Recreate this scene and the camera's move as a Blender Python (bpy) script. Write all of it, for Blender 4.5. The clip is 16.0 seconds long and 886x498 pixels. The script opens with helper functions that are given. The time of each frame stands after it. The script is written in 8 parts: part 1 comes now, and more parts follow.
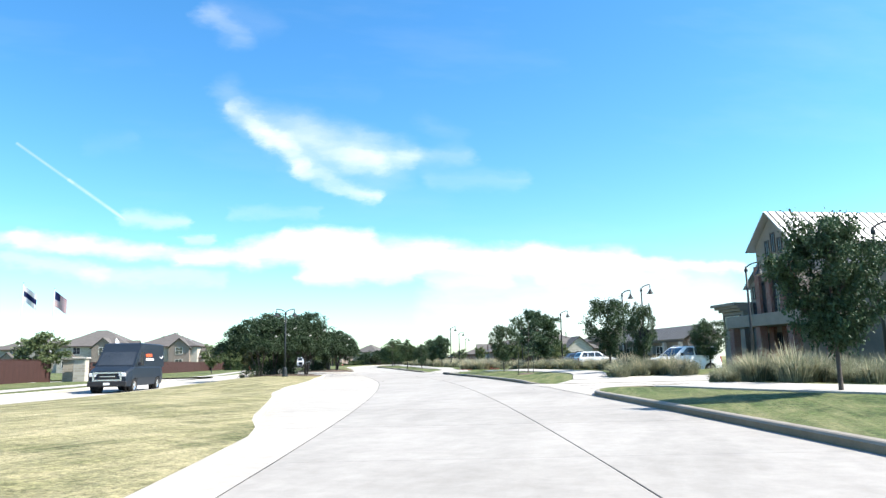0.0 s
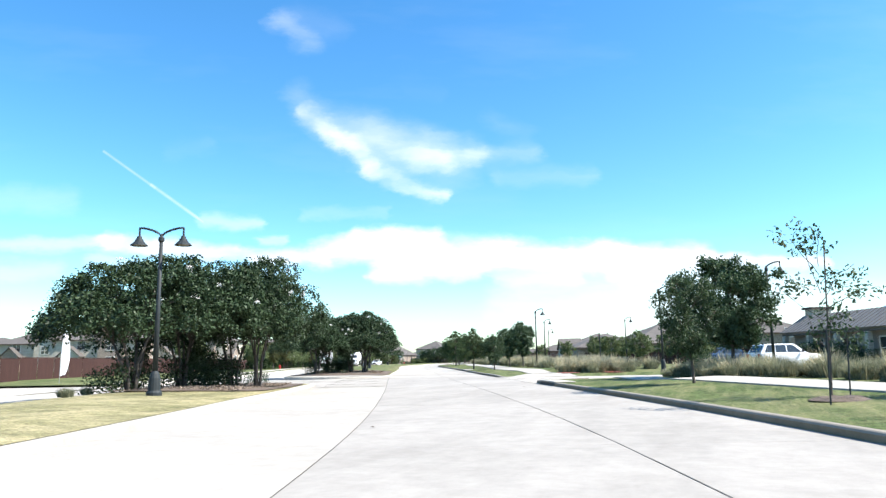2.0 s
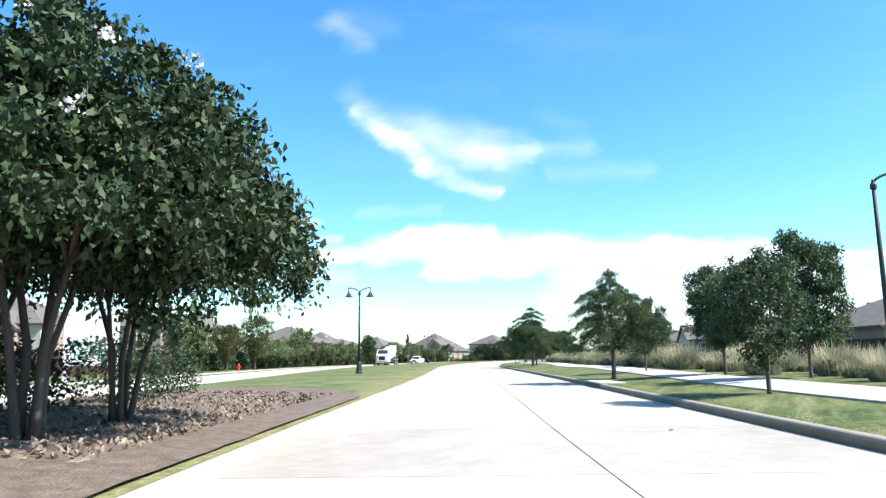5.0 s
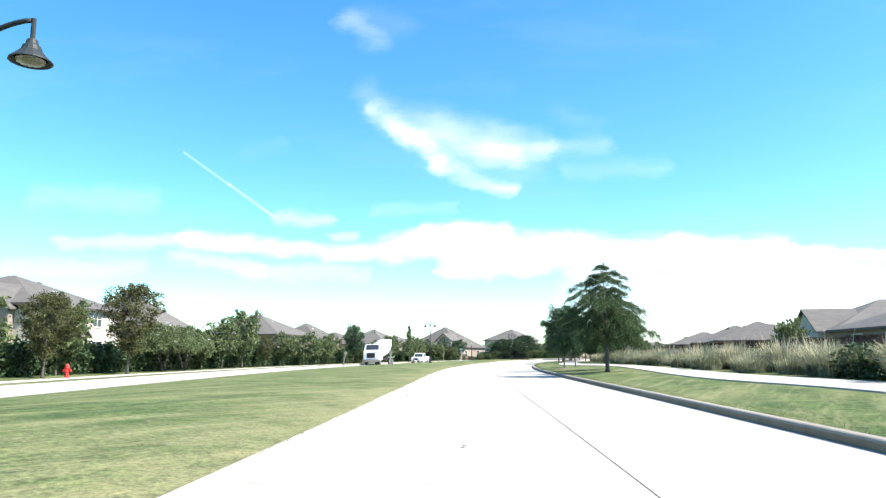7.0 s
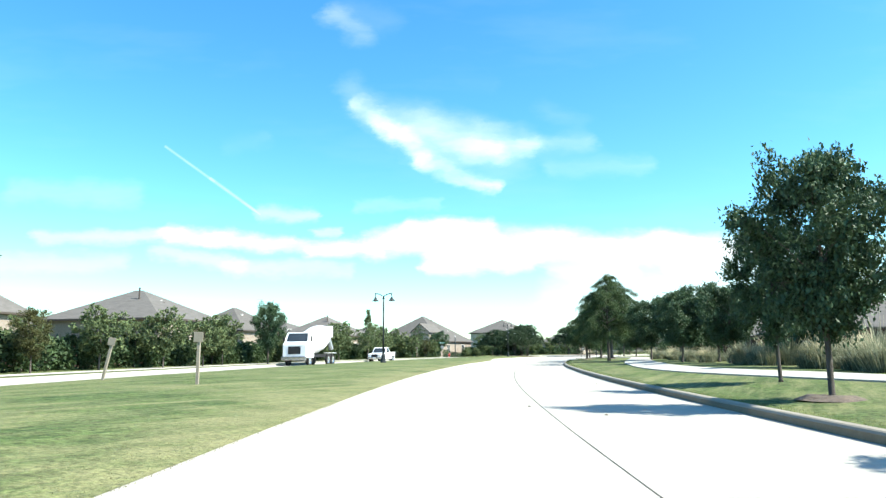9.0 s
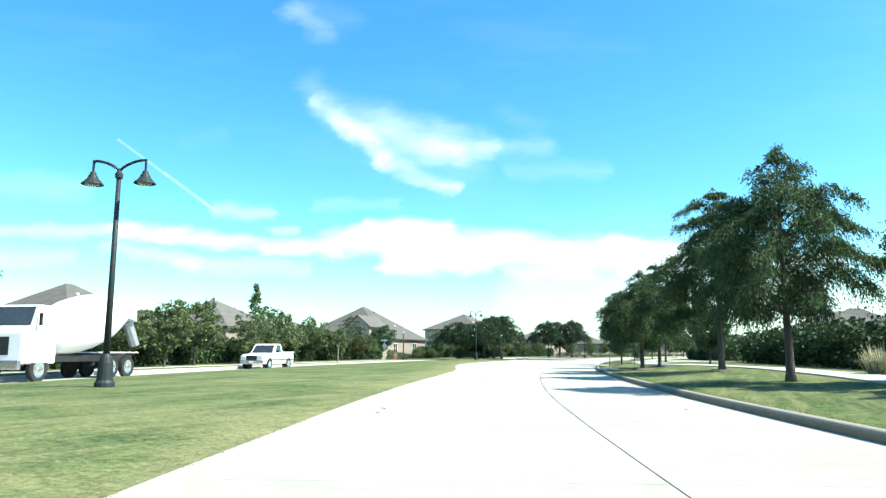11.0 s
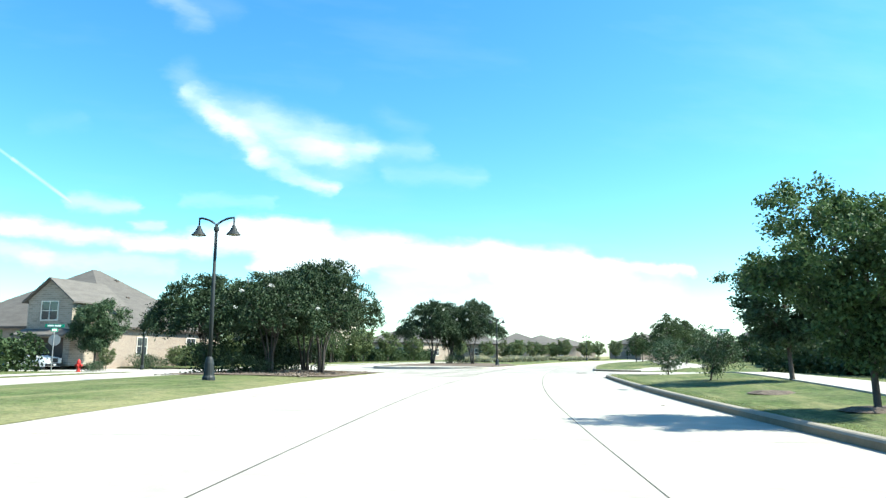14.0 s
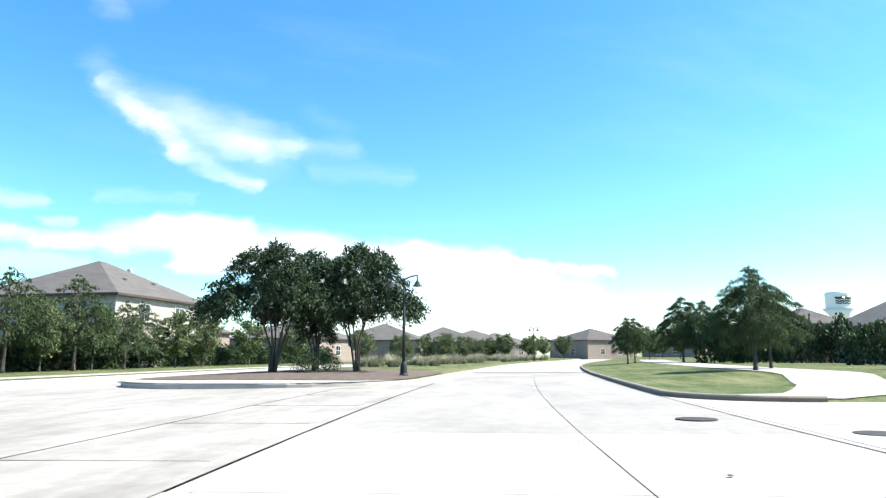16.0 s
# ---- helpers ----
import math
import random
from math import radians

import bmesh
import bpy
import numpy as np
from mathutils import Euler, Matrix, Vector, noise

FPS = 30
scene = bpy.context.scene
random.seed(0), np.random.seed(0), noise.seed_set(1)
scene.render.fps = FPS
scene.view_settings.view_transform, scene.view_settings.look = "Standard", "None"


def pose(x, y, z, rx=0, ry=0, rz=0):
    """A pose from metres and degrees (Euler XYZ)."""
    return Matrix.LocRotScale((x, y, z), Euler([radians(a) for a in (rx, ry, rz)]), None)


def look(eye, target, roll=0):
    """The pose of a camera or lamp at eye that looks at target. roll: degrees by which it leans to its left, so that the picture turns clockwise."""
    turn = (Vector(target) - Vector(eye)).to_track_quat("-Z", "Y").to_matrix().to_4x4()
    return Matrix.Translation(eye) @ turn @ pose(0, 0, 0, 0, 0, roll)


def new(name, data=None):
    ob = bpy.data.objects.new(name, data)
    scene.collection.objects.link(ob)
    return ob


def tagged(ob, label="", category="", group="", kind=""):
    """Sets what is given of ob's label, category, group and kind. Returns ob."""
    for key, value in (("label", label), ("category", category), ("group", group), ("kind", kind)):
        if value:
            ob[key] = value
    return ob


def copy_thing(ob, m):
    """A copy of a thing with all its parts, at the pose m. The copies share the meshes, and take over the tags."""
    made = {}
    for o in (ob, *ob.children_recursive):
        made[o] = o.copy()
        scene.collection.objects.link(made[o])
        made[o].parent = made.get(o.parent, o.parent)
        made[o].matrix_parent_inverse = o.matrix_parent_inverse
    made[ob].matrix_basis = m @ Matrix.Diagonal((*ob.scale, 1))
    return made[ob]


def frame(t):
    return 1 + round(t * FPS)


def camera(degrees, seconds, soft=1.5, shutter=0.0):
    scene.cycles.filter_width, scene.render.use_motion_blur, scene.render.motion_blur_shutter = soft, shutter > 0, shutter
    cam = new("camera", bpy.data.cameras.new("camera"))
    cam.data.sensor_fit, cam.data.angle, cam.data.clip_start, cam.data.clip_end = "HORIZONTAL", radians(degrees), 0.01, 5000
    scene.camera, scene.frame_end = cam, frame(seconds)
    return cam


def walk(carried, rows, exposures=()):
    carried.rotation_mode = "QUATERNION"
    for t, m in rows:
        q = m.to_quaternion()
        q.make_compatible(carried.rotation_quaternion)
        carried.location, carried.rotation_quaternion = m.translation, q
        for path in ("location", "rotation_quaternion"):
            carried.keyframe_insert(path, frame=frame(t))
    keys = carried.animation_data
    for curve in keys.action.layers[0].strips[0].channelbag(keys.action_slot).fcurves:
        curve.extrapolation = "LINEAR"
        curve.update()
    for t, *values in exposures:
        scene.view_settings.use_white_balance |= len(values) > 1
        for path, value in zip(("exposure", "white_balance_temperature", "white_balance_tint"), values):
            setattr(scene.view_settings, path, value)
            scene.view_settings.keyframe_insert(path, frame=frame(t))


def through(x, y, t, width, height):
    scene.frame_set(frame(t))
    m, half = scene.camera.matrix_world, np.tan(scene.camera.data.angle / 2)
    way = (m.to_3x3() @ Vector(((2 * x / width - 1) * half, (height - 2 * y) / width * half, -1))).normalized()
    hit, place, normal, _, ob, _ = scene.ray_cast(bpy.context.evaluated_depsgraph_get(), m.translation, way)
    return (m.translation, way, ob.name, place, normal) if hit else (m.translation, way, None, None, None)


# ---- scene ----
cam = camera(64.4, 16.0, soft=1.35)
PATH = [
    (0, (32.918, 0.22, 1.179), (32.375, 2.119, 1.494), -1.1),
    (0.5, (30.82, 7.483, 1.175), (30.223, 9.365, 1.488), -1.0),
    (1, (28.363, 15.002, 1.177), (27.719, 16.87, 1.49), -1.0),
    (1.5, (25.781, 22.459, 1.183), (25.094, 24.311, 1.496), -1.0),
    (2, (23.103, 29.831, 1.161), (22.377, 31.668, 1.474), -0.9),
    (2.5, (20.156, 37.309, 1.166), (19.4, 39.134, 1.477), -0.8),
    (3, (16.913, 44.911, 1.127), (16.132, 46.726, 1.437), -0.6),
    (3.5, (13.645, 52.554, 1.108), (12.841, 54.358, 1.418), -0.6),
    (4, (10.476, 60.01, 1.097), (9.648, 61.804, 1.405), -0.7),
    (4.5, (7.056, 67.571, 1.1), (6.208, 69.356, 1.408), -0.8),
    (7, (-9.744, 104.605, 1.167), (-10.648, 106.363, 1.468), -0.4),
    (7.5, (-13.908, 113.163, 1.161), (-14.808, 114.924, 1.458), -0.4),
    (8, (-18.119, 122.263, 1.131), (-19.014, 124.027, 1.425), -0.4),
    (8.5, (-21.925, 130.796, 1.119), (-22.807, 132.567, 1.411), -0.5),
    (9, (-25.914, 139.369, 1.079), (-26.778, 141.149, 1.369), -0.4),
    (11.5, (-43.178, 181.857, 1.105), (-43.894, 183.702, 1.399), -0.0),
    (12, (-46.345, 191.302, 1.148), (-47.012, 193.164, 1.444), -0.1),
    (12.5, (-49.293, 200.857, 1.146), (-49.902, 202.739, 1.445), 0.1),
    (13, (-51.193, 209.372, 1.121), (-51.74, 211.272, 1.421), 0.0),
    (13.5, (-53.131, 218.498, 1.112), (-53.614, 220.416, 1.412), 0.1),
    (14, (-54.752, 227.556, 1.139), (-55.174, 229.488, 1.439), 0.2),
    (14.5, (-56.065, 236.631, 1.121), (-56.437, 238.573, 1.422), 0.1),
    (15, (-57.331, 245.741, 1.087), (-57.649, 247.693, 1.387), 0.1),
    (15.5, (-58.277, 254.888, 1.122), (-58.545, 256.847, 1.422), 0.0),
    (16, (-58.934, 263.779, 1.146), (-59.151, 265.745, 1.445), -0.2),
]
EXPOSURE = 1.35
walk(cam, [(t, look(eye, target, roll)) for t, eye, target, roll in PATH], [(0, EXPOSURE - 0.15, 6500, 10), (3.5, EXPOSURE - 0.1, 6500, 10), (7, EXPOSURE + 0.05, 6500, 8), (9, EXPOSURE + 0.05, 6500, 0), (11.5, EXPOSURE, 6480, -8), (13, EXPOSURE + 0.05, 6500, -10), (14.5, EXPOSURE, 6500, 3), (16, EXPOSURE - 0.05, 6500, 8)])

# ---------------------------------------------------------------- light
SUN_HIGH, SUN_ROUND = 48.0, 83.0      # elevation, and the way to the sun clockwise from +y
sun = new("sun", bpy.data.lights.new("sun", "SUN"))
sun.data.energy, sun.data.angle, sun.data.color = 5.0, radians(0.53), (1.0, 0.95, 0.88)
sun.matrix_basis = pose(0, 0, 60, 90 - SUN_HIGH, 0, 180 - SUN_ROUND)


def build_world():
    """A clear sky with the cirrus, the contrail and the low bank of cloud ahead."""
    w = bpy.data.worlds.new("sky")
    scene.world = w
    w.use_nodes = True
    nt = w.node_tree
    link = nt.links.new
    sky = nt.nodes.new("ShaderNodeTexSky")
    sky.sky_type, sky.sun_disc = "NISHITA", False
    sky.sun_elevation, sky.sun_rotation = radians(SUN_HIGH), radians(SUN_ROUND)
    sky.air_density, sky.dust_density, sky.ozone_density = 1.0, 0.6, 2.2
    tc = nt.nodes.new("ShaderNodeTexCoord").outputs["Generated"]

    def math_node(op, a, b=None, clamp=False):
        n = nt.nodes.new("ShaderNodeMath")
        n.operation, n.use_clamp = op, clamp
        for i, v in enumerate((a, b)):
            if v is None:
                continue
            if isinstance(v, (int, float)):
                n.inputs[i].default_value = v
            else:
                link(v, n.inputs[i])
        return n.outputs[0]

    def vec_node(op, a, b=None, scale=None):
        n = nt.nodes.new("ShaderNodeVectorMath")
        n.operation = op
        for i, v in enumerate((a, b)):
            if v is None:
                continue
            if isinstance(v, tuple):
                n.inputs[i].default_value = v
            else:
                link(v, n.inputs[i])
        if scale is not None:
            link(scale, n.inputs["Scale"])
        return n

    a = radians(27.1)
    ahead = vec_node("DOT_PRODUCT", tc, (-math.sin(a), math.cos(a), 0)).outputs["Value"]
    right = vec_node("DOT_PRODUCT", tc, (math.cos(a), math.sin(a), 0)).outputs["Value"]
    up = vec_node("DOT_PRODUCT", tc, (0, 0, 1)).outputs["Value"]
    # the sky's far side repeats the same cirrus
    depth = math_node("MAXIMUM", math_node("ABSOLUTE", ahead), 0.05)
    join = nt.nodes.new("ShaderNodeCombineXYZ")
    link(math_node("DIVIDE", right, depth), join.inputs[0])
    link(math_node("DIVIDE", up, depth), join.inputs[1])
    flat = join.outputs[0]

    def noise_of(scale, detail, stretch, rough=0.6):
        m = nt.nodes.new("ShaderNodeMapping")
        m.inputs["Scale"].default_value = stretch
        link(flat, m.inputs["Vector"])
        n = nt.nodes.new("ShaderNodeTexNoise")
        n.inputs["Scale"].default_value, n.inputs["Detail"].default_value, n.inputs["Roughness"].default_value = scale, detail, rough
        link(m.outputs[0], n.inputs["Vector"])
        return n

    warp = noise_of(7.0, 5.0, (1, 1.6, 1))
    off = vec_node("SUBTRACT", warp.outputs["Color"], (0.5, 0.5, 0.5)).outputs[0]
    scl = vec_node("MULTIPLY", off, (0.11, 0.055, 0)).outputs[0]
    bent = vec_node("ADD", flat, scl).outputs[0]

    def streak(x0, y0, x1, y1, radius, amount, hard=0.0, where=None):
        p = where or bent
        d = (x1 - x0, y1 - y0)
        rel = vec_node("SUBTRACT", p, (x0, y0, 0)).outputs[0]
        t = vec_node("DOT_PRODUCT", rel, (d[0], d[1], 0)).outputs["Value"]
        t = math_node("MULTIPLY", t, 1 / (d[0] ** 2 + d[1] ** 2), True)
        near = nt.nodes.new("ShaderNodeVectorMath")
        near.operation = "SCALE"
        near.inputs[0].default_value = (d[0], d[1], 0)
        link(t, near.inputs["Scale"])
        dist = vec_node("LENGTH", vec_node("SUBTRACT", rel, near.outputs[0]).outputs[0]).outputs["Value"]
        mr = nt.nodes.new("ShaderNodeMapRange")
        mr.interpolation_type = "SMOOTHSTEP"
        link(dist, mr.inputs["Value"])
        for k, v in (("From Min", radius), ("From Max", radius * hard), ("To Min", 0), ("To Max", amount)):
            mr.inputs[k].default_value = v
        return mr.outputs[0]

    ripple = vec_node("SUBTRACT", noise_of(26.0, 5.0, (0.8, 1.5, 1)).outputs["Color"], (0.5, 0.5, 0.5)).outputs[0]
    lithe = vec_node("ADD", flat, vec_node("MULTIPLY", off, (0.07, 0.032, 0)).outputs[0]).outputs[0]
    lithe = vec_node("ADD", lithe, vec_node("MULTIPLY", ripple, (0.045, 0.024, 0)).outputs[0]).outputs[0]
    cirrus = [
        streak(-0.103, 0.362, -0.065, 0.334, 0.0214, 0.47, 0.0, lithe),
        streak(-0.069, 0.337, -0.025, 0.309, 0.0232, 0.66, 0.0, lithe),
        streak(-0.03, 0.313, -0.007, 0.278, 0.0232, 0.70, 0.0, lithe),
        streak(-0.011, 0.282, 0.044, 0.254, 0.0214, 0.74, 0.0, lithe),
        streak(0.038, 0.258, 0.096, 0.24, 0.0161, 0.70, 0.0, lithe),
        streak(-0.119, 0.388, -0.092, 0.353, 0.0336, 0.15, 0.0, lithe),
        streak(-0.074, 0.348, 0.01, 0.328, 0.0420, 0.26, 0.0, lithe),
        streak(0.001, 0.331, 0.084, 0.312, 0.0420, 0.28, 0.0, lithe),
        streak(0.076, 0.315, 0.155, 0.303, 0.0336, 0.31, 0.0, lithe),
        streak(-0.011, 0.294, 0.068, 0.302, 0.0378, 0.26, 0.0, lithe),
        streak(0.059, 0.288, 0.101, 0.29, 0.0252, 0.38, 0.0, lithe),
        streak(0.096, 0.29, 0.152, 0.298, 0.0210, 0.36, 0.0, lithe),
        streak(0.147, 0.303, 0.236, 0.308, 0.0252, 0.23, 0.0, lithe),
        streak(0.187, 0.272, 0.311, 0.27, 0.0252, 0.15, 0.0, lithe),
        streak(-0.032, 0.322, 0.084, 0.262, 0.0510, 0.18, 0.0, lithe),
        streak(0.018, 0.318, 0.125, 0.274, 0.0450, 0.15, 0.0, lithe),
        streak(0.173, 0.36, 0.227, 0.334, 0.0252, 0.06, 0.0, lithe),
        streak(0.051, 0.396, 0.096, 0.396, 0.0252, 0.04, 0.0, lithe),
        streak(-0.136, 0.502, -0.096, 0.468, 0.0273, 0.26, 0.0, lithe),
        streak(-0.117, 0.511, -0.074, 0.493, 0.0390, 0.07, 0.0, lithe),
        streak(-0.289, 0.301, -0.231, 0.312, 0.0189, 0.06, 0.0, lithe),
        streak(-0.382, 0.299, -0.31, 0.247, 0.003, 0.34, 0.0, flat), streak(-0.315, 0.251, -0.242, 0.198, 0.0036, 0.46, 0.0, flat)]
    bank = [
        streak(-0.179, 0.143, -0.071, 0.151, 0.0194, 0.81, 0.1, lithe),
        streak(-0.079, 0.152, 0.014, 0.168, 0.0285, 0.97, 0.1, lithe),
        streak(-0.017, 0.171, 0.078, 0.174, 0.0269, 0.97, 0.1, lithe),
        streak(0.014, 0.149, 0.177, 0.155, 0.0380, 0.97, 0.1, lithe),
        streak(0.16, 0.146, 0.349, 0.146, 0.0356, 0.97, 0.1, lithe),
        streak(0.331, 0.148, 0.495, 0.144, 0.0299, 0.97, 0.1, lithe),
        streak(0.477, 0.144, 0.684, 0.14, 0.0135, 0.85, 0.1, lithe),
        streak(-0.161, 0.171, -0.128, 0.171, 0.0120, 0.45, 0.1, lithe),
        streak(-0.001, 0.119, 0.143, 0.128, 0.0194, 0.72, 0.1, lithe),
        streak(0.366, 0.124, 0.56, 0.123, 0.0299, 0.63, 0.1, lithe),
        streak(0.176, 0.113, 0.295, 0.115, 0.0180, 0.41, 0.1, lithe),
        streak(-0.561, 0.165, -0.353, 0.17, 0.0163, 0.40, 0.1, lithe),
        streak(-0.366, 0.169, -0.29, 0.161, 0.0218, 0.65, 0.1, lithe),
        streak(-0.304, 0.159, -0.197, 0.154, 0.0190, 0.72, 0.1, lithe),
        streak(-0.378, 0.142, -0.27, 0.121, 0.0177, 0.33, 0.1, lithe),
        streak(-0.281, 0.12, -0.115, 0.114, 0.0163, 0.29, 0.1, lithe),
        streak(-0.248, 0.2, -0.159, 0.2, 0.0163, 0.36, 0.1, lithe),
        streak(-0.103, 0.206, 0.014, 0.21, 0.0136, 0.14, 0.1, lithe),
        streak(-0.593, 0.234, -0.425, 0.227, 0.0272, 0.15, 0.1, lithe),
        streak(-0.631, 0.125, -0.431, 0.134, 0.0218, 0.29, 0.1, lithe),
        streak(0.209, 0.076, 0.616, 0.097, 0.0675, 0.50, 0.1, lithe),
        streak(0.275, 0.031, 0.707, 0.025, 0.0743, 0.41, 0.1, lithe),
        streak(0.613, 0.061, 1.318, 0.057, 0.0675, 0.36, 0.1, lithe),]

    def joined(parts):
        clear = math_node("SUBTRACT", 1.0, parts[0])
        for p in parts[1:]:
            clear = math_node("MULTIPLY", clear, math_node("SUBTRACT", 1.0, p))
        return math_node("SUBTRACT", 1.0, clear)

    def spread_of(source, low, high, least, most):
        mr = nt.nodes.new("ShaderNodeMapRange")
        link(source, mr.inputs["Value"])
        for k, v in (("From Min", low), ("From Max", high), ("To Min", least), ("To Max", most)):
            mr.inputs[k].default_value = v
        return mr.outputs[0]

    # the cirrus is combed along its fall; the bank is smoother and lies level
    comb = nt.nodes.new("ShaderNodeMapping")
    comb.inputs["Rotation"].default_value, comb.inputs["Scale"].default_value = (0, 0, radians(36)), (6.0, 26.0, 1)
    link(lithe, comb.inputs["Vector"])
    strands = nt.nodes.new("ShaderNodeTexNoise")
    strands.inputs["Scale"].default_value, strands.inputs["Detail"].default_value, strands.inputs["Roughness"].default_value = 1.0, 5.0, 0.5
    link(comb.outputs[0], strands.inputs["Vector"])
    thin = math_node("MULTIPLY", joined(cirrus), spread_of(strands.outputs["Fac"], 0.3, 0.7, 0.3, 1.05), True)
    soft = noise_of(9.0, 6.0, (0.5, 2.2, 1), 0.65).outputs["Fac"]
    thick = math_node("MULTIPLY", joined(bank), spread_of(soft, 0.3, 0.62, 0.55, 1.08), True)
    total = math_node("MAXIMUM", thin, thick)
    veil = noise_of(3.0, 5.0, (0.5, 2.0, 1)).outputs["Fac"]
    mv = nt.nodes.new("ShaderNodeMapRange")
    link(veil, mv.inputs["Value"])
    for k, v in (("From Min", 0.5), ("From Max", 0.8), ("To Min", 0), ("To Max", 0.08)):
        mv.inputs[k].default_value = v
    total = math_node("MAXIMUM", total, mv.outputs[0], True)
    mix = nt.nodes.new("ShaderNodeMix")
    mix.data_type = "RGBA"
    link(total, mix.inputs["Factor"])
    colours = [i for i in mix.inputs if i.type == "RGBA"]
    rich = nt.nodes.new("ShaderNodeHueSaturation")
    rich.inputs["Saturation"].default_value = 1.3
    link(sky.outputs[0], rich.inputs["Color"])
    tint = nt.nodes.new("ShaderNodeMix")
    tint.data_type, tint.blend_type = "RGBA", "MULTIPLY"
    tint.inputs["Factor"].default_value = 1.0
    ends = [i for i in tint.inputs if i.type == "RGBA"]
    link(rich.outputs[0], ends[0])
    ends[1].default_value = (0.8, 1.0, 1.0, 1)
    link([o for o in tint.outputs if o.type == "RGBA"][0], colours[0])
    colours[1].default_value = (*CLOUD, 1)
    bg = nt.nodes["Background"]
    bg.inputs["Strength"].default_value = 0.125
    link([o for o in mix.outputs if o.type == "RGBA"][0], bg.inputs["Color"])


CLOUD = (4.6, 4.75, 4.85)
build_world()


# ---------------------------------------------------------------- the road's middle joint, from which everything is laid out
LINE_POINTS = [
    (42.6, -31), (39.0, -16.5), (35.35, -1.87), (31.19, 12.6), (26.51, 26.94), (21.19, 41.07), (15.02, 54.79), (8.52, 68.35),
    (2.11, 81.92), (-4.06, 95.59), (-10.2, 109.2), (-16.55, 122.87), (-22.9, 136.42), (-29.1, 150.02), (-34.9, 163.9),
    (-40.1, 178.0), (-44.78, 192.04), (-48.77, 206.42), (-52.1, 220.92), (-54.5, 235.7), (-56.4, 250.51), (-57.6, 265.42),
    (-58.29, 280.41), (-58.4, 295), (-57.9, 315), (-56.0, 340), (-52.3, 366), (-47.3, 395), (-42.0, 430), (-37.0, 480), (-33, 540)]


def spline(points, step=1.0):
    out, n = [], len(points)
    for i in range(n - 1):
        p0, p1, p2, p3 = points[max(i - 1, 0)], points[i], points[i + 1], points[min(i + 2, n - 1)]
        k = max(2, int(math.dist(p1, p2) / step))
        for j in range(k):
            u = j / k
            out.append(tuple(0.5 * (2 * b + (c - a) * u + (2 * a - 5 * b + 4 * c - d) * u * u + (3 * b - a - 3 * c + d) * u ** 3)
                             for a, b, c, d in zip(p0, p1, p2, p3)))
    out.append(points[-1])
    return out


LINE = np.array(spline(LINE_POINTS))
ALONG = np.r_[0, np.cumsum(np.hypot(*np.diff(LINE, axis=0).T))]
TANGENT = np.gradient(LINE, axis=0)
TANGENT = TANGENT / np.hypot(*TANGENT.T)[:, None]
ROAD_END = float(ALONG[-1])


def lerp_list(s, pairs):
    return float(np.interp(s, [p[0] for p in pairs], [p[1] for p in pairs]))


def P(s, o, z=0.0):
    """The place s metres along the road and o metres to the right of its middle joint."""
    x, y = np.interp(s, ALONG, LINE[:, 0]), np.interp(s, ALONG, LINE[:, 1])
    tx, ty = np.interp(s, ALONG, TANGENT[:, 0]), np.interp(s, ALONG, TANGENT[:, 1])
    n = math.hypot(tx, ty)
    return Vector((x + o * ty / n, y - o * tx / n, z))


def yaw_at(s):
    """The turn about z, in degrees, that makes a thing's +y run along the road."""
    tx, ty = np.interp(s, ALONG, TANGENT[:, 0]), np.interp(s, ALONG, TANGENT[:, 1])
    return math.degrees(math.atan2(-tx, ty))


LEFT_EDGE = [(0, -4.1), (36, -4.15), (44, -4.6), (47, -5.45), (52, -6.25), (59.5, -7.45), (66, -8.0), (75, -8.05), (85, -7.95), (93, -7.6), (99, -7.4), (104, -6.6),
             (112, -3.85), (150, -3.75), (200, -3.8), (250, -4.1), (256, -4.3), (260, -4.65), (264, -5.25), (270, -6.3), (277, -7.5), (287, -8.25), (296, -8.6),
             (311, -9.0), (320, -9.0), (334, -6.0), (343, -4.9), (362, -4.2), (600, -4.2)]
FAR_EDGE = [(0, -15.2), (88, -14.3), (104, -13.0), (113, -11.7), (122, -11.7), (150, -13.3), (173, -14.6), (200, -15.8), (265, -16.8), (280, -16.3), (295, -16.9), (320, -18.5),
            (341, -17.4), (400, -16.5), (600, -16)]


def left_edge(s):
    return lerp_list(s, LEFT_EDGE)


def far_edge(s):
    return lerp_list(s, FAR_EDGE)


RIGHT_EDGE = 3.3
LAWN_ENDS = (59.8, 66.3, 96, 101.5, 100.6, 108, 110.0, 114.0, 318, 319.5, 318.8, 331.0, 332, 338.5)
LANE_LEFT = -3.9


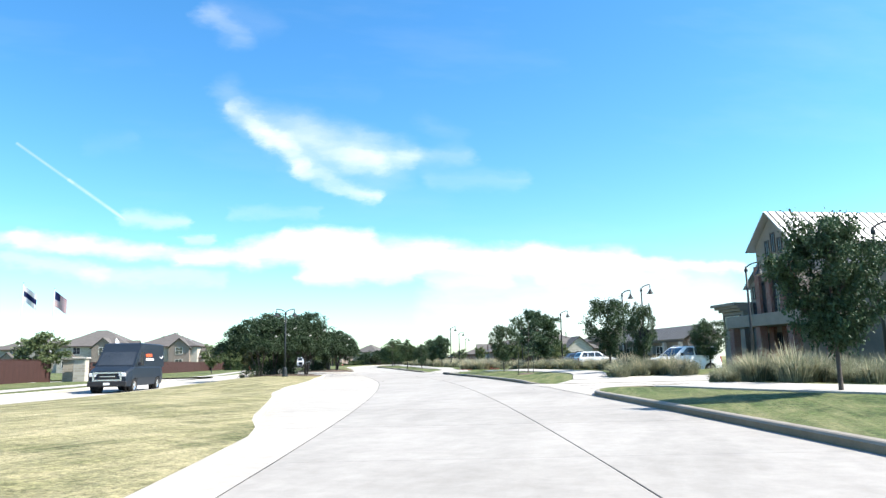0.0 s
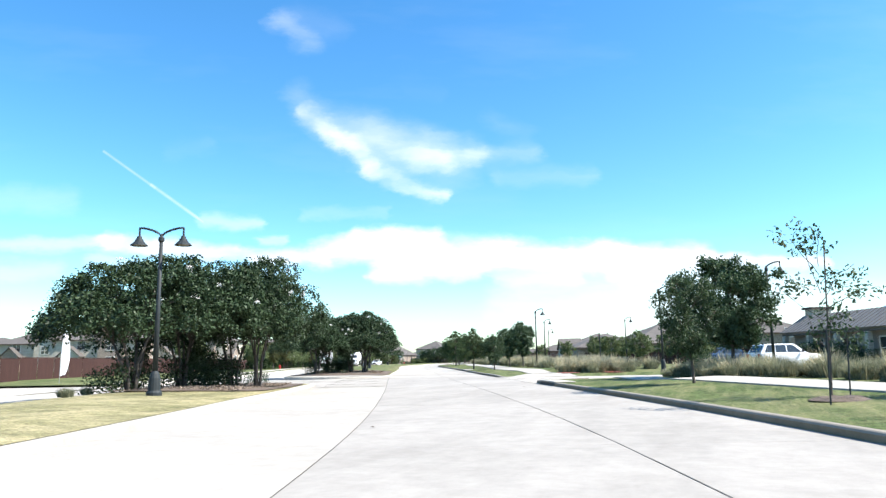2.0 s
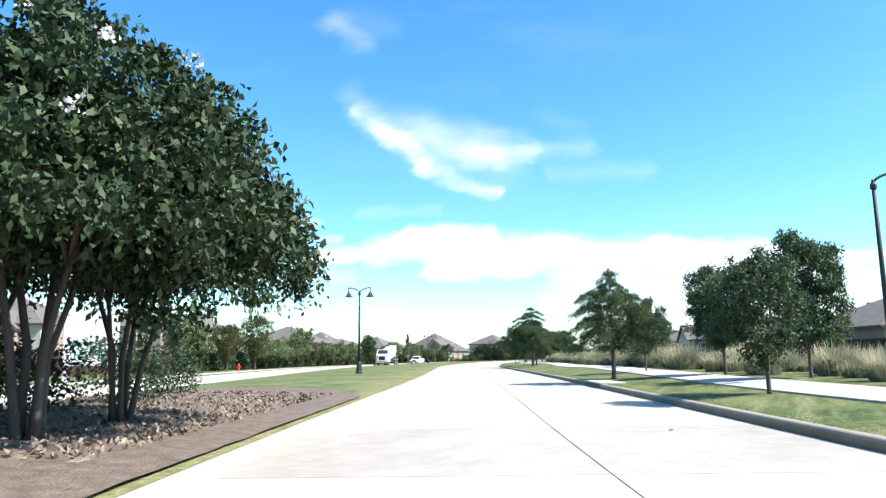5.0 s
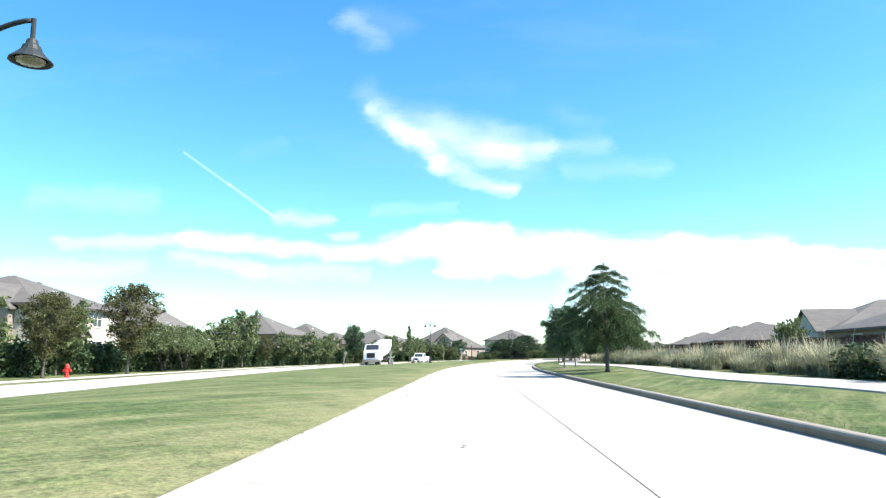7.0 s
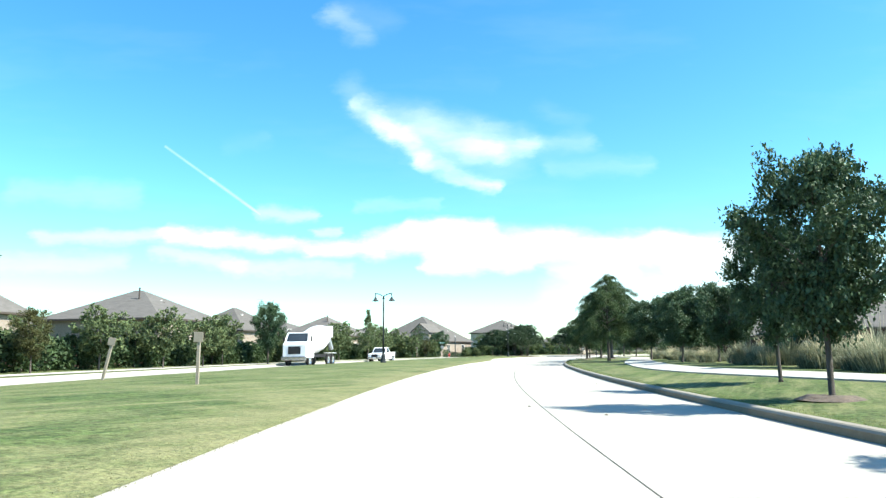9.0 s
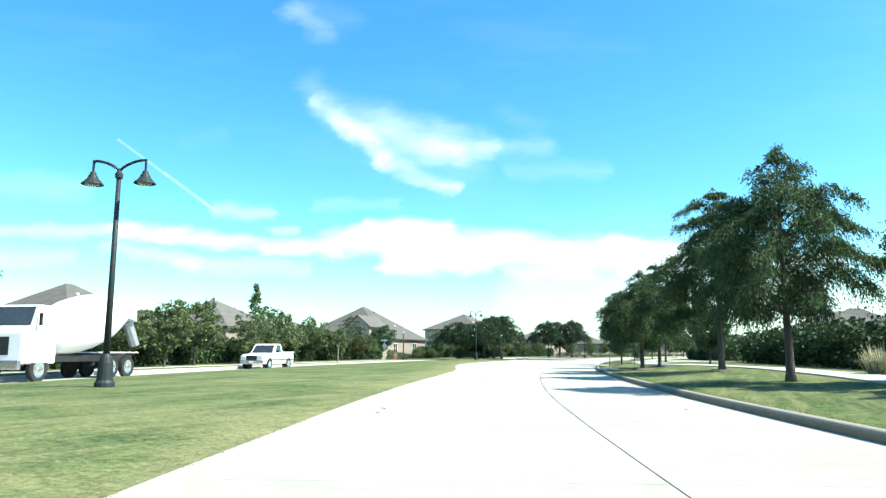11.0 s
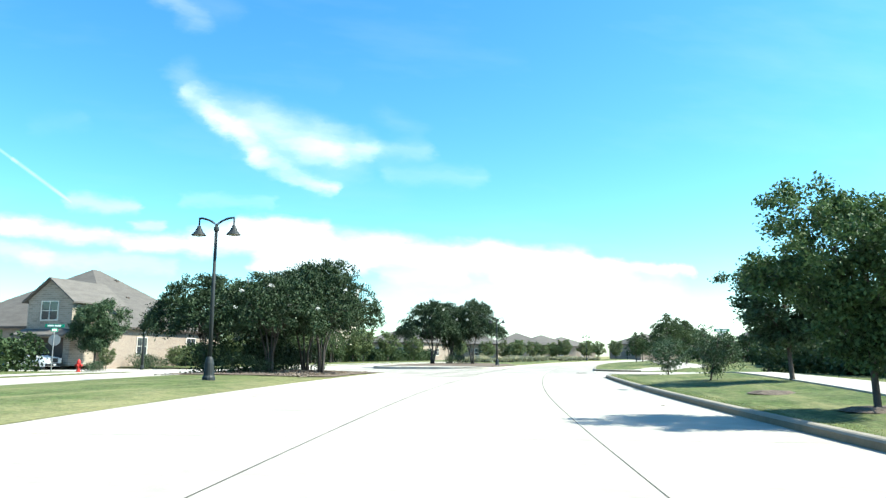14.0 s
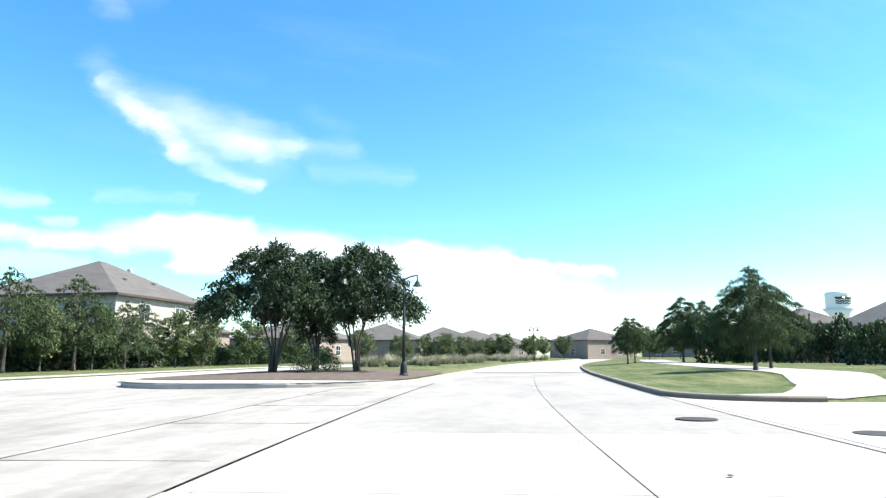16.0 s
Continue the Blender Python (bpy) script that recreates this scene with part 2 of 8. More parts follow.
def ground_height(s, o):
    """Height of the turf, planting or pavement."""
    flat = min(abs(s - e) for e in LAWN_ENDS) / 6.0
    flat = 1.0 if flat > 1 else flat * flat * (3 - 2 * flat)
    if o > RIGHT_EDGE and any(a < s < b for a, b in ((59.8, 66.3), (100.6, 110.0), (318.8, 331.0))) or o < far_edge(s) - 6.0 and (96 < s < 108 or 318 < s < 332):
        return 0.012
    if o > RIGHT_EDGE:
        end = min(1.0, min(abs(s - e) for e in (59.8, 66.3, 100.6, 110.0, 318.8, 331.0)) / 2.0)
        first, wide = (RIGHT_EDGE - 0.2, 0.1) if 64 < s < 80 or 109 < s < 125 else (4.8, 1.4)
        level = 1 - min(1.0, max(0.0, (o - first) / wide)) * (1 - end)
        return 0.012 + 0.138 * level + 0.26 * flat * min(1.0, max(0.0, (o - RIGHT_EDGE - 0.3) / 5.0))
    if o < far_edge(s) - 6.0:
        return 0.07 + 0.14 * flat * min(1.0, (far_edge(s) - 6.0 - o) / 6.0)
    le, fe = left_edge(s), far_edge(s)
    if fe < o < le:
        u = (le - o) / (le - fe)
        return 0.15 + 0.2 * flat * math.sin(math.pi * min(1, max(0, u))) ** 0.8
    return -0.07 if o < fe else 0.0


# ---------------------------------------------------------------- materials
def material(name, rough=0.8, metal=0.0, spec=0.4):
    m = bpy.data.materials.new(name)
    m.use_nodes = True
    b = m.node_tree.nodes["Principled BSDF"]
    b.inputs["Roughness"].default_value = rough
    b.inputs["Metallic"].default_value = metal
    b.inputs["Specular IOR Level"].default_value = spec
    return m, m.node_tree, b


def node(nt, kind, **values):
    n = nt.nodes.new(kind)
    for k, v in values.items():
        n.inputs[k].default_value = v
    return n


def ramp(nt, source, stops):
    r = nt.nodes.new("ShaderNodeValToRGB")
    while len(r.color_ramp.elements) < len(stops):
        r.color_ramp.elements.new(0.5)
    for e, (at, c) in zip(r.color_ramp.elements, stops):
        e.position, e.color = at, (*c, 1)
    nt.links.new(source, r.inputs["Fac"])
    return r.outputs["Color"]


def noise_out(nt, scale, detail=4.0, rough=0.6, coords="Object", stretch=None):
    tc = nt.nodes.new("ShaderNodeTexCoord")
    src = tc.outputs[coords]
    if stretch:
        mp = nt.nodes.new("ShaderNodeMapping")
        mp.inputs["Scale"].default_value = stretch
        nt.links.new(src, mp.inputs["Vector"])
        src = mp.outputs["Vector"]
    n = node(nt, "ShaderNodeTexNoise", Scale=scale, Detail=detail, Roughness=rough)
    nt.links.new(src, n.inputs["Vector"])
    return n.outputs["Fac"]


def mix_color(nt, fac, a, b, mode="MIX"):
    m = nt.nodes.new("ShaderNodeMix")
    m.data_type, m.blend_type = "RGBA", mode
    for sock, v in (("Factor", fac), ("A", a), ("B", b)):
        ins = [i for i in m.inputs if i.name == sock and (i.type == "RGBA" if sock != "Factor" else i.type == "VALUE")][0]
        if isinstance(v, (int, float)):
            ins.default_value = v
        elif isinstance(v, tuple):
            ins.default_value = (*v, 1)
        else:
            nt.links.new(v, ins)
    return [o for o in m.outputs if o.type == "RGBA"][0]


def bump(nt, b, height, strength=0.3, distance=0.01):
    n = node(nt, "ShaderNodeBump", Strength=strength, Distance=distance)
    nt.links.new(height, n.inputs["Height"])
    nt.links.new(n.outputs["Normal"], b.inputs["Normal"])


def random_out(nt, kind="object"):
    if kind == "object":
        return nt.nodes.new("ShaderNodeObjectInfo").outputs["Random"]
    return nt.nodes.new("ShaderNodeNewGeometry").outputs["Random Per Island"]


def mottled(name, dark, light, scale=3.0, fine=60.0, rough=0.85, depth=0.01, strength=0.3, vary=0.0, metal=0.0, spec=0.3, stretch=None):
    """A surface in two tones, mottled at two scales, with fine relief."""
    m, nt, b = material(name, rough, metal, spec)
    big, small = noise_out(nt, scale, 5, 0.65, "Object", stretch), noise_out(nt, fine, 3, 0.6)
    c = ramp(nt, big, [(0.3, dark), (0.7, light)])
    c = mix_color(nt, 0.35, c, ramp(nt, small, [(0.3, dark), (0.7, light)]))
    if vary:
        r = random_out(nt)
        v = ramp(nt, r, [(0, (1 - vary,) * 3), (1, (1 + vary * 0.0,) * 3)])
        c = mix_color(nt, 1.0, c, v, "MULTIPLY")
    nt.links.new(c, b.inputs["Base Color"])
    bump(nt, b, small, strength, depth)
    return m


def concrete(name, dark, light, vary=0.1, stain=0.0):
    """Broom-finished concrete: stains, tyre wear, small cracks of tone."""
    m, nt, b = material(name, 0.9, 0, 0.25)
    tc = nt.nodes.new("ShaderNodeNewGeometry")
    n1 = node(nt, "ShaderNodeTexNoise", Scale=0.22, Detail=6.0, Roughness=0.7)
    n2 = node(nt, "ShaderNodeTexNoise", Scale=2.3, Detail=6.0, Roughness=0.75)
    n3 = node(nt, "ShaderNodeTexNoise", Scale=60.0, Detail=3.0, Roughness=0.6)
    for n in (n1, n2, n3):
        nt.links.new(tc.outputs["Position"], n.inputs["Vector"])
    c = ramp(nt, n1.outputs["Fac"], [(0.32, dark), (0.6, light)])
    c = mix_color(nt, 0.45, c, ramp(nt, n2.outputs["Fac"], [(0.3, tuple(0.78 * v for v in dark)), (0.62, light)]))
    c = mix_color(nt, 0.2, c, ramp(nt, n3.outputs["Fac"], [(0.3, dark), (0.7, light)]))
    v = ramp(nt, random_out(nt), [(0, (1 - vary,) * 3), (1, (1, 1, 1))])
    c = mix_color(nt, 1.0, c, v, "MULTIPLY")
    if stain:
        turned = nt.nodes.new("ShaderNodeMapping")
        turned.inputs["Rotation"].default_value, turned.inputs["Scale"].default_value = (0, 0, radians(-25)), (0.75, 0.2, 1)
        nt.links.new(tc.outputs["Position"], turned.inputs["Vector"])
        n4 = node(nt, "ShaderNodeTexNoise", Scale=1.0, Detail=7.0, Roughness=0.68)
        nt.links.new(turned.outputs[0], n4.inputs["Vector"])
        deep = ramp(nt, n4.outputs["Fac"], [(0.44, (0, 0, 0)), (0.66, (stain,) * 3)])
        c = mix_color(nt, deep, c, tuple(0.5 * v for v in dark))
    nt.links.new(c, b.inputs["Base Color"])
    bump(nt, b, n3.outputs["Fac"], 0.25, 0.004)
    return m


def foliage(name, dark, light, through=0.35, rough=0.7, spec=0.15):
    m, nt, b = material(name, rough, 0, spec)
    r = random_out(nt, "island")
    c = ramp(nt, r, [(0.0, dark), (0.75, light), (1.0, tuple(min(1, 1.35 * v) for v in light))])
    big = noise_out(nt, 0.9, 3, 0.6)
    c = mix_color(nt, 0.5, c, ramp(nt, big, [(0.35, dark), (0.65, light)]))
    nt.links.new(c, b.inputs["Base Color"])
    t = nt.nodes.new("ShaderNodeBsdfTranslucent")
    nt.links.new(c, t.inputs["Color"])
    mx = node(nt, "ShaderNodeMixShader", Fac=through)
    out = nt.nodes["Material Output"]
    nt.links.new(b.outputs[0], mx.inputs[1])
    nt.links.new(t.outputs[0], mx.inputs[2])
    nt.links.new(mx.outputs[0], out.inputs["Surface"])
    return m


def turf(name, dark, light, dry, dry_at):
    """Mown lawn: green with straw-coloured patches."""
    m, nt, b = material(name, 0.95, 0, 0.15)
    pos = nt.nodes.new("ShaderNodeNewGeometry").outputs["Position"]
    def n(scale, detail=5.0, rough=0.65):
        t = node(nt, "ShaderNodeTexNoise", Scale=scale, Detail=detail, Roughness=rough)
        nt.links.new(pos, t.inputs["Vector"])
        return t.outputs["Fac"]
    fine, tuft, mid, wide = n(34.0, 4), n(7.0, 5, 0.7), n(1.6), n(0.28)
    c = ramp(nt, fine, [(0.3, dark), (0.68, light)])
    c = mix_color(nt, 0.66, c, ramp(nt, tuft, [(0.38, tuple(0.5 * v for v in dark)), (0.6, tuple(1.2 * v for v in light))]))
    c = mix_color(nt, ramp(nt, wide, [(0.38, (0, 0, 0)), (0.66, (0.6,) * 3)]), c, mix_color(nt, 0.5, light, c))
    # mower's lanes, along the road's usual way
    wave = node(nt, "ShaderNodeTexWave", Scale=0.22, Distortion=1.6, Detail=3.0)
    wave.inputs["Detail Scale"].default_value = 0.4
    turned = nt.nodes.new("ShaderNodeMapping")
    turned.inputs["Rotation"].default_value = (0, 0, radians(-18))
    nt.links.new(pos, turned.inputs["Vector"])
    nt.links.new(turned.outputs[0], wave.inputs["Vector"])
    c = mix_color(nt, 1.0, c, ramp(nt, wave.outputs["Fac"], [(0.15, (0.86, 0.88, 0.87)), (0.85, (1.1, 1.08, 1.03))]), "MULTIPLY")
    # light streaks where the mower turned up dry blades
    lay = nt.nodes.new("ShaderNodeMapping")
    lay.inputs["Rotation"].default_value, lay.inputs["Scale"].default_value = (0, 0, radians(-20)), (2.3, 0.2, 1)
    nt.links.new(pos, lay.inputs["Vector"])
    streaks = node(nt, "ShaderNodeTexNoise", Scale=1.0, Detail=6.0, Roughness=0.75)
    nt.links.new(lay.outputs[0], streaks.inputs["Vector"])
    c = mix_color(nt, ramp(nt, streaks.outputs["Fac"], [(0.47, (0, 0, 0)), (0.66, (0.85,) * 3)]), c, mix_color(nt, 0.35, dry, light))
    worn = nt.nodes.new("ShaderNodeAttribute")
    worn.attribute_name = "dryness"
    def drier(source):
        more = node(nt, "ShaderNodeMath")
        more.operation = "MULTIPLY_ADD"
        nt.links.new(worn.outputs["Fac"], more.inputs[0])
        more.inputs[1].default_value = 0.17
        nt.links.new(source, more.inputs[2])
        return more.outputs[0]
    mid, wide = drier(mid), drier(wide)
    patch = mix_color(nt, 0.5, ramp(nt, wide, [(dry_at - 0.1, (0, 0, 0)), (dry_at + 0.14, (1, 1, 1))]), ramp(nt, mid, [(dry_at - 0.05, (0, 0, 0)), (dry_at + 0.2, (1, 1, 1))]))
    c = mix_color(nt, patch, c, mix_color(nt, 0.3, dry, c))
    # single tufts and the dark gaps between them
    grain = ramp(nt, n(15.0, 6, 0.8), [(0.36, (0.5, 0.52, 0.5)), (0.5, (1, 1, 1)), (0.66, (1.45, 1.42, 1.35))])
    c = mix_color(nt, 1.0, c, grain, "MULTIPLY")
    nt.links.new(c, b.inputs["Base Color"])
    bump(nt, b, tuft, 0.8, 0.06)
    return m


def brickwork(name, brick_a, brick_b, mortar, scale=1.0):
    m, nt, b = material(name, 0.9, 0, 0.2)
    tc = nt.nodes.new("ShaderNodeTexCoord")
    mp = nt.nodes.new("ShaderNodeMapping")
    sx = nt.nodes.new("ShaderNodeSeparateXYZ")
    cx = nt.nodes.new("ShaderNodeCombineXYZ")
    add = nt.nodes.new("ShaderNodeMath")
    nt.links.new(tc.outputs["Object"], sx.inputs[0])
    nt.links.new(sx.outputs["X"], add.inputs[0])
    nt.links.new(sx.outputs["Y"], add.inputs[1])
    nt.links.new(add.outputs[0], cx.inputs["X"])
    nt.links.new(sx.outputs["Z"], cx.inputs["Y"])
    nt.links.new(cx.outputs[0], mp.inputs["Vector"])
    br = node(nt, "ShaderNodeTexBrick", Scale=scale)
    br.inputs["Color1"].default_value, br.inputs["Color2"].default_value, br.inputs["Mortar"].default_value = (*brick_a, 1), (*brick_b, 1), (*mortar, 1)
    br.inputs["Brick Width"].default_value, br.inputs["Row Height"].default_value, br.inputs["Mortar Size"].default_value = 0.21, 0.075, 0.01
    nt.links.new(mp.outputs[0], br.inputs["Vector"])
    big = noise_out(nt, 0.8, 4)
    c = mix_color(nt, 0.25, br.outputs["Color"], ramp(nt, big, [(0.3, brick_b), (0.7, brick_a)]))
    nt.links.new(c, b.inputs["Base Color"])
    bump(nt, b, br.outputs["Fac"], -0.4, 0.01)
    return m


M = {}
M["slab"] = concrete("concrete slab", (0.30, 0.277, 0.24), (0.415, 0.386, 0.34), 0.07)
M["slab_worn"] = concrete("worn grey concrete slab", (0.262, 0.241, 0.213), (0.378, 0.352, 0.315), 0.07, 0.26)
M["crossing"] = concrete("stained concrete of the crossings", (0.25, 0.225, 0.19), (0.42, 0.39, 0.345), 0.05, 0.5)
# upright face of the verge kerbs: shade put into the colour, besides some soiling
M["kerb_face_shaded"] = concrete("soiled kerb face darkened for its shaded side", (0.15, 0.118, 0.076), (0.25, 0.205, 0.142), 0.1)
M["pavement"] = concrete("pale concrete", (0.325, 0.30, 0.26), (0.44, 0.41, 0.362), 0.05)
M["kerb"] = concrete("kerb concrete", (0.23, 0.2, 0.16), (0.32, 0.284, 0.232), 0.12)
M["joint"] = mottled("tarred joint", (0.025, 0.023, 0.021), (0.075, 0.068, 0.062), 1.5, 30)
M["turf"] = turf("mown lawn", (0.03, 0.051, 0.015), (0.085, 0.121, 0.041), (0.235, 0.214, 0.11), 0.535)
M["dry_turf"] = turf("dry mown lawn", (0.048, 0.056, 0.022), (0.155, 0.155, 0.072), (0.44, 0.375, 0.22), 0.475)
M["mulch"] = mottled("bark mulch", (0.06, 0.046, 0.037), (0.2, 0.155, 0.122), 5, 30, 0.95, 0.04, 0.8)
M["chips"] = foliage("bark chips", (0.09, 0.068, 0.052), (0.27, 0.215, 0.17), 0.0, 0.9)
M["ground"] = turf("rough ground", (0.09, 0.11, 0.04), (0.2, 0.2, 0.08), (0.36, 0.31, 0.17), 0.5)
M["leaf_dark"] = foliage("dark glossy leaves", (0.015, 0.029, 0.0135), (0.045, 0.074, 0.032), 0.05, 0.55, 0.22)
M["leaf_oak"] = foliage("oak leaves", (0.0298, 0.0561, 0.0298), (0.0742, 0.1187, 0.0561), 0.15, 0.55, 0.25)
M["leaf_cypress"] = foliage("feathery cypress leaves", (0.028, 0.05, 0.0235), (0.08, 0.115, 0.046), 0.2)
M["leaf_elm"] = foliage("elm leaves", (0.021, 0.043, 0.021), (0.066, 0.104, 0.045), 0.2, 0.55, 0.3)
M["leaf_ash"] = foliage("bright ash leaves", (0.032, 0.066, 0.026), (0.092, 0.148, 0.052), 0.22, 0.55, 0.25)
M["leaf_far"] = foliage("olive leaves", (0.055, 0.083, 0.04), (0.17, 0.207, 0.092), 0.25)
M["leaf_bronze"] = foliage("bronze-tinged leaves", (0.042, 0.045, 0.02), (0.118, 0.12, 0.048), 0.3)
M["leaf_shrub"] = foliage("shrub leaves", (0.02, 0.036, 0.02), (0.055, 0.085, 0.04), 0.22, 0.6, 0.2)
M["leaf_hedge"] = foliage("hedge leaves", (0.0221, 0.0414, 0.0193), (0.0620, 0.0966, 0.0386), 0.22, 0.6, 0.2)
M["blossom"] = foliage("white blossom", (0.7, 0.68, 0.64), (0.85, 0.83, 0.8), 0.3)
M["blade"] = foliage("grass blades", (0.12, 0.14, 0.05), (0.22, 0.24, 0.1), 0.55, 0.9)
M["ornamental"] = foliage("grey-green grass blades", (0.115, 0.128, 0.082), (0.285, 0.29, 0.185), 0.4, 0.75)
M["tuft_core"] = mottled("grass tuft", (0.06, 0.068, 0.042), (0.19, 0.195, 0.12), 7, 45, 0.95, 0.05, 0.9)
M["straw"] = foliage("dry straw-coloured grass blades", (0.14, 0.13, 0.065), (0.29, 0.265, 0.145), 0.3, 0.8)
M["plume"] = foliage("straw plumes", (0.32, 0.275, 0.175), (0.58, 0.52, 0.36), 0.4, 0.8)
M["bark"] = mottled("grey bark", (0.05, 0.042, 0.036), (0.13, 0.11, 0.095), 6, 35, 0.95, 0.03, 0.8, stretch=(1, 1, 0.2))
M["bark_pale"] = mottled("grey-brown smooth bark", (0.04, 0.034, 0.03), (0.11, 0.095, 0.082), 5, 30, 0.85, 0.01, 0.4, stretch=(1, 1, 0.25))
M["iron"] = mottled("dark painted iron", (0.014, 0.018, 0.02), (0.028, 0.034, 0.036), 6, 60, 0.6, 0.002, 0.05, spec=0.3)
M["lens"] = mottled("lamp glass", (0.15, 0.145, 0.13), (0.18, 0.172, 0.155), 5, 8, 0.25, 0.0, 0.05, spec=0.6)
M["fence"] = mottled("stained fence boards", (0.035, 0.015, 0.012), (0.07, 0.031, 0.025), 1.2, 25, 0.85, 0.006, 0.4, vary=0.12, stretch=(6, 6, 0.5))
M["brick"] = brickwork("buff brick", (0.28, 0.215, 0.17), (0.19, 0.145, 0.118), (0.36, 0.33, 0.29))
M["brick_red"] = brickwork("red brick", (0.24, 0.095, 0.07), (0.17, 0.065, 0.05), (0.36, 0.32, 0.28))
M["stone"] = brickwork("pale limestone", (0.50, 0.455, 0.38), (0.33, 0.295, 0.24), (0.44, 0.41, 0.36), 0.4)
M["stone_dull"] = brickwork("grey-brown fieldstone", (0.34, 0.29, 0.24), (0.2, 0.165, 0.135), (0.36, 0.33, 0.29), 0.45)
M["stucco"] = mottled("grey-brown stucco", (0.22, 0.185, 0.155), (0.30, 0.26, 0.22), 1.5, 50, 0.9, 0.004, 0.3)
M["shingle"] = mottled("weathered roof shingles", (0.085, 0.076, 0.07), (0.15, 0.136, 0.125), 0.9, 14, 0.95, 0.02, 0.5, vary=0.18, stretch=(1, 1, 4))
M["trim"] = mottled("off-white trim paint", (0.52, 0.49, 0.44), (0.68, 0.65, 0.6), 2, 50, 0.6, 0.002, 0.1)
M["dark_trim"] = mottled("brown trim paint", (0.05, 0.038, 0.032), (0.1, 0.078, 0.065), 2, 50, 0.6, 0.002, 0.1)
M["metal_roof"] = mottled("pale standing-seam metal", (0.42, 0.42, 0.42), (0.58, 0.58, 0.57), 1, 30, 0.45, 0.002, 0.1, metal=0.5, spec=0.5)
M["grey_metal_roof"] = mottled("grey standing-seam metal", (0.22, 0.235, 0.25), (0.32, 0.335, 0.35), 1, 30, 0.45, 0.002, 0.1, metal=0.4, spec=0.5)
M["galvanised"] = mottled("galvanised steel", (0.3, 0.3, 0.3), (0.46, 0.46, 0.46), 4, 50, 0.5, 0.002, 0.1, metal=0.7, spec=0.5)
M["white"] = mottled("white paint", (0.72, 0.72, 0.72), (0.82, 0.82, 0.82), 1, 40, 0.4, 0.001, 0.05, spec=0.5)
M["cloth_white"] = mottled("white cloth", (0.66, 0.66, 0.66), (0.8, 0.8, 0.8), 1.5, 80, 0.9, 0.003, 0.2)
M["red"] = mottled("red paint", (0.36, 0.02, 0.02), (0.55, 0.04, 0.03), 3, 50, 0.45, 0.002, 0.1, spec=0.5)
M["green_sign"] = mottled("green sign face", (0.0, 0.16, 0.10), (0.01, 0.21, 0.13), 3, 50, 0.5, 0.001, 0.05)
M["steel_blue"] = mottled("dark blue paint", (0.032, 0.045, 0.062), (0.045, 0.06, 0.08), 1, 60, 0.3, 0.001, 0.03, spec=0.6)
M["black_plastic"] = mottled("black plastic", (0.014, 0.014, 0.015), (0.03, 0.03, 0.032), 3, 60, 0.6, 0.002, 0.1)
M["rubber"] = mottled("tyre rubber", (0.012, 0.012, 0.012), (0.03, 0.03, 0.03), 3, 60, 0.85, 0.003, 0.2)
M["chrome"] = mottled("bright metal", (0.5, 0.5, 0.5), (0.68, 0.68, 0.68), 3, 50, 0.25, 0.001, 0.05, metal=0.9, spec=0.6)
M["orange_lettering"] = mottled("orange-red lettering", (0.6, 0.09, 0.03), (0.72, 0.13, 0.05), 3, 50, 0.5)
M["tactile"] = mottled("red tactile paving", (0.32, 0.11, 0.085), (0.44, 0.17, 0.13), 3, 40, 0.85, 0.006, 0.5)
M["glass"] = mottled("dark window glass", (0.02, 0.024, 0.028), (0.05, 0.056, 0.062), 0.6, 10, 0.08, 0.0, 0.0, spec=0.8)
M["blue_cloth"] = mottled("navy cloth", (0.012, 0.02, 0.09), (0.03, 0.04, 0.14), 3, 60, 0.9)
M["wood_post"] = mottled("weathered timber", (0.2, 0.17, 0.13), (0.36, 0.31, 0.25), 4, 40, 0.9, 0.004, 0.4)


# ---------------------------------------------------------------- mesh helpers
def mesh_object(name, verts, faces, mat, parent=None, label="", slots=None, smooth=False):
    me = bpy.data.meshes.new(name)
    me.from_pydata([tuple(v) for v in verts], [], faces)
    for m in ([mat] if not isinstance(mat, (list, tuple)) else mat):
        me.materials.append(m)
    if slots is not None:
        me.polygons.foreach_set("material_index", slots)
    if smooth:
        me.polygons.foreach_set("use_smooth", [True] * len(me.polygons))
    me.update()
    ob = new(name, me)
    if parent is not None:
        ob.parent = parent
    if label:
        tagged(ob, label)
    return ob


def part(name, bm, mat, parent=None, label="", smooth=False, bevel=0.0):
    """Links a bmesh as one mesh object under a thing or a part."""
    if bevel:
        bmesh.ops.bevel(bm, geom=bm.edges[:], offset=bevel, segments=1, affect="EDGES", clamp_overlap=True)
    me = bpy.data.meshes.new(name)
    bmesh.ops.recalc_face_normals(bm, faces=bm.faces[:])
    bm.to_mesh(me)
    bm.free()
    me.materials.append(mat)
    if smooth:
        me.polygons.foreach_set("use_smooth", [True] * len(me.polygons))
    ob = new(name, me)
    if parent is not None:
        ob.parent = parent
    if label:
        tagged(ob, label)
    return ob


def share(name, ob, m, parent=None):
    """Another object on the mesh of ob."""
    c = new(name, ob.data)
    c.matrix_basis = m
    if parent is not None:
        c.parent = parent
    return c


def empty(name, m, label, category, group="", kind=""):
    e = new(name)
    e.empty_display_size = 0.2
    e.matrix_basis = m
    return tagged(e, label, category, group, kind)


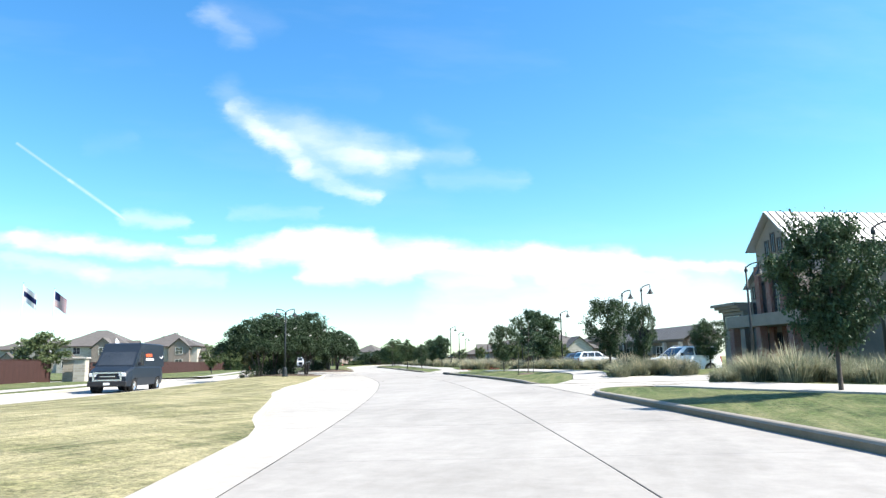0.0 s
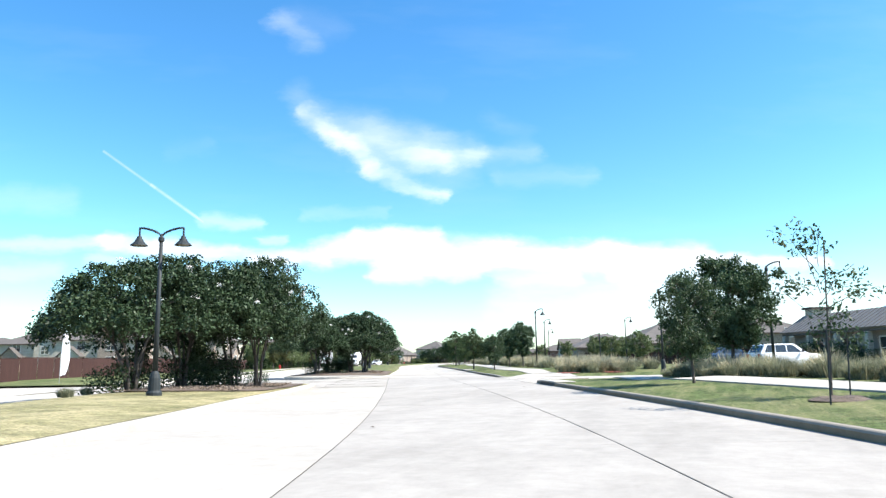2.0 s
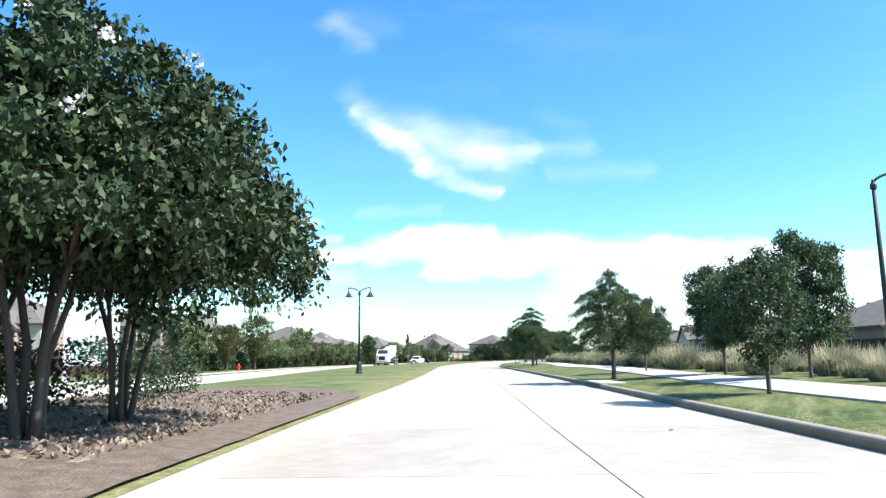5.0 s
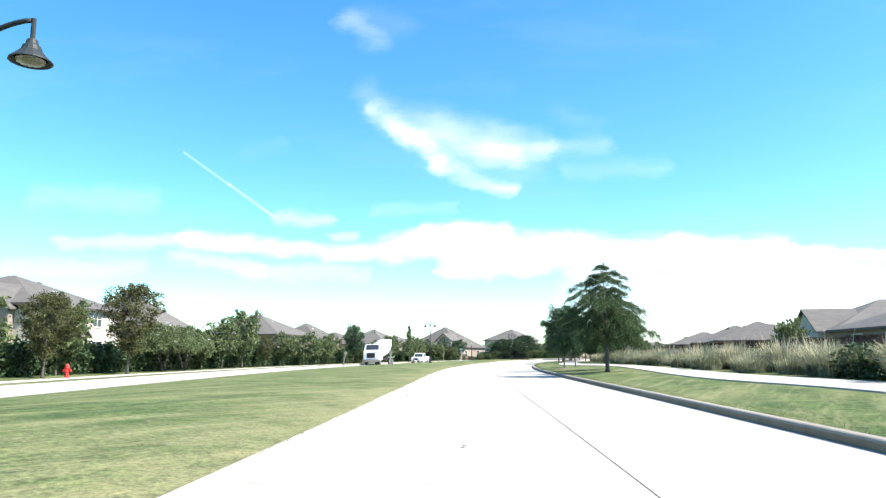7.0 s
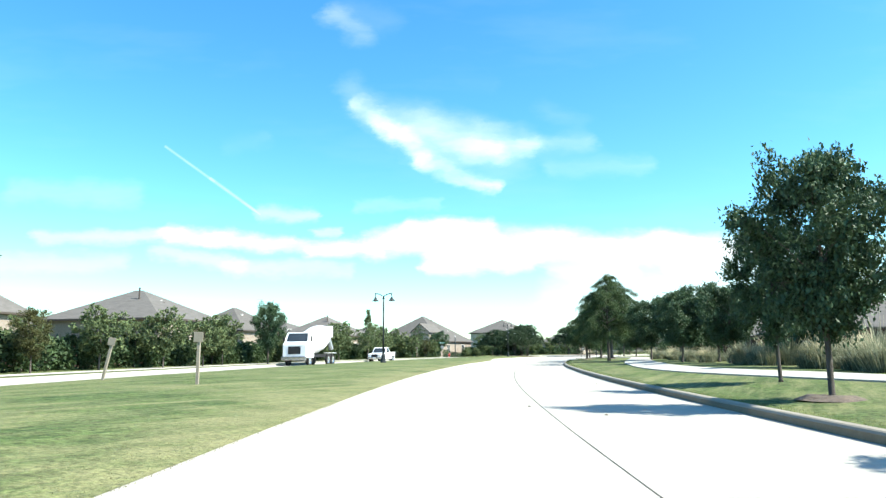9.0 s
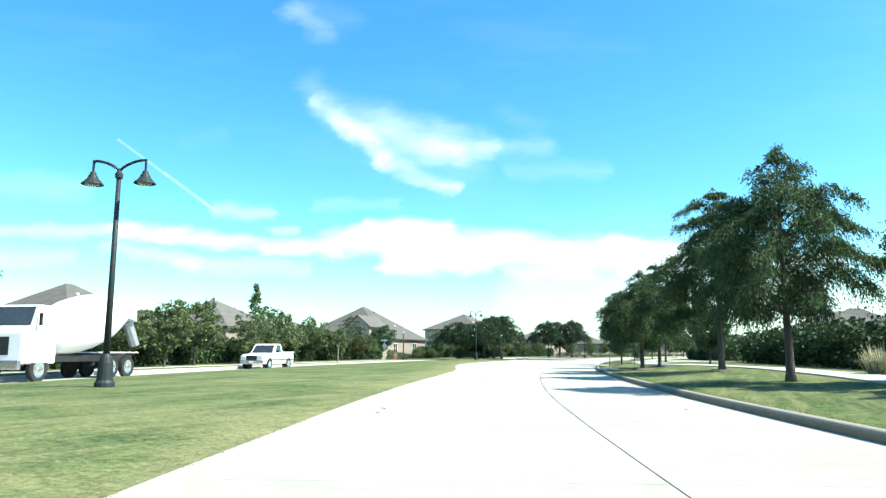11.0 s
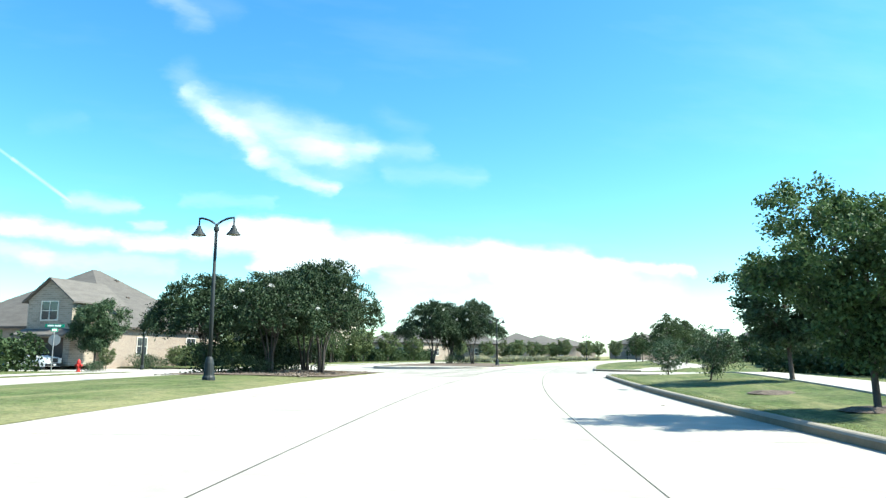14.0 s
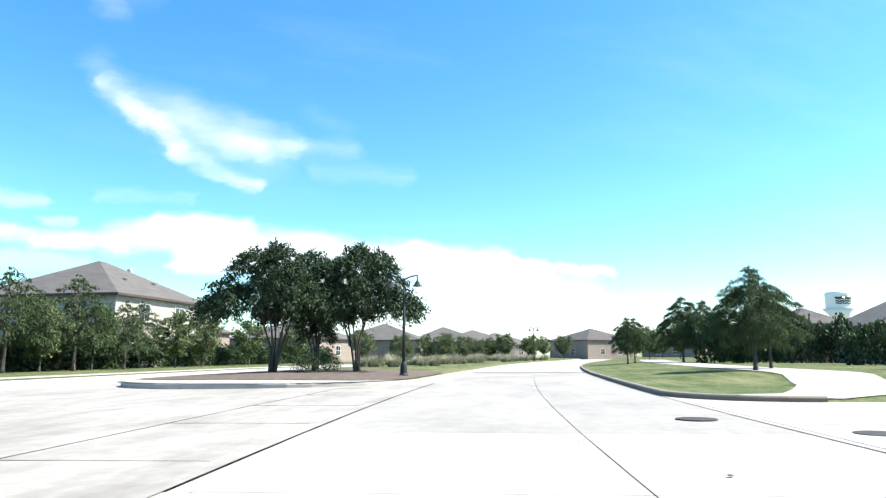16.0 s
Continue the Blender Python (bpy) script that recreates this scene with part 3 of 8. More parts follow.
def box(bm, x0, x1, y0, y1, z0, z1):
    v = [bm.verts.new(p) for p in ((x0, y0, z0), (x1, y0, z0), (x1, y1, z0), (x0, y1, z0), (x0, y0, z1), (x1, y0, z1), (x1, y1, z1), (x0, y1, z1))]
    for f in ((0, 3, 2, 1), (4, 5, 6, 7), (0, 1, 5, 4), (1, 2, 6, 5), (2, 3, 7, 6), (3, 0, 4, 7)):
        bm.faces.new([v[i] for i in f])
    return v


def boxes(*rows):
    bm = bmesh.new()
    for r in rows:
        box(bm, *r)
    return bm


def tube(bm, points, radii, sides=8, cap=True):
    """A tube through points with a radius at each."""
    rings = []
    points = [Vector(p) for p in points]
    for i, p in enumerate(points):
        d = (points[min(i + 1, len(points) - 1)] - points[max(i - 1, 0)]).normalized()
        a = d.orthogonal().normalized() if abs(d.z) < 0.95 else Vector((1, 0, 0))
        a = (a - d * a.dot(d)).normalized()
        b = d.cross(a)
        rings.append([bm.verts.new(p + radii[i] * (math.cos(2 * math.pi * k / sides) * a + math.sin(2 * math.pi * k / sides) * b)) for k in range(sides)])
    for r, q in zip(rings, rings[1:]):
        for k in range(sides):
            bm.faces.new((r[k], r[(k + 1) % sides], q[(k + 1) % sides], q[k]))
    if cap:
        bm.faces.new(rings[0][::-1])
        bm.faces.new(rings[-1])


def tubes(*rows, sides=8):
    bm = bmesh.new()
    for points, radii in rows:
        tube(bm, points, radii if isinstance(radii, (list, tuple)) else [radii] * len(points), sides)
    return bm


def lathe(profile, sides=16):
    """A turned solid from (radius, z) pairs."""
    bm = bmesh.new()
    rings = [[bm.verts.new((r * math.cos(2 * math.pi * k / sides), r * math.sin(2 * math.pi * k / sides), z)) for k in range(sides)] for r, z in profile]
    for a, b in zip(rings, rings[1:]):
        for k in range(sides):
            bm.faces.new((a[k], a[(k + 1) % sides], b[(k + 1) % sides], b[k]))
    bm.faces.new(rings[0][::-1])
    bm.faces.new(rings[-1])
    return bm


def prism(outline, x0, x1):
    """A solid between x0 and x1 with an outline of (y, z) pairs."""
    bm = bmesh.new()
    a = [bm.verts.new((x0, y, z)) for y, z in outline]
    b = [bm.verts.new((x1, y, z)) for y, z in outline]
    n = len(outline)
    bm.faces.new(a[::-1])
    bm.faces.new(b)
    for k in range(n):
        bm.faces.new((a[k], a[(k + 1) % n], b[(k + 1) % n], b[k]))
    return bm


def strip(name, s_list, inner, outer, height, mat, cuts=6, parent=None, power=1.0):
    """A sheet along the road between the offsets inner(s) and outer(s)."""
    verts, faces = [], []
    n = cuts + 1
    for s in s_list:
        a, b = inner(s), outer(s)
        for k in range(n):
            o = a + (b - a) * (k / cuts) ** power
            verts.append(P(s, o, height(s, o)))
    for i in range(len(s_list) - 1):
        for k in range(cuts):
            q = (i * n + k, i * n + k + 1, (i + 1) * n + k + 1, (i + 1) * n + k)
            faces.append(q)
    ob = mesh_object(name, verts, faces, mat, parent)
    bm = bmesh.new()
    bm.from_mesh(ob.data)
    bmesh.ops.recalc_face_normals(bm, faces=bm.faces[:])
    if bm.faces and sum(f.normal.z for f in bm.faces) < 0:
        bmesh.ops.reverse_faces(bm, faces=bm.faces[:])
    bm.to_mesh(ob.data)
    bm.free()
    return ob


def sweep(name, places, mat, profile, closed=False, second=None):
    """A profile of (across, up) swept along places; across is to the right of the way."""
    verts, faces, slots, n, k = [], [], [], len(places), len(profile)
    for i, p in enumerate(places):
        a = places[i - 1] if closed or i else places[i]
        b = places[(i + 1) % n] if closed or i < n - 1 else places[i]
        d = Vector((b.x - a.x, b.y - a.y, 0)).normalized()
        r = Vector((d.y, -d.x, 0))
        verts += [p + r * u + Vector((0, 0, v)) for u, v in profile]
    for i in range(n if closed else n - 1):
        j = (i + 1) % n
        for q in range(k - 1):
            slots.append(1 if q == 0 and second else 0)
            faces.append((i * k + q, i * k + q + 1, j * k + q + 1, j * k + q))
    if not closed:
        faces += [tuple(range(k))[::-1], tuple((n - 1) * k + q for q in range(k))]
        slots += [0, 0]
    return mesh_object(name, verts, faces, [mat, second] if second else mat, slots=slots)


KERB = [(0.0, -0.1), (0.0, 0.105), (0.02, 0.135), (0.045, 0.15), (0.16, 0.155), (0.17, 0.05), (0.17, -0.1)]

# ---------------------------------------------------------------- ground, roads, kerbs
def every(a, b, step):
    n = max(1, int(round((b - a) / step)))
    return [a + (b - a) * k / n for k in range(n + 1)]


bm = bmesh.new()
box(bm, -2800, 2800, -2400, 3200, -0.6, -0.12)
tagged(part("ground", bm, M["ground"]), "flat dry grassland reaching to the horizon", "ground", kind="structure")

road = strip("road", every(0, ROAD_END, 4), lambda s: left_edge(s) - 0.4, lambda s: RIGHT_EDGE + 0.5, lambda s, o: -0.025, M["joint"], 4)
tagged(road, "pale concrete carriageway of jointed slabs", "road", kind="structure")
road_far = strip("road_far", every(360, ROAD_END, 3), lambda s: left_edge(s) - 0.1, lambda s: RIGHT_EDGE + 0.1, lambda s, o: 0.0, M["slab"], 4)
tagged(road_far, "pale concrete carriageway curving away", "road", kind="structure")
road_near = strip("road_behind", every(0, 20, 4), lambda s: left_edge(s) - 0.1, lambda s: RIGHT_EDGE + 0.1, lambda s, o: 0.0, M["slab_worn"], 4)
tagged(road_near, "pale concrete carriageway", "road", kind="structure")
other = strip("road_opposite", every(0, ROAD_END, 3), lambda s: far_edge(s) - 6.3, lambda s: far_edge(s) + 0.3, lambda s, o: -0.07, M["pavement"], 4)
tagged(other, "pale concrete carriageway beyond the median", "road", kind="structure")


def rounded(s, s0, s1, r0, r1):
    """How far an edge draws in near the rounded ends of an island."""
    d = 0.0
    if r0 and s < s0 + r0:
        d = r0 - math.sqrt(max(0.0, r0 * r0 - (s0 + r0 - s) ** 2))
    if r1 and s > s1 - r1:
        d = max(d, r1 - math.sqrt(max(0.0, r1 * r1 - (s - s1 + r1) ** 2)))
    return d


def samples(s0, s1, r0, r1):
    out = set(every(s0, s1, 1.5))
    for k in range(9):
        if r0:
            out.add(s0 + r0 * (1 - math.cos(math.pi / 2 * k / 8)))
        if r1:
            out.add(s1 - r1 * (1 - math.cos(math.pi / 2 * k / 8)))
    return sorted(out)


def verge(tag, s0, s1, r0, r1, out, mat, label):
    """A kerbed lawn to the right of the road, from s0 to s1, with rounded corners at the side streets."""
    ss = samples(s0, s1, r0, r1)
    edge = lambda s: RIGHT_EDGE + rounded(s, s0, s1, r0, r1)
    lawn = strip("lawn_" + tag, ss, lambda s: edge(s) + 0.1, lambda s: out, lambda s, o: ground_height(s, o) - 0.005, mat, 22, power=2.0)
    tagged(lawn, label, "lawn", kind="structure")
    way = [P(s, edge(s)) for s in ss]
    if r0 == 1.6:
        way = [P(s, edge(s), -0.142 * (1 - min(1.0, (s - s0) / 2.0))) for s in ss if edge(s) < RIGHT_EDGE + 0.9]
    elif r0:
        way = [P(s0, o) for o in every(RIGHT_EDGE + r0, max(RIGHT_EDGE + r0 + 0.3, 6.4), 0.5)[::-1][:-1]] + way
    if r1:
        way = way + [P(s1, o) for o in every(RIGHT_EDGE + r1, max(RIGHT_EDGE + r1 + 0.3, 6.4), 0.5)[1:]]
    # the side turned from the sun takes the concrete with shade in its colour
    tagged(sweep("kerb_" + tag, way, M["kerb"], KERB, second=M["kerb_face_shaded"]), "grey concrete kerb along the lawn", "kerb", kind="structure")


verge("east_1", 0, 59.8, 0, 5.0, 70, M["turf"], "mown green lawn strip beside the road")
verge("east_2", 66.3, 100.6, 1.6, 2.6, 70, M["turf"], "mown green lawn island between two side streets")
verge("east_3", 110.0, 318.8, 1.6, 2.8, 70, M["turf"], "long mown green lawn strip beside the road")
verge("east_4", 331.0, 600, 3.0, 0, 70, M["turf"], "mown green lawn beyond the side street")


def median(tag, s0, s1, r0, r1, mat, label):
    ss = samples(s0, s1, r0, r1)
    near = lambda s: left_edge(s) - rounded(s, s0, s1, r0, r1)
    far = lambda s: far_edge(s) + rounded(s, s0, s1, r0, r1)
    lawn = strip("lawn_" + tag, ss, lambda s: near(s) - 0.1, lambda s: far(s) + 0.1, lambda s, o: ground_height(s, o) - 0.005, mat, 24, power=2.0)
    tagged(lawn, label, "lawn", kind="structure")
    worn = lawn.data.attributes.new("dryness", "FLOAT", "POINT")
    worn.data.foreach_set("value", [0.0 if s0 == 0 else max(0.0, 1 - (near(s) - far(s)) * (k / 24) ** 2 / 1.9) for s in ss for k in range(25)])
    loop = [P(s, far(s)) for s in ss] + [P(s, near(s)) for s in ss[::-1]]
    tagged(sweep("kerb_" + tag, loop, M["pavement"], KERB, closed=True), "pale concrete kerb round the median", "kerb", kind="structure")


median("median_1", 0.0, 101.5, 0, 2.6, M["dry_turf"], "dry yellowed lawn of the median")
median("median_2", 114.0, 320.3, 4.2, 3.0, M["turf"], "mown green lawn of the median")
median("median_3", 338.5, 600, 4.5, 0, M["turf"], "mown green lawn of the next median")

for tag, s0, s1 in (("west_1", 0, 96), ("west_2", 108, 318), ("west_3", 332, 600)):
    ss = every(s0, s1, 2)
    lawn = strip("lawn_" + tag, ss, lambda s: far_edge(s) - 6.1, lambda s: -110, lambda s, o: ground_height(s, o) - 0.005, M["turf"], 16)
    tagged(lawn, "mown lawn strip beyond the far carriageway", "lawn", kind="structure")
    tagged(sweep("kerb_" + tag, [P(s, far_edge(s) - 6.0, -0.07) for s in ss[::-1]], M["pavement"], KERB), "pale concrete kerb", "kerb", kind="structure")

for tag, s0, s1, o0, o1 in (("east_1", 54, 71.2, 3.25, 70), ("east_2", 97.4, 115.6, 3.25, 70), ("east_3", 315.5, 336, 3.25, 70),
                            ("crossing_1", 98, 119, -14.4, -3.91), ("crossing_2", 316, 343.5, -19, -4.14), ("west_1", 95.6, 108.4, -110, -20), ("west_2", 317.6, 332.4, -110, -24)):
    ss = every(s0, s1, 2)
    st = strip("street_" + tag, ss, lambda s: o0, lambda s: o1, lambda s, o: 0.012 if o > -7 else max(-0.062, 0.012 + 0.0125 * (o + 7)), M["crossing" if tag.startswith("crossing") else "pavement"], 8)
    tagged(st, "pale concrete side street", "road", kind="structure")

WALK = [(30, 12.5), (40, 10.2), (48, 7.9), (53, 6.7), (56, 6.3), (66, 6.0), (69, 6.9), (74, 8.4), (80, 8.0), (91, 7.9), (99, 8.4), (106, 6.8), (112.5, 6.7), (117, 7.0), (124, 6.6), (132, 6.6), (145, 7.2),
        (158, 7.8), (163, 8.2), (170, 7.5), (178, 7.9), (186, 8.6), (196, 9.2), (204, 8.0), (210, 7.0), (218, 6.7), (230, 7.6), (243, 9.4), (255, 10.6),
        (263, 9.0), (270, 7.5), (280, 6.9), (288, 7.0), (298, 8.6), (308, 9.6), (318, 9.9)]


def walk_middle(s):
    return sum(lerp_list(s + d, WALK) for d in (-3, -1.5, 0, 1.5, 3)) / 5


for tag, s0, s1 in (("1", 24, 58), ("2", 67.8, 100.4), ("3", 111.8, 318.6)):
    w = strip("sidewalk_" + tag, every(s0, s1, 1.0), lambda s: walk_middle(s) - 0.9, lambda s: walk_middle(s) + 0.9, lambda s, o: ground_height(s, o) + 0.02, M["pavement"], 2)
    tagged(w, "pale concrete footpath winding through the lawn", "footpath", kind="structure")
w = strip("sidewalk_4", every(331.5, 420, 1.0), lambda s: 4.6 + 5.0 * min(1, math.sqrt(max(0, s - 331.5) / 11)), lambda s: 7.2 + 5.8 * min(1, math.sqrt(max(0, s - 331.5) / 11)), lambda s, o: ground_height(s, o) + 0.02, M["pavement"], 2)
tagged(w, "pale concrete footpath curving round the lawn", "footpath", kind="structure")
w = strip("sidewalk_branch", every(281, 290, 1.0), lambda s: 7.5, lambda s: 15.0 - 0.5 * abs(s - 285), lambda s, o: ground_height(s, o) + 0.018, M["pavement"], 2)
tagged(w, "pale concrete footpath branch to the houses", "footpath", kind="structure")
for tag, s0, s1 in (("west_1", 20, 96), ("west_2", 108, 318), ("west_3", 332, 480)):
    w = strip("sidewalk_" + tag, every(s0, s1, 2.0), lambda s: far_edge(s) - 8.6, lambda s: far_edge(s) - 7.2, lambda s, o: ground_height(s, o) + 0.015, M["pavement"], 1)
    tagged(w, "pale concrete footpath beside the far carriageway", "footpath", kind="structure")

MULCH = [("1", 86.5, 98.9, 0.3, 1), ("2", 115.8, 134, 0.2, 1), ("3", 304, 317.7, 0.3, 1), ("4", 340.4, 354, 0.25, 1)]
for tag, s0, s1, gap, _ in MULCH:
    if tag in "13":
        near = lambda s: left_edge(s) - gap - rounded(s, s0, s1, 4.0, 0.6)
        far = lambda s: far_edge(s) + gap + 0.4 + rounded(s, s0, s1, 4.0, 0.6)
    else:
        near = lambda s: left_edge(s) - gap - rounded(s, s0, s1, 1.6, 3.0)
        far = lambda s: far_edge(s) + gap + 0.2 + rounded(s, s0, s1, 2.6, 5.0)
    w = strip("mulch_bed_" + tag, every(s0, s1, 0.6), near, far, lambda s, o: ground_height(s, o) + 0.03 + 0.02 * noise.noise((s * 1.3, o * 1.3, 0)), M["mulch"], 14)
    tagged(w, "brown bark mulch bed at the median's nose", "planting bed", kind="structure")
w = strip("nose_paving_1", every(98.9, 101.42, 0.2), lambda s: left_edge(s) - 0.12 - rounded(s, 0, 101.5, 0, 2.6), lambda s: far_edge(s) + 0.12 + rounded(s, 0, 101.5, 0, 2.6), lambda s, o: ground_height(s, o) + 0.012, M["pavement"], 12)
tagged(w, "pale concrete paving on the median's nose", "paving", kind="structure")
w = strip("nose_paving_3", every(317.7, 320.2, 0.2), lambda s: left_edge(s) - 0.12 - rounded(s, 0, 320.3, 0, 3.0), lambda s: far_edge(s) + 0.12 + rounded(s, 0, 320.3, 0, 3.0), lambda s, o: ground_height(s, o) + 0.012, M["pavement"], 12)
tagged(w, "pale concrete paving on the median's nose", "paving", kind="structure")
for tag, s0, s1 in (("2", 114.15, 119.5), ("4", 338.7, 343.5)):
    near = lambda s: left_edge(s) - 0.12 - rounded(s, s0 - 0.15, 500, 4.2, 0)
    far = lambda s: far_edge(s) + 0.12 + rounded(s, s0 - 0.15, 500, 4.2, 0)
    w = strip("nose_paving_" + tag, every(s0, s0 + 2.6, 0.3), near, far, lambda s, o: ground_height(s, o) + 0.012, M["pavement"], 12)
    tagged(w, "pale concrete paving on the median's nose", "paving", kind="structure")

# the footpath widens where it meets the side street
w = strip("footpath_corner", every(110.0, 115.4, 0.3), lambda s: min(3.7 + 0.85 * (s - 110.0), 5.8 + 0.1 * (s - 112.5)), lambda s: 8.4 - 0.1 * (s - 110.0), lambda s, o: ground_height(s, o) + 0.016, M["pavement"], 5)
tagged(w, "pale concrete footpath widening at the corner", "footpath", kind="structure")
w = strip("footpath_apron", every(66.3, 68.4, 0.3), lambda s: 4.5 + 0.75 * (s - 66.3), lambda s: 15.0, lambda s, o: ground_height(s, o) + 0.016, M["pavement"], 8)
tagged(w, "pale concrete apron where the footpath meets the side street", "footpath", kind="structure")

# ---------------------------------------------------------------- plants
def leaf_mesh(name, centres, axes, size, rng, slim=0.5, droop=0.0):
    """Many small leaves, each a folded four-cornered blade, at the given centres; axes: the ways they lean to, if any."""
    n = len(centres)
    a = rng.normal(size=(n, 3))
    if axes is not None:
        a = a * 0.55 + axes
    a[:, 2] -= droop
    a /= np.linalg.norm(a, axis=1)[:, None]
    b = rng.normal(size=(n, 3))
    b[:, 2] *= 0.6
    b -= (b * a).sum(1)[:, None] * a
    b /= np.linalg.norm(b, axis=1)[:, None]
    ln = size * rng.uniform(0.7, 1.35, n)[:, None]
    wd = ln * slim * rng.uniform(0.8, 1.2, n)[:, None]
    c = np.cross(a, b) * wd * 0.25
    v = np.stack([centres - a * ln * 0.5, centres + b * wd * 0.5 + c, centres + a * ln * 0.5, centres - b * wd * 0.5 + c], 1).reshape(-1, 3)
    me = bpy.data.meshes.new(name)
    me.vertices.add(4 * n)
    me.vertices.foreach_set("co", v.ravel())
    me.loops.add(4 * n)
    me.loops.foreach_set("vertex_index", np.arange(4 * n))
    me.polygons.add(n)
    me.polygons.foreach_set("loop_start", np.arange(0, 4 * n, 4))
    me.polygons.foreach_set("loop_total", np.full(n, 4))
    me.update(calc_edges=True)
    me.validate()
    return me


def sprigs(clumps, leaves, per, rng, middle, flatten=0.7, lift=0.2, sag=0.3, reach=0.85, jitter=0.05):
    """Leaves set along short twigs that leave each tuft outwards; gives the leaves' centres and the ways that they point."""
    cc, rr = np.array([c[0] for c in clumps]), np.array([c[1] for c in clumps])
    n = leaves // per
    pick = rng.choice(len(clumps), n, p=rr ** 2 / (rr ** 2).sum())
    off = rng.normal(size=(n, 3))
    off /= np.linalg.norm(off, axis=1)[:, None]
    off[:, 2] *= flatten
    base = cc[pick] + off * (rr[pick] * rng.uniform(0, 1, n) ** 0.6 * 0.7)[:, None]
    way = base - np.array(middle)
    way[:, 2] *= 0.6
    way /= np.linalg.norm(way, axis=1)[:, None] + 1e-6
    d = 0.8 * off + 0.8 * way + rng.normal(size=(n, 3)) * 0.35
    d[:, 2] += lift
    d /= np.linalg.norm(d, axis=1)[:, None]
    ln = rr[pick] * rng.uniform(0.45, 1.0, n) * reach
    u = (np.arange(per) + 0.5) / per
    pos = base[:, None, :] + d[:, None, :] * (ln[:, None] * u)[:, :, None]
    pos[:, :, 2] -= sag * ln[:, None] * u ** 2
    ways = np.repeat(d[:, None, :], per, 1)
    ways[:, :, 2] -= 2 * sag * u * 0.6
    pos = pos.reshape(-1, 3) + rng.normal(size=(n * per, 3)) * jitter
    return pos, ways.reshape(-1, 3)


def limb(p, d, length, r, rng, bend=0.25, steps=4):
    """A limb's way: points and radii."""
    pts, rad, q, d = [Vector(p)], [r], Vector(p), Vector(d).normalized()
    for k in range(steps):
        d = (d + Vector(rng.normal(size=3)) * bend / steps * 2).normalized()
        q = q + d * (length / steps)
        pts.append(q.copy())
        rad.append(max(0.008, r * (1 - 0.8 * (k + 1) / steps)))
    return pts, rad


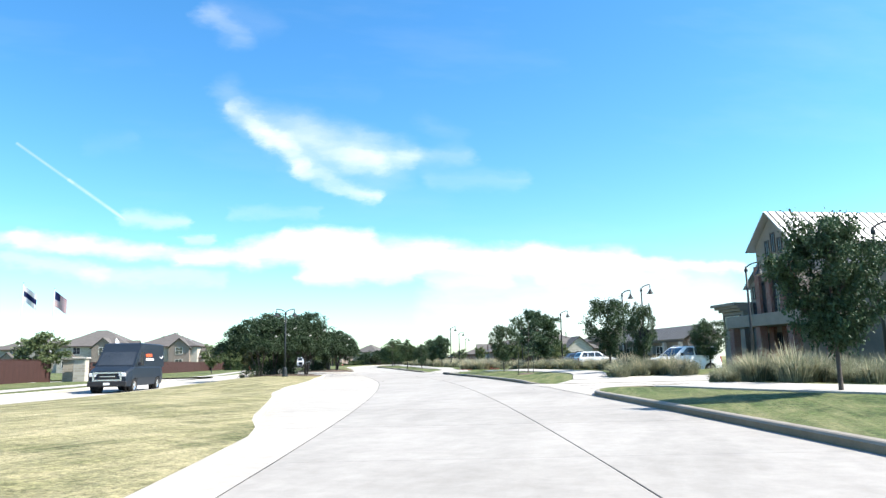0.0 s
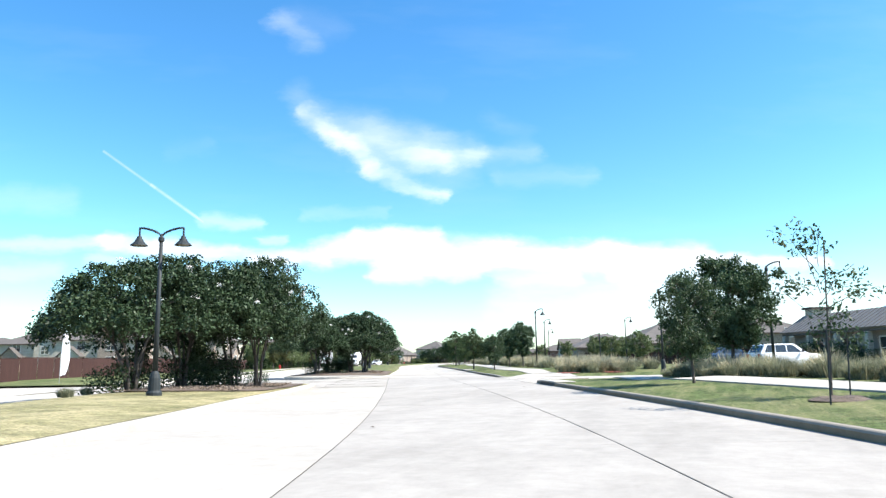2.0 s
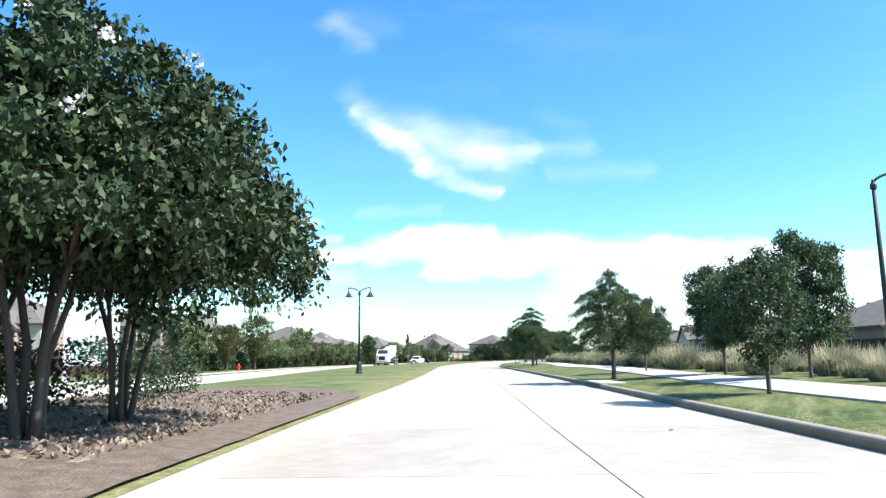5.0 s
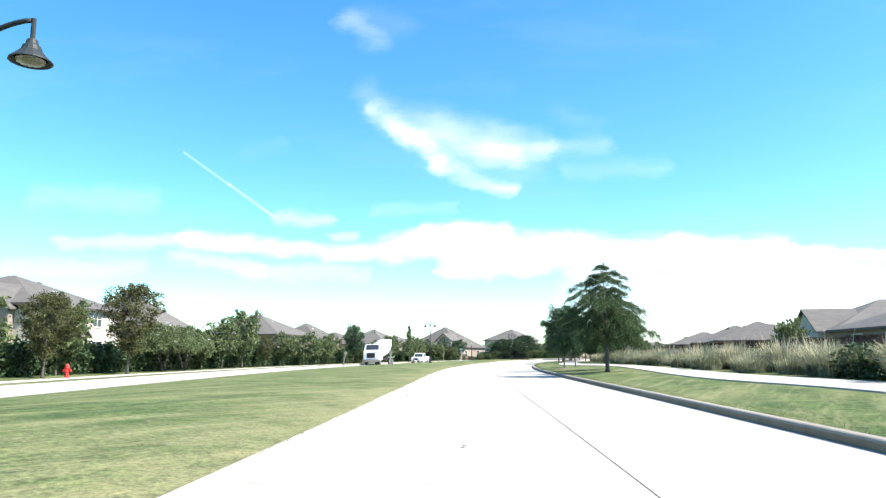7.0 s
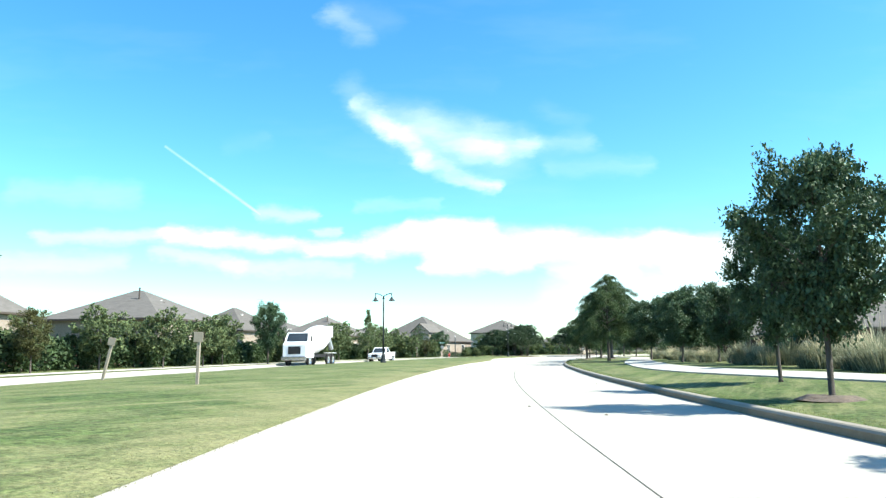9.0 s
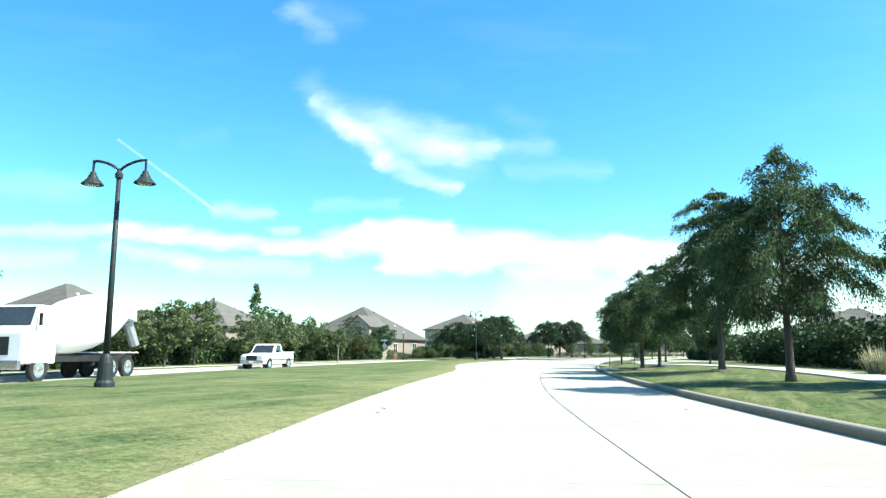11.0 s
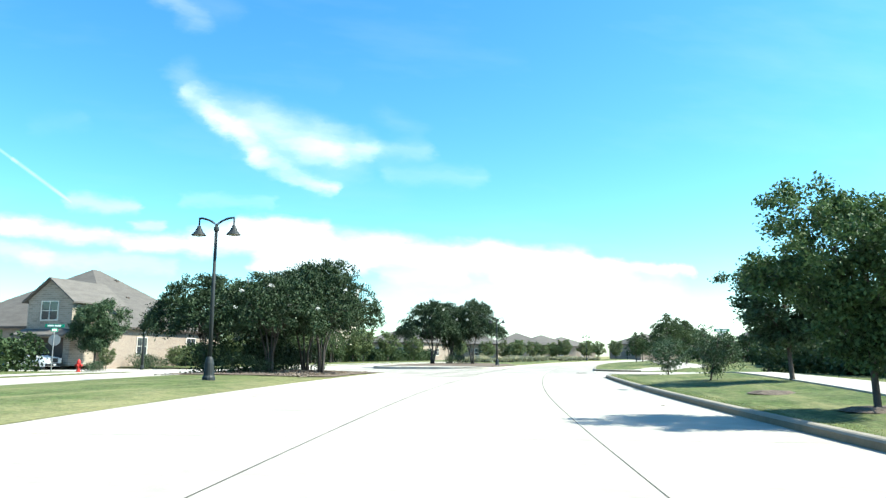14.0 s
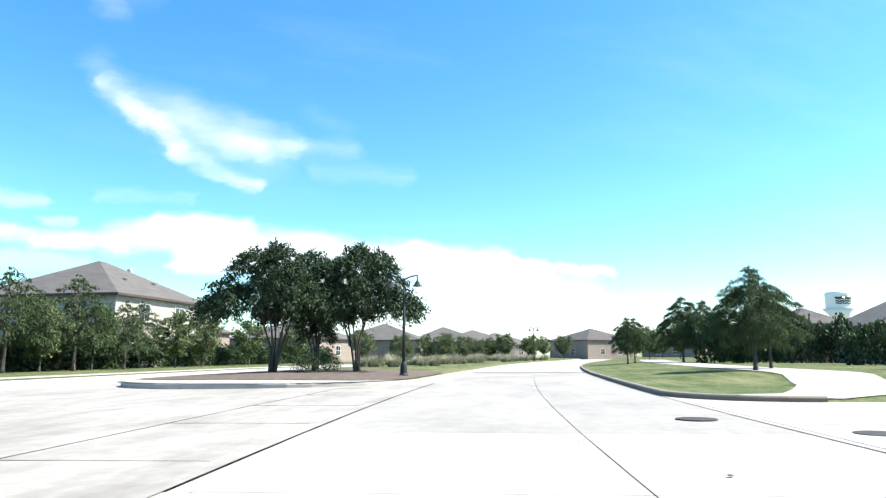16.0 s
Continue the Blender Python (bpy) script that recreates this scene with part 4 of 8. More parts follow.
def grow(kind, seed, height, spread, leaves, leaf):
    """The stems' bmeshes, the boughs' bmesh and the crown's mesh of one tree, standing at the origin."""
    rng = np.random.default_rng(seed)
    bm = bmesh.new()
    clumps = []                       # centre, radius of a tuft
    stems_out, bl = [], bmesh.new()
    middle, shape = (0, 0, height * 0.6), dict()
    if kind == "myrtle":              # several stems from the ground, a broad dome of leaves that hangs low at its rim
        stems = 5
        lobes = [(rng.uniform(0, 2 * math.pi), rng.uniform(0.4, 0.62), rng.uniform(0.86, 1.02)) for _ in range(6)]
        for k in range(stems):
            bm = bmesh.new()
            stems_out.append(bm)
            ang = 2 * math.pi * (k + rng.uniform(-0.3, 0.3)) / stems
            foot = Vector((0.13 * math.cos(ang), 0.13 * math.sin(ang), -0.08))
            lean = rng.uniform(0.12, 0.3)
            top = Vector((math.cos(ang) * spread * lean, math.sin(ang) * spread * lean, height * rng.uniform(0.34, 0.44)))
            mid = foot.lerp(top, 0.5) + Vector((rng.normal() * 0.07 - 0.1 * math.cos(ang), rng.normal() * 0.07 - 0.1 * math.sin(ang), 0.05))
            tube(bm, [foot, foot.lerp(mid, 0.5), mid, top], [0.075, 0.058, 0.052, 0.04], 6)
            for j in range(5):
                a2 = ang + rng.normal() * 0.7
                far = rng.uniform(0.35, 0.9)
                end = Vector((math.cos(a2) * spread * far, math.sin(a2) * spread * far, height * (0.9 - 0.36 * far ** 2)))
                tube(bl, [top, top.lerp(end, 0.5) + Vector((0, 0, 0.22)), end], [0.032, 0.02, 0.008], 4)
        for _ in range(330):
            a1, rr = rng.uniform(0, 2 * math.pi), rng.uniform() ** 0.5
            lobe = max(h * max(0.0, 1 - 0.55 * ((rr * math.cos(a1) - q * math.cos(b)) ** 2 + (rr * math.sin(a1) - q * math.sin(b)) ** 2)) for b, q, h in lobes)
            zt = height * min(0.97, 0.12 + 0.9 * lobe) * (1 - 0.42 * rr ** 2.6)
            zb = height * (0.5 - 0.07 * rr)
            z = zb + (zt - zb) * (1 - rng.uniform() ** 1.9)
            if rr < 0.6 and z < height * 0.58:
                z = height * rng.uniform(0.56, 0.75)
            wob = 1.08 + 0.1 * math.sin(3 * a1 + seed) + 0.06 * math.sin(7 * a1 + 2 * seed)
            clumps.append(((rr * spread * wob * math.cos(a1), rr * spread * wob * math.sin(a1), z), rng.uniform(0.3, 0.5)))
        middle, shape = (0, 0, height * 0.5), dict(flatten=0.6, lift=0.25, sag=0.55, reach=1.15, jitter=0.045)
    elif kind == "cypress":           # one straight stem, tiers of feathery boughs that droop at their ends
        tube(bm, [(0, 0, -0.05), (0.01, 0, 0.25), (0.02, 0, height * 0.2), (0, 0.02, height * 0.5), (0, 0, height)], [0.2, 0.135, 0.115, 0.075, 0.012], 9)
        tiers = 13
        for k in range(tiers):
            u = k / (tiers - 1)
            z = height * (0.27 + 0.66 * u) + rng.normal() * 0.08
            n = 6 if u < 0.7 else 5 if u < 0.9 else 3
            for j in range(n):
                ang = 2 * math.pi * (j + rng.uniform(-0.45, 0.45)) / n + k * 0.9
                reach = spread * (1.0 - 0.86 * u ** 2.3) * rng.choice((0.5, 0.75, 0.9, 1.0, 1.12)) * (0.8 if k == 0 else 1)
                rise = rng.uniform(0.12, 0.34) * reach
                end = Vector((math.cos(ang) * reach, math.sin(ang) * reach, z + rise - 0.24 * reach))
                mid = Vector((math.cos(ang + 0.1) * reach * 0.55, math.sin(ang + 0.1) * reach * 0.55, z + rise))
                pts = [Vector((0, 0, z - 0.1)), mid, end]
                tube(bl, pts, [0.036 * (1 - 0.6 * u), 0.02, 0.006], 4)
                steps = max(2, int(reach / 0.3))
                for m in range(steps):
                    f = 0.3 + 0.7 * (m + rng.uniform(0.2, 0.8)) / steps
                    q = pts[0].lerp(mid, f * 2) if f < 0.5 else mid.lerp(end, f * 2 - 1)
                    side = rng.normal() * 0.15 * reach * (1.1 - f)
                    clumps.append(((q.x - math.sin(ang) * side, q.y + math.cos(ang) * side, q.z + rng.normal() * 0.03), rng.uniform(0.24, 0.42)))
        for _ in range(9):
            clumps.append(((rng.normal() * 0.07, rng.normal() * 0.07, height * rng.uniform(0.88, 1.0)), 0.14))
        shape = dict(flatten=0.35, lift=0.1, sag=1.0, reach=1.25, jitter=0.03)
    elif kind == "spire":             # a wide skirt of boughs and a slim pointed leader
        tube(bm, [(0, 0, -0.05), (0.02, 0, height * 0.2), (0, 0.02, height * 0.6), (0, 0, height)], [0.14, 0.1, 0.05, 0.01], 8)
        for _ in range(210):
            u = rng.uniform()
            z = height * (0.2 + 0.8 * u)
            wide = spread * (1 - 0.25 * u) if u < 0.5 else spread * max(0.05, 0.34 * (1.05 - u) / 0.55)
            a1, rr = rng.uniform(0, 2 * math.pi), rng.uniform() ** 0.5
            clumps.append(((wide * rr * math.cos(a1), wide * rr * math.sin(a1), z), rng.uniform(0.26, 0.46) * (1 if u < 0.5 else 0.5)))
        for k in range(12):
            a1, z = k * 2.4, height * (0.25 + 0.05 * k)
            tube(bl, [(0, 0, z), (spread * 0.6 * math.cos(a1), spread * 0.6 * math.sin(a1), z + 0.2)], [0.025, 0.008], 4)
        shape = dict(flatten=0.5, lift=0.3, sag=0.2, reach=1.0, jitter=0.04)
    else:                             # one trunk, spreading limbs, an uneven crown of separate masses
        fork = height * (0.27 if kind == "oak" else 0.22)
        lean = Vector((rng.normal() * 0.08, rng.normal() * 0.08, 0))
        r0 = (0.0145 * height + 0.01) * (0.5 if kind == "sparse" else 1)
        tube(bm, [(0, 0, -0.05), (0.01, 0, 0.12), lean * 0.5 + Vector((0, 0, fork)), lean + Vector((0, 0, height * 0.62)), lean * 1.5 + Vector((0, 0, height * 0.9))],
             [r0 * 1.5, r0, r0 * 0.85, r0 * 0.45, 0.015], 8)
        if kind == "sparse":
            for k in range(11):
                u, ang = k / 11, k * 2.4 + rng.normal() * 0.35
                pts, rad = limb((0, 0, fork + (height * 0.8 - fork) * u), (math.cos(ang), math.sin(ang), rng.uniform(0.6, 1.4) + 0.6 * u), spread * rng.uniform(0.7, 1.1), r0 * 0.42 * (1 - 0.6 * u), rng, 0.4)
                tube(bl, pts, rad, 5)
                for m in range(3):
                    clumps.append((tuple(pts[rng.integers(2, 5)] + Vector(rng.normal(size=3)) * spread * 0.13), rng.uniform(0.18, 0.35)))
        else:
            # each limb ends in its own mass of leaves; the masses fill an uneven crown, widest a little above its middle
            n = 20
            for k in range(n):
                u, ang = (k + 0.5) / n, k * 2.4 + rng.normal() * 0.3
                up = 2 * u - 1
                wide = spread * math.sqrt(max(0.05, 1 - (up - 0.12) ** 2)) * rng.uniform(0.5, 0.82) * (1 + 0.12 * math.sin(2 * ang + seed))
                mass = Vector((wide * math.cos(ang), wide * math.sin(ang), height * (0.62 + 0.29 * up) + rng.normal() * 0.1)) + lean
                base = Vector((0, 0, max(fork * 0.9, mass.z - rng.uniform(0.5, 0.9) * wide - 0.2)))
                tube(bl, [base, base.lerp(mass, 0.5) + Vector((0, 0, 0.08)), mass], [r0 * 0.4 * (1 - 0.55 * u), r0 * 0.2, 0.008], 5)
                girth = spread * rng.uniform(0.28, 0.4)
                for m in range(16):
                    out = Vector(rng.normal(size=3)).normalized() * girth * rng.uniform() ** 0.4
                    out.z *= 0.75
                    q = mass + out if m < 13 else base.lerp(mass, 0.35 + 0.15 * (m % 3)) + out * 0.7
                    if m % 2:
                        tube(bl, [mass, mass.lerp(q, 0.8)], [0.01, 0.004], 3, False)
                    clumps.append((tuple(q), rng.uniform(0.16, 0.3) * spread / 2.0))
            for _ in range(10):
                clumps.append((tuple(lean * 1.4 + Vector((rng.normal() * 0.2, rng.normal() * 0.2, height * rng.uniform(0.75, 0.93)))), 0.22))
        shape = dict(flatten=0.75, lift=0.35, sag=0.15, reach=1.45, jitter=0.06)
    per = {"cypress": 8, "myrtle": 7, "spire": 6}.get(kind, 6)
    centres, ways = sprigs(clumps, leaves, per, rng, middle, **shape)
    slim = {"cypress": 0.29, "myrtle": 0.58, "spire": 0.35}.get(kind, 0.52)
    crown = leaf_mesh("crown", centres, ways * (1.1 if kind == "cypress" else 0.6), leaf, rng, slim, 0.35 if kind == "cypress" else 0.1)
    flowers = None
    if kind == "myrtle":
        top = [c for c in clumps if c[0][2] > height * 0.6]
        pts = []
        for i in rng.choice(len(top), 11, replace=False):
            c = np.array(top[i][0])
            c = c + (c - np.array(middle)) / np.linalg.norm(c - np.array(middle)) * (top[i][1] * 1.15)
            pts.append(c + rng.normal(size=(26, 3)) * np.array([0.06, 0.06, 0.045]))
        flowers = leaf_mesh("blossom", np.concatenate(pts), None, 0.055, rng, 0.9)
    return stems_out or [bm], bl, crown, flowers


TREES = {}


def tree_kind(key, name, kind, seed, height, spread, leaves, leaf, bark, leafage, label):
    """Builds one tree of a kind; the first stands where it is first asked for, later ones are copies."""
    bm, boughs, crown, flowers = grow(kind, seed, height, spread, leaves, leaf)
    TREES[key] = dict(name=name, bm=bm, boughs=boughs, crown=crown, flowers=flowers, bark=M[bark], leafage=M[leafage], label=label, first=None)


def plant(key, s, o, turn=0.0, size=1.0, label="", group="trees along the boulevard", z=None, tall=None):
    t = TREES[key]
    p = P(s, o, ground_height(s, o) - 0.02 if z is None else z)
    m = pose(p.x, p.y, p.z, 0, 0, turn)
    if t["first"] is None:
        e = empty(t["name"], m, label or t["label"], "tree", group)
        for b in t["bm"]:
            part("stem" if len(t["bm"]) > 1 else "trunk", b, t["bark"], e, smooth=True)
        tagged(part("bough_work", t["boughs"], t["bark"], e, smooth=True), "dark boughs among the leaves", "", "", "stuff")
        t["crown"].materials.append(t["leafage"])
        c = new("crown", t["crown"])
        c.parent = e
        if t["flowers"]:
            t["flowers"].materials.append(M["blossom"])
            f = new("blossom", t["flowers"])
            f.parent = e
            tagged(f, "clusters of white blossom")
        t["first"] = e
    else:
        e = copy_thing(t["first"], m)
        tagged(e, label or t["label"], "", group)
    e.scale = (size, size, size if tall is None else tall)
    return e


L_MYRTLE = "dark green crepe myrtle with many stems and white blossom"
L_OAK = "young live oak with dark green leaves on the lawn"
L_CYPRESS = "feathery green bald cypress with tiered boughs"
L_ELM = "young elm with light green leaves beside the footpath"
tree_kind("myrtle_a", "crepe_myrtle", "myrtle", 11, 4.7, 2.65, 34000, 0.112, "bark_pale", "leaf_dark", L_MYRTLE)
tree_kind("myrtle_b", "crepe_myrtle", "myrtle", 12, 4.9, 2.75, 34000, 0.112, "bark_pale", "leaf_dark", L_MYRTLE)
tree_kind("myrtle_c", "crepe_myrtle", "myrtle", 13, 4.7, 2.6, 17000, 0.14, "bark_pale", "leaf_far", "grey-green crepe myrtle with many pale stems")
tree_kind("oak_a", "live_oak", "oak", 21, 5.6, 2.2, 32000, 0.125, "bark", "leaf_oak", L_OAK)
tree_kind("oak_b", "live_oak", "oak", 22, 5.0, 2.0, 28000, 0.125, "bark", "leaf_oak", L_OAK)
tree_kind("cypress_a", "bald_cypress", "cypress", 31, 6.8, 2.95, 76000, 0.1, "bark", "leaf_cypress", L_CYPRESS)
tree_kind("cypress_b", "bald_cypress", "cypress", 32, 6.2, 2.7, 66000, 0.1, "bark", "leaf_cypress", L_CYPRESS)
tree_kind("elm_a", "elm_tree", "elm", 41, 4.6, 1.8, 15000, 0.115, "bark", "leaf_elm", L_ELM)
tree_kind("elm_b", "elm_tree", "elm", 42, 4.2, 1.6, 13000, 0.115, "bark", "leaf_elm", L_ELM)
tree_kind("bronze", "red_oak", "elm", 43, 4.8, 1.6, 13000, 0.105, "bark", "leaf_bronze", "young red oak with thin bronze-tinged leaves")
tree_kind("sparse", "sapling", "sparse", 44, 4.0, 1.2, 900, 0.11, "bark", "leaf_elm", "thin staked sapling with sparse pale leaves")
tree_kind("far_a", "live_oak", "oak", 51, 5.5, 2.3, 6500, 0.23, "bark", "leaf_far", "dark green oak behind the planting")
tree_kind("far_b", "cedar_elm", "oak", 52, 5.0, 2.2, 6000, 0.23, "bark", "leaf_far", "green elm in front of the hedge")
tree_kind("far_c", "bald_cypress", "cypress", 53, 6.4, 2.7, 9000, 0.19, "bark", "leaf_cypress", "green bald cypress in front of the hedge")
tree_kind("spire", "cedar_tree", "spire", 54, 6.7, 2.0, 17000, 0.15, "bark", "leaf_far", "tall cedar with a wide skirt and a slim pointed top")

# median noses: s, o, width, height
MYRTLES = ((88.6, -12.2, 1.0, 0.93), (91.4, -11.4, 1.0, 1.0), (94.2, -10.1, 0.93, 1.02), (92.9, -8.9, 0.78, 1.06),
           (118.8, -9.5, 0.94, 0.92), (120.8, -8.9, 0.92, 0.95), (121.3, -7.0, 0.92, 0.99), (120.8, -6.0, 0.86, 0.98), (122.8, -6.0, 0.74, 0.95),
           (309.2, -16.0, 0.9, 0.98), (311.4, -14.2, 0.94, 1.0), (308.2, -12.4, 0.86, 0.94), (313.0, -12.4, 0.98, 1.2), (310.4, -10.7, 0.86, 1.14),
           (347.0, -12.8, 1.06, 1.36), (349.6, -11.4, 1.0, 1.3), (349.0, -9.0, 1.04, 1.4))
for k, (s, o, z, h) in enumerate(MYRTLES):
    plant(("myrtle_a", "myrtle_b")[k % 2], s, o, 70 * k, z, group="crepe myrtles on the median", tall=h)
# right-hand verge
plant("oak_a", 48.6, 7.2, 0, 0.58, "young live oak on the lawn with an uneven crown", tall=0.74)
plant("elm_a", 87.4, 6.4, 40, 0.64, tall=0.8)
plant("sparse", 79.4, 6.1, 10, 0.95)
plant("oak_b", 95.0, 11.5, 60, 1.1)
plant("elm_a", 77, 10.9, 100, 0.88, tall=1.02)
plant("elm_b", 70.6, 10.4, 130, 0.5, tall=0.92)
plant("elm_b", 75.5, 16.8, 160, 0.75, "round leafy tree beside the parking places")
plant("elm_b", 129.5, 5.4, 200, 0.74, tall=0.78)
for k, (s, o, z) in enumerate(((121, 21.5, 0.55), (127, 24, 0.6), (134, 20.5, 0.62), (141, 26, 0.7), (146, 21, 0.6), (154, 25, 0.65), (163, 24, 0.7), (171, 27, 0.75), (190, 26, 0.7), (206, 24, 0.7))):
    plant(("far_a", "far_b")[k % 2], s, o, 71 * k, z, "small dark green tree before the houses", "trees before the houses")
plant("cypress_b", 142.4, 4.6, 0, 0.66, "slim young bald cypress on the lawn", tall=0.74)
plant("oak_b", 134.9, 8.9, 30, 0.66, tall=0.9)
plant("oak_a", 140.2, 8.3, 150, 0.66, tall=0.74)
plant("oak_b", 148.3, 7.4, 230, 0.5, tall=0.72)
plant("oak_a", 158, 10.6, 230, 0.6)
plant("cypress_a", 184.5, 5.75, 30, 0.82, tall=0.88)
plant("cypress_b", 189.8, 6.7, 80, 0.6, tall=0.8)
plant("oak_a", 197.0, 4.9, 0, 0.6, tall=0.82)
plant("oak_a", 202.5, 6.3, 120, 0.55, tall=0.74)
for k, (s, o, z, kind) in enumerate(((212, 11.5, 0.8, "oak_b"), (217, 12.5, 0.82, "oak_a"), (222, 11, 0.8, "oak_b"), (226.6, 9.6, 0.8, "oak_b"), (228, 12, 0.85, "oak_a"),
                                     (234, 11, 1.0, "oak_b"), (238, 9.6, 0.8, "oak_a"))):
    plant(kind, s, o, 47 * k, z)
plant("cypress_a", 251.8, 7.6, 200, 1.05, tall=1.17)
plant("cypress_b", 241.4, 6.8, 100, 0.92, tall=1.12)
plant("cypress_b", 259.3, 5.3, 130, 0.84, tall=0.87)
plant("cypress_a", 263.2, 6.7, 10, 0.78, tall=0.9)
plant("elm_a", 272.4, 5.1, 60, 0.9, "slender staked young elm with an airy crown", tall=1.04)
plant("oak_b", 269.0, 10.5, 90, 0.8)
plant("oak_b", 281.5, 8.7, 90, 1.1, tall=1.25)
tree_kind("round", "ash_tree", "oak", 47, 4.7, 2.15, 38000, 0.105, "bark", "leaf_ash", "young tree with a round light green crown")
plant("round", 289.8, 5.15, 10, 0.82, tall=0.84)
plant("oak_b", 301.6, 8.1, 260, 0.95, tall=0.86)
tree_kind("low", "small_tree", "oak", 61, 2.1, 1.35, 5600, 0.085, "bark", "leaf_oak", "small leaning tree with a low dark crown")
plant("low", 314.4, 6.3, 45, 0.85).rotation_euler = (0.12, -0.28, 0.8)
plant("low", 304.2, 6.1, 145, 0.85).rotation_euler = (-0.05, 0.28, 0.3)
plant("cypress_b", 347.5, 10.1, 20, 0.72, "dark green conifer standing on the lawn", tall=0.8)
plant("cypress_a", 352, 12.2, 70, 0.62, "dark green conifer standing on the lawn", tall=0.66)
for k, (s, o, z, h) in enumerate(((378, 7.4, 0.52, 0.68), (380.5, 8.2, 0.5, 0.62), (380, 14.2, 0.9, 0.92), (385, 13.0, 0.9, 0.95), (386, 16.5, 0.85, 0.8))):
    plant(("cypress_b", "cypress_a")[k % 2], s, o, 77 * k, z, "green conifer beyond the side street", tall=h)
# left side, before and beyond the hedge
plant("far_a", 93.4, -29.4, 0, 0.9, "round dark green tree on the lawn by the fence", "trees beyond the far carriageway", tall=0.72)
plant("far_b", 82, -34, 40, 1.0, "yellow-green tree behind the fence", "trees beyond the far carriageway")
plant("far_b", 129.5, -22.2, 80, 0.72, "small young tree on the lawn by the fence", "trees beyond the far carriageway")
LEFT_TREES = "trees beyond the far carriageway"
rng = random.Random(5)
plant("bronze", 183.4, -24.6, 0, 1.0, group=LEFT_TREES)
for k, (s, o, z) in enumerate(((176.5, -26.4, 0.8), (180.5, -27.0, 0.95), (187.5, -26.4, 0.85), (206, -25.6, 0.62))):
    plant(("far_a", "far_b")[k % 2], s, o, 53 * k, z, "bushy olive-green tree before the hedge", LEFT_TREES)
plant("bronze", 192.0, -24.4, 30, 1.25, "tall red oak with bronze-tinged leaves before the hedge", LEFT_TREES, tall=1.3)
for s, o in ((198.5, -25.2), (202.4, -25.4)):
    plant("myrtle_c", s, o, 40 * s, 0.78, "broad pale-stemmed crepe myrtle before the hedge", LEFT_TREES, tall=0.76)
for k, s in enumerate((209, 213.4, 218.5, 225, 231, 236, 241, 246.7, 254, 259, 264, 269, 275.6, 281, 286.5, 291, 296, 302.5, 307)):
    key = ("far_b", "far_a", "bronze", "far_b", "far_b")[k % 5]
    if k == 7:
        plant("oak_a", s, -23.9, 60 * k, 0.72, "dark upright live oak before the hedge", LEFT_TREES, tall=1.05)
    elif k == 12:
        plant("spire", s, -25.0, 60 * k, 1.0, group=LEFT_TREES)
    else:
        z = 0.62 + 0.3 * rng.random()
        plant(key, s, -24.2 - 1.2 * rng.random() - 2.6 * max(0, (s - 255) / 50), 60 * k, z, group=LEFT_TREES, tall=z * (0.88 + 0.3 * rng.random()))
for k, s in enumerate(every(188, 306, 10.5)):
    plant(("far_a", "far_b")[k % 2], s, -26.6 - 2.6 * max(0, (s - 255) / 50), 37 * k, 0.52 + 0.18 * rng.random(), "bushy green tree against the hedge", LEFT_TREES)
for k, (s, o, key, z) in enumerate(((352, -31.4, "far_c", 1.0), (357, -30.6, "far_c", 1.02), (357, -33.4, "far_c", 0.85), (362, -30.4, "far_c", 0.8), (347, -31.5, "far_c", 0.8), (354.5, -31, "far_a", 0.8), (360, -31.5, "far_a", 0.85), (366, -32, "far_c", 0.85), (368, -30, "far_a", 0.85), (374, -31, "far_a", 0.9), (381, -30, "far_b", 0.9),
                                    (389, -29, "far_a", 0.8), (340, -31, "far_a", 0.9), (305, -29.4, "far_c", 0.9), (328.0, -36.0, "oak_b", 1.12), (331, -31, "far_b", 0.36), (333.6, -31.6, "far_a", 0.34), (337, -31.2, "far_b", 0.38), (326, -33.4, "far_a", 0.3), (400, -25, "far_a", 0.8), (412, -20, "far_b", 0.8), (430, -12, "far_a", 0.8), (436, -9, "far_b", 0.8), (447, -10, "far_a", 0.8), (455, -9, "far_b", 0.85), (463, -6, "far_a", 0.9))):
    plant(key, s, o, 45 * k, z, group=LEFT_TREES)
for k, (s, o, z) in enumerate(((420, 8, 0.9), (428, 11, 1.0), (440, 16, 1.0), (452, 12, 0.9), (470, 14, 1.0), (490, 8, 1.0), (505, 10, 0.9), (404, -15, 0.7), (411, -17, 0.8), (418, -14, 0.65), (426, -18, 0.8), (434, -15, 0.75), (444, -18, 0.8), (392, -17, 0.6), (398, -19, 0.7))):
    plant(("far_a", "far_b")[k % 2], s, o, 45 * k, z)

# ---------------------------------------------------------------- hedges and shrubs
def bush_mesh(name, length, depth, height, leaves, leaf, seed):
    rng = np.random.default_rng(seed)
    x, y = rng.uniform(-length / 2, length / 2, leaves), rng.uniform(-1, 1, leaves)
    top = height * (0.86 + 0.1 * np.sin(x * 1.9 + seed) + 0.08 * np.sin(x * 4.7 + 1))
    z = rng.uniform(0, 1, leaves) ** 0.7
    keep = np.abs(y) < np.sqrt(np.clip(1.05 - (z * 0.92) ** 4, 0.05, 1))
    c = np.stack([x, y * depth / 2 * (1 + 0.15 * np.sin(x * 3.1)), z * top], 1)[keep]
    c += rng.normal(size=c.shape) * 0.06
    c[:, 2] = np.abs(c[:, 2])
    return leaf_mesh(name, c, None, leaf, rng, 0.6)


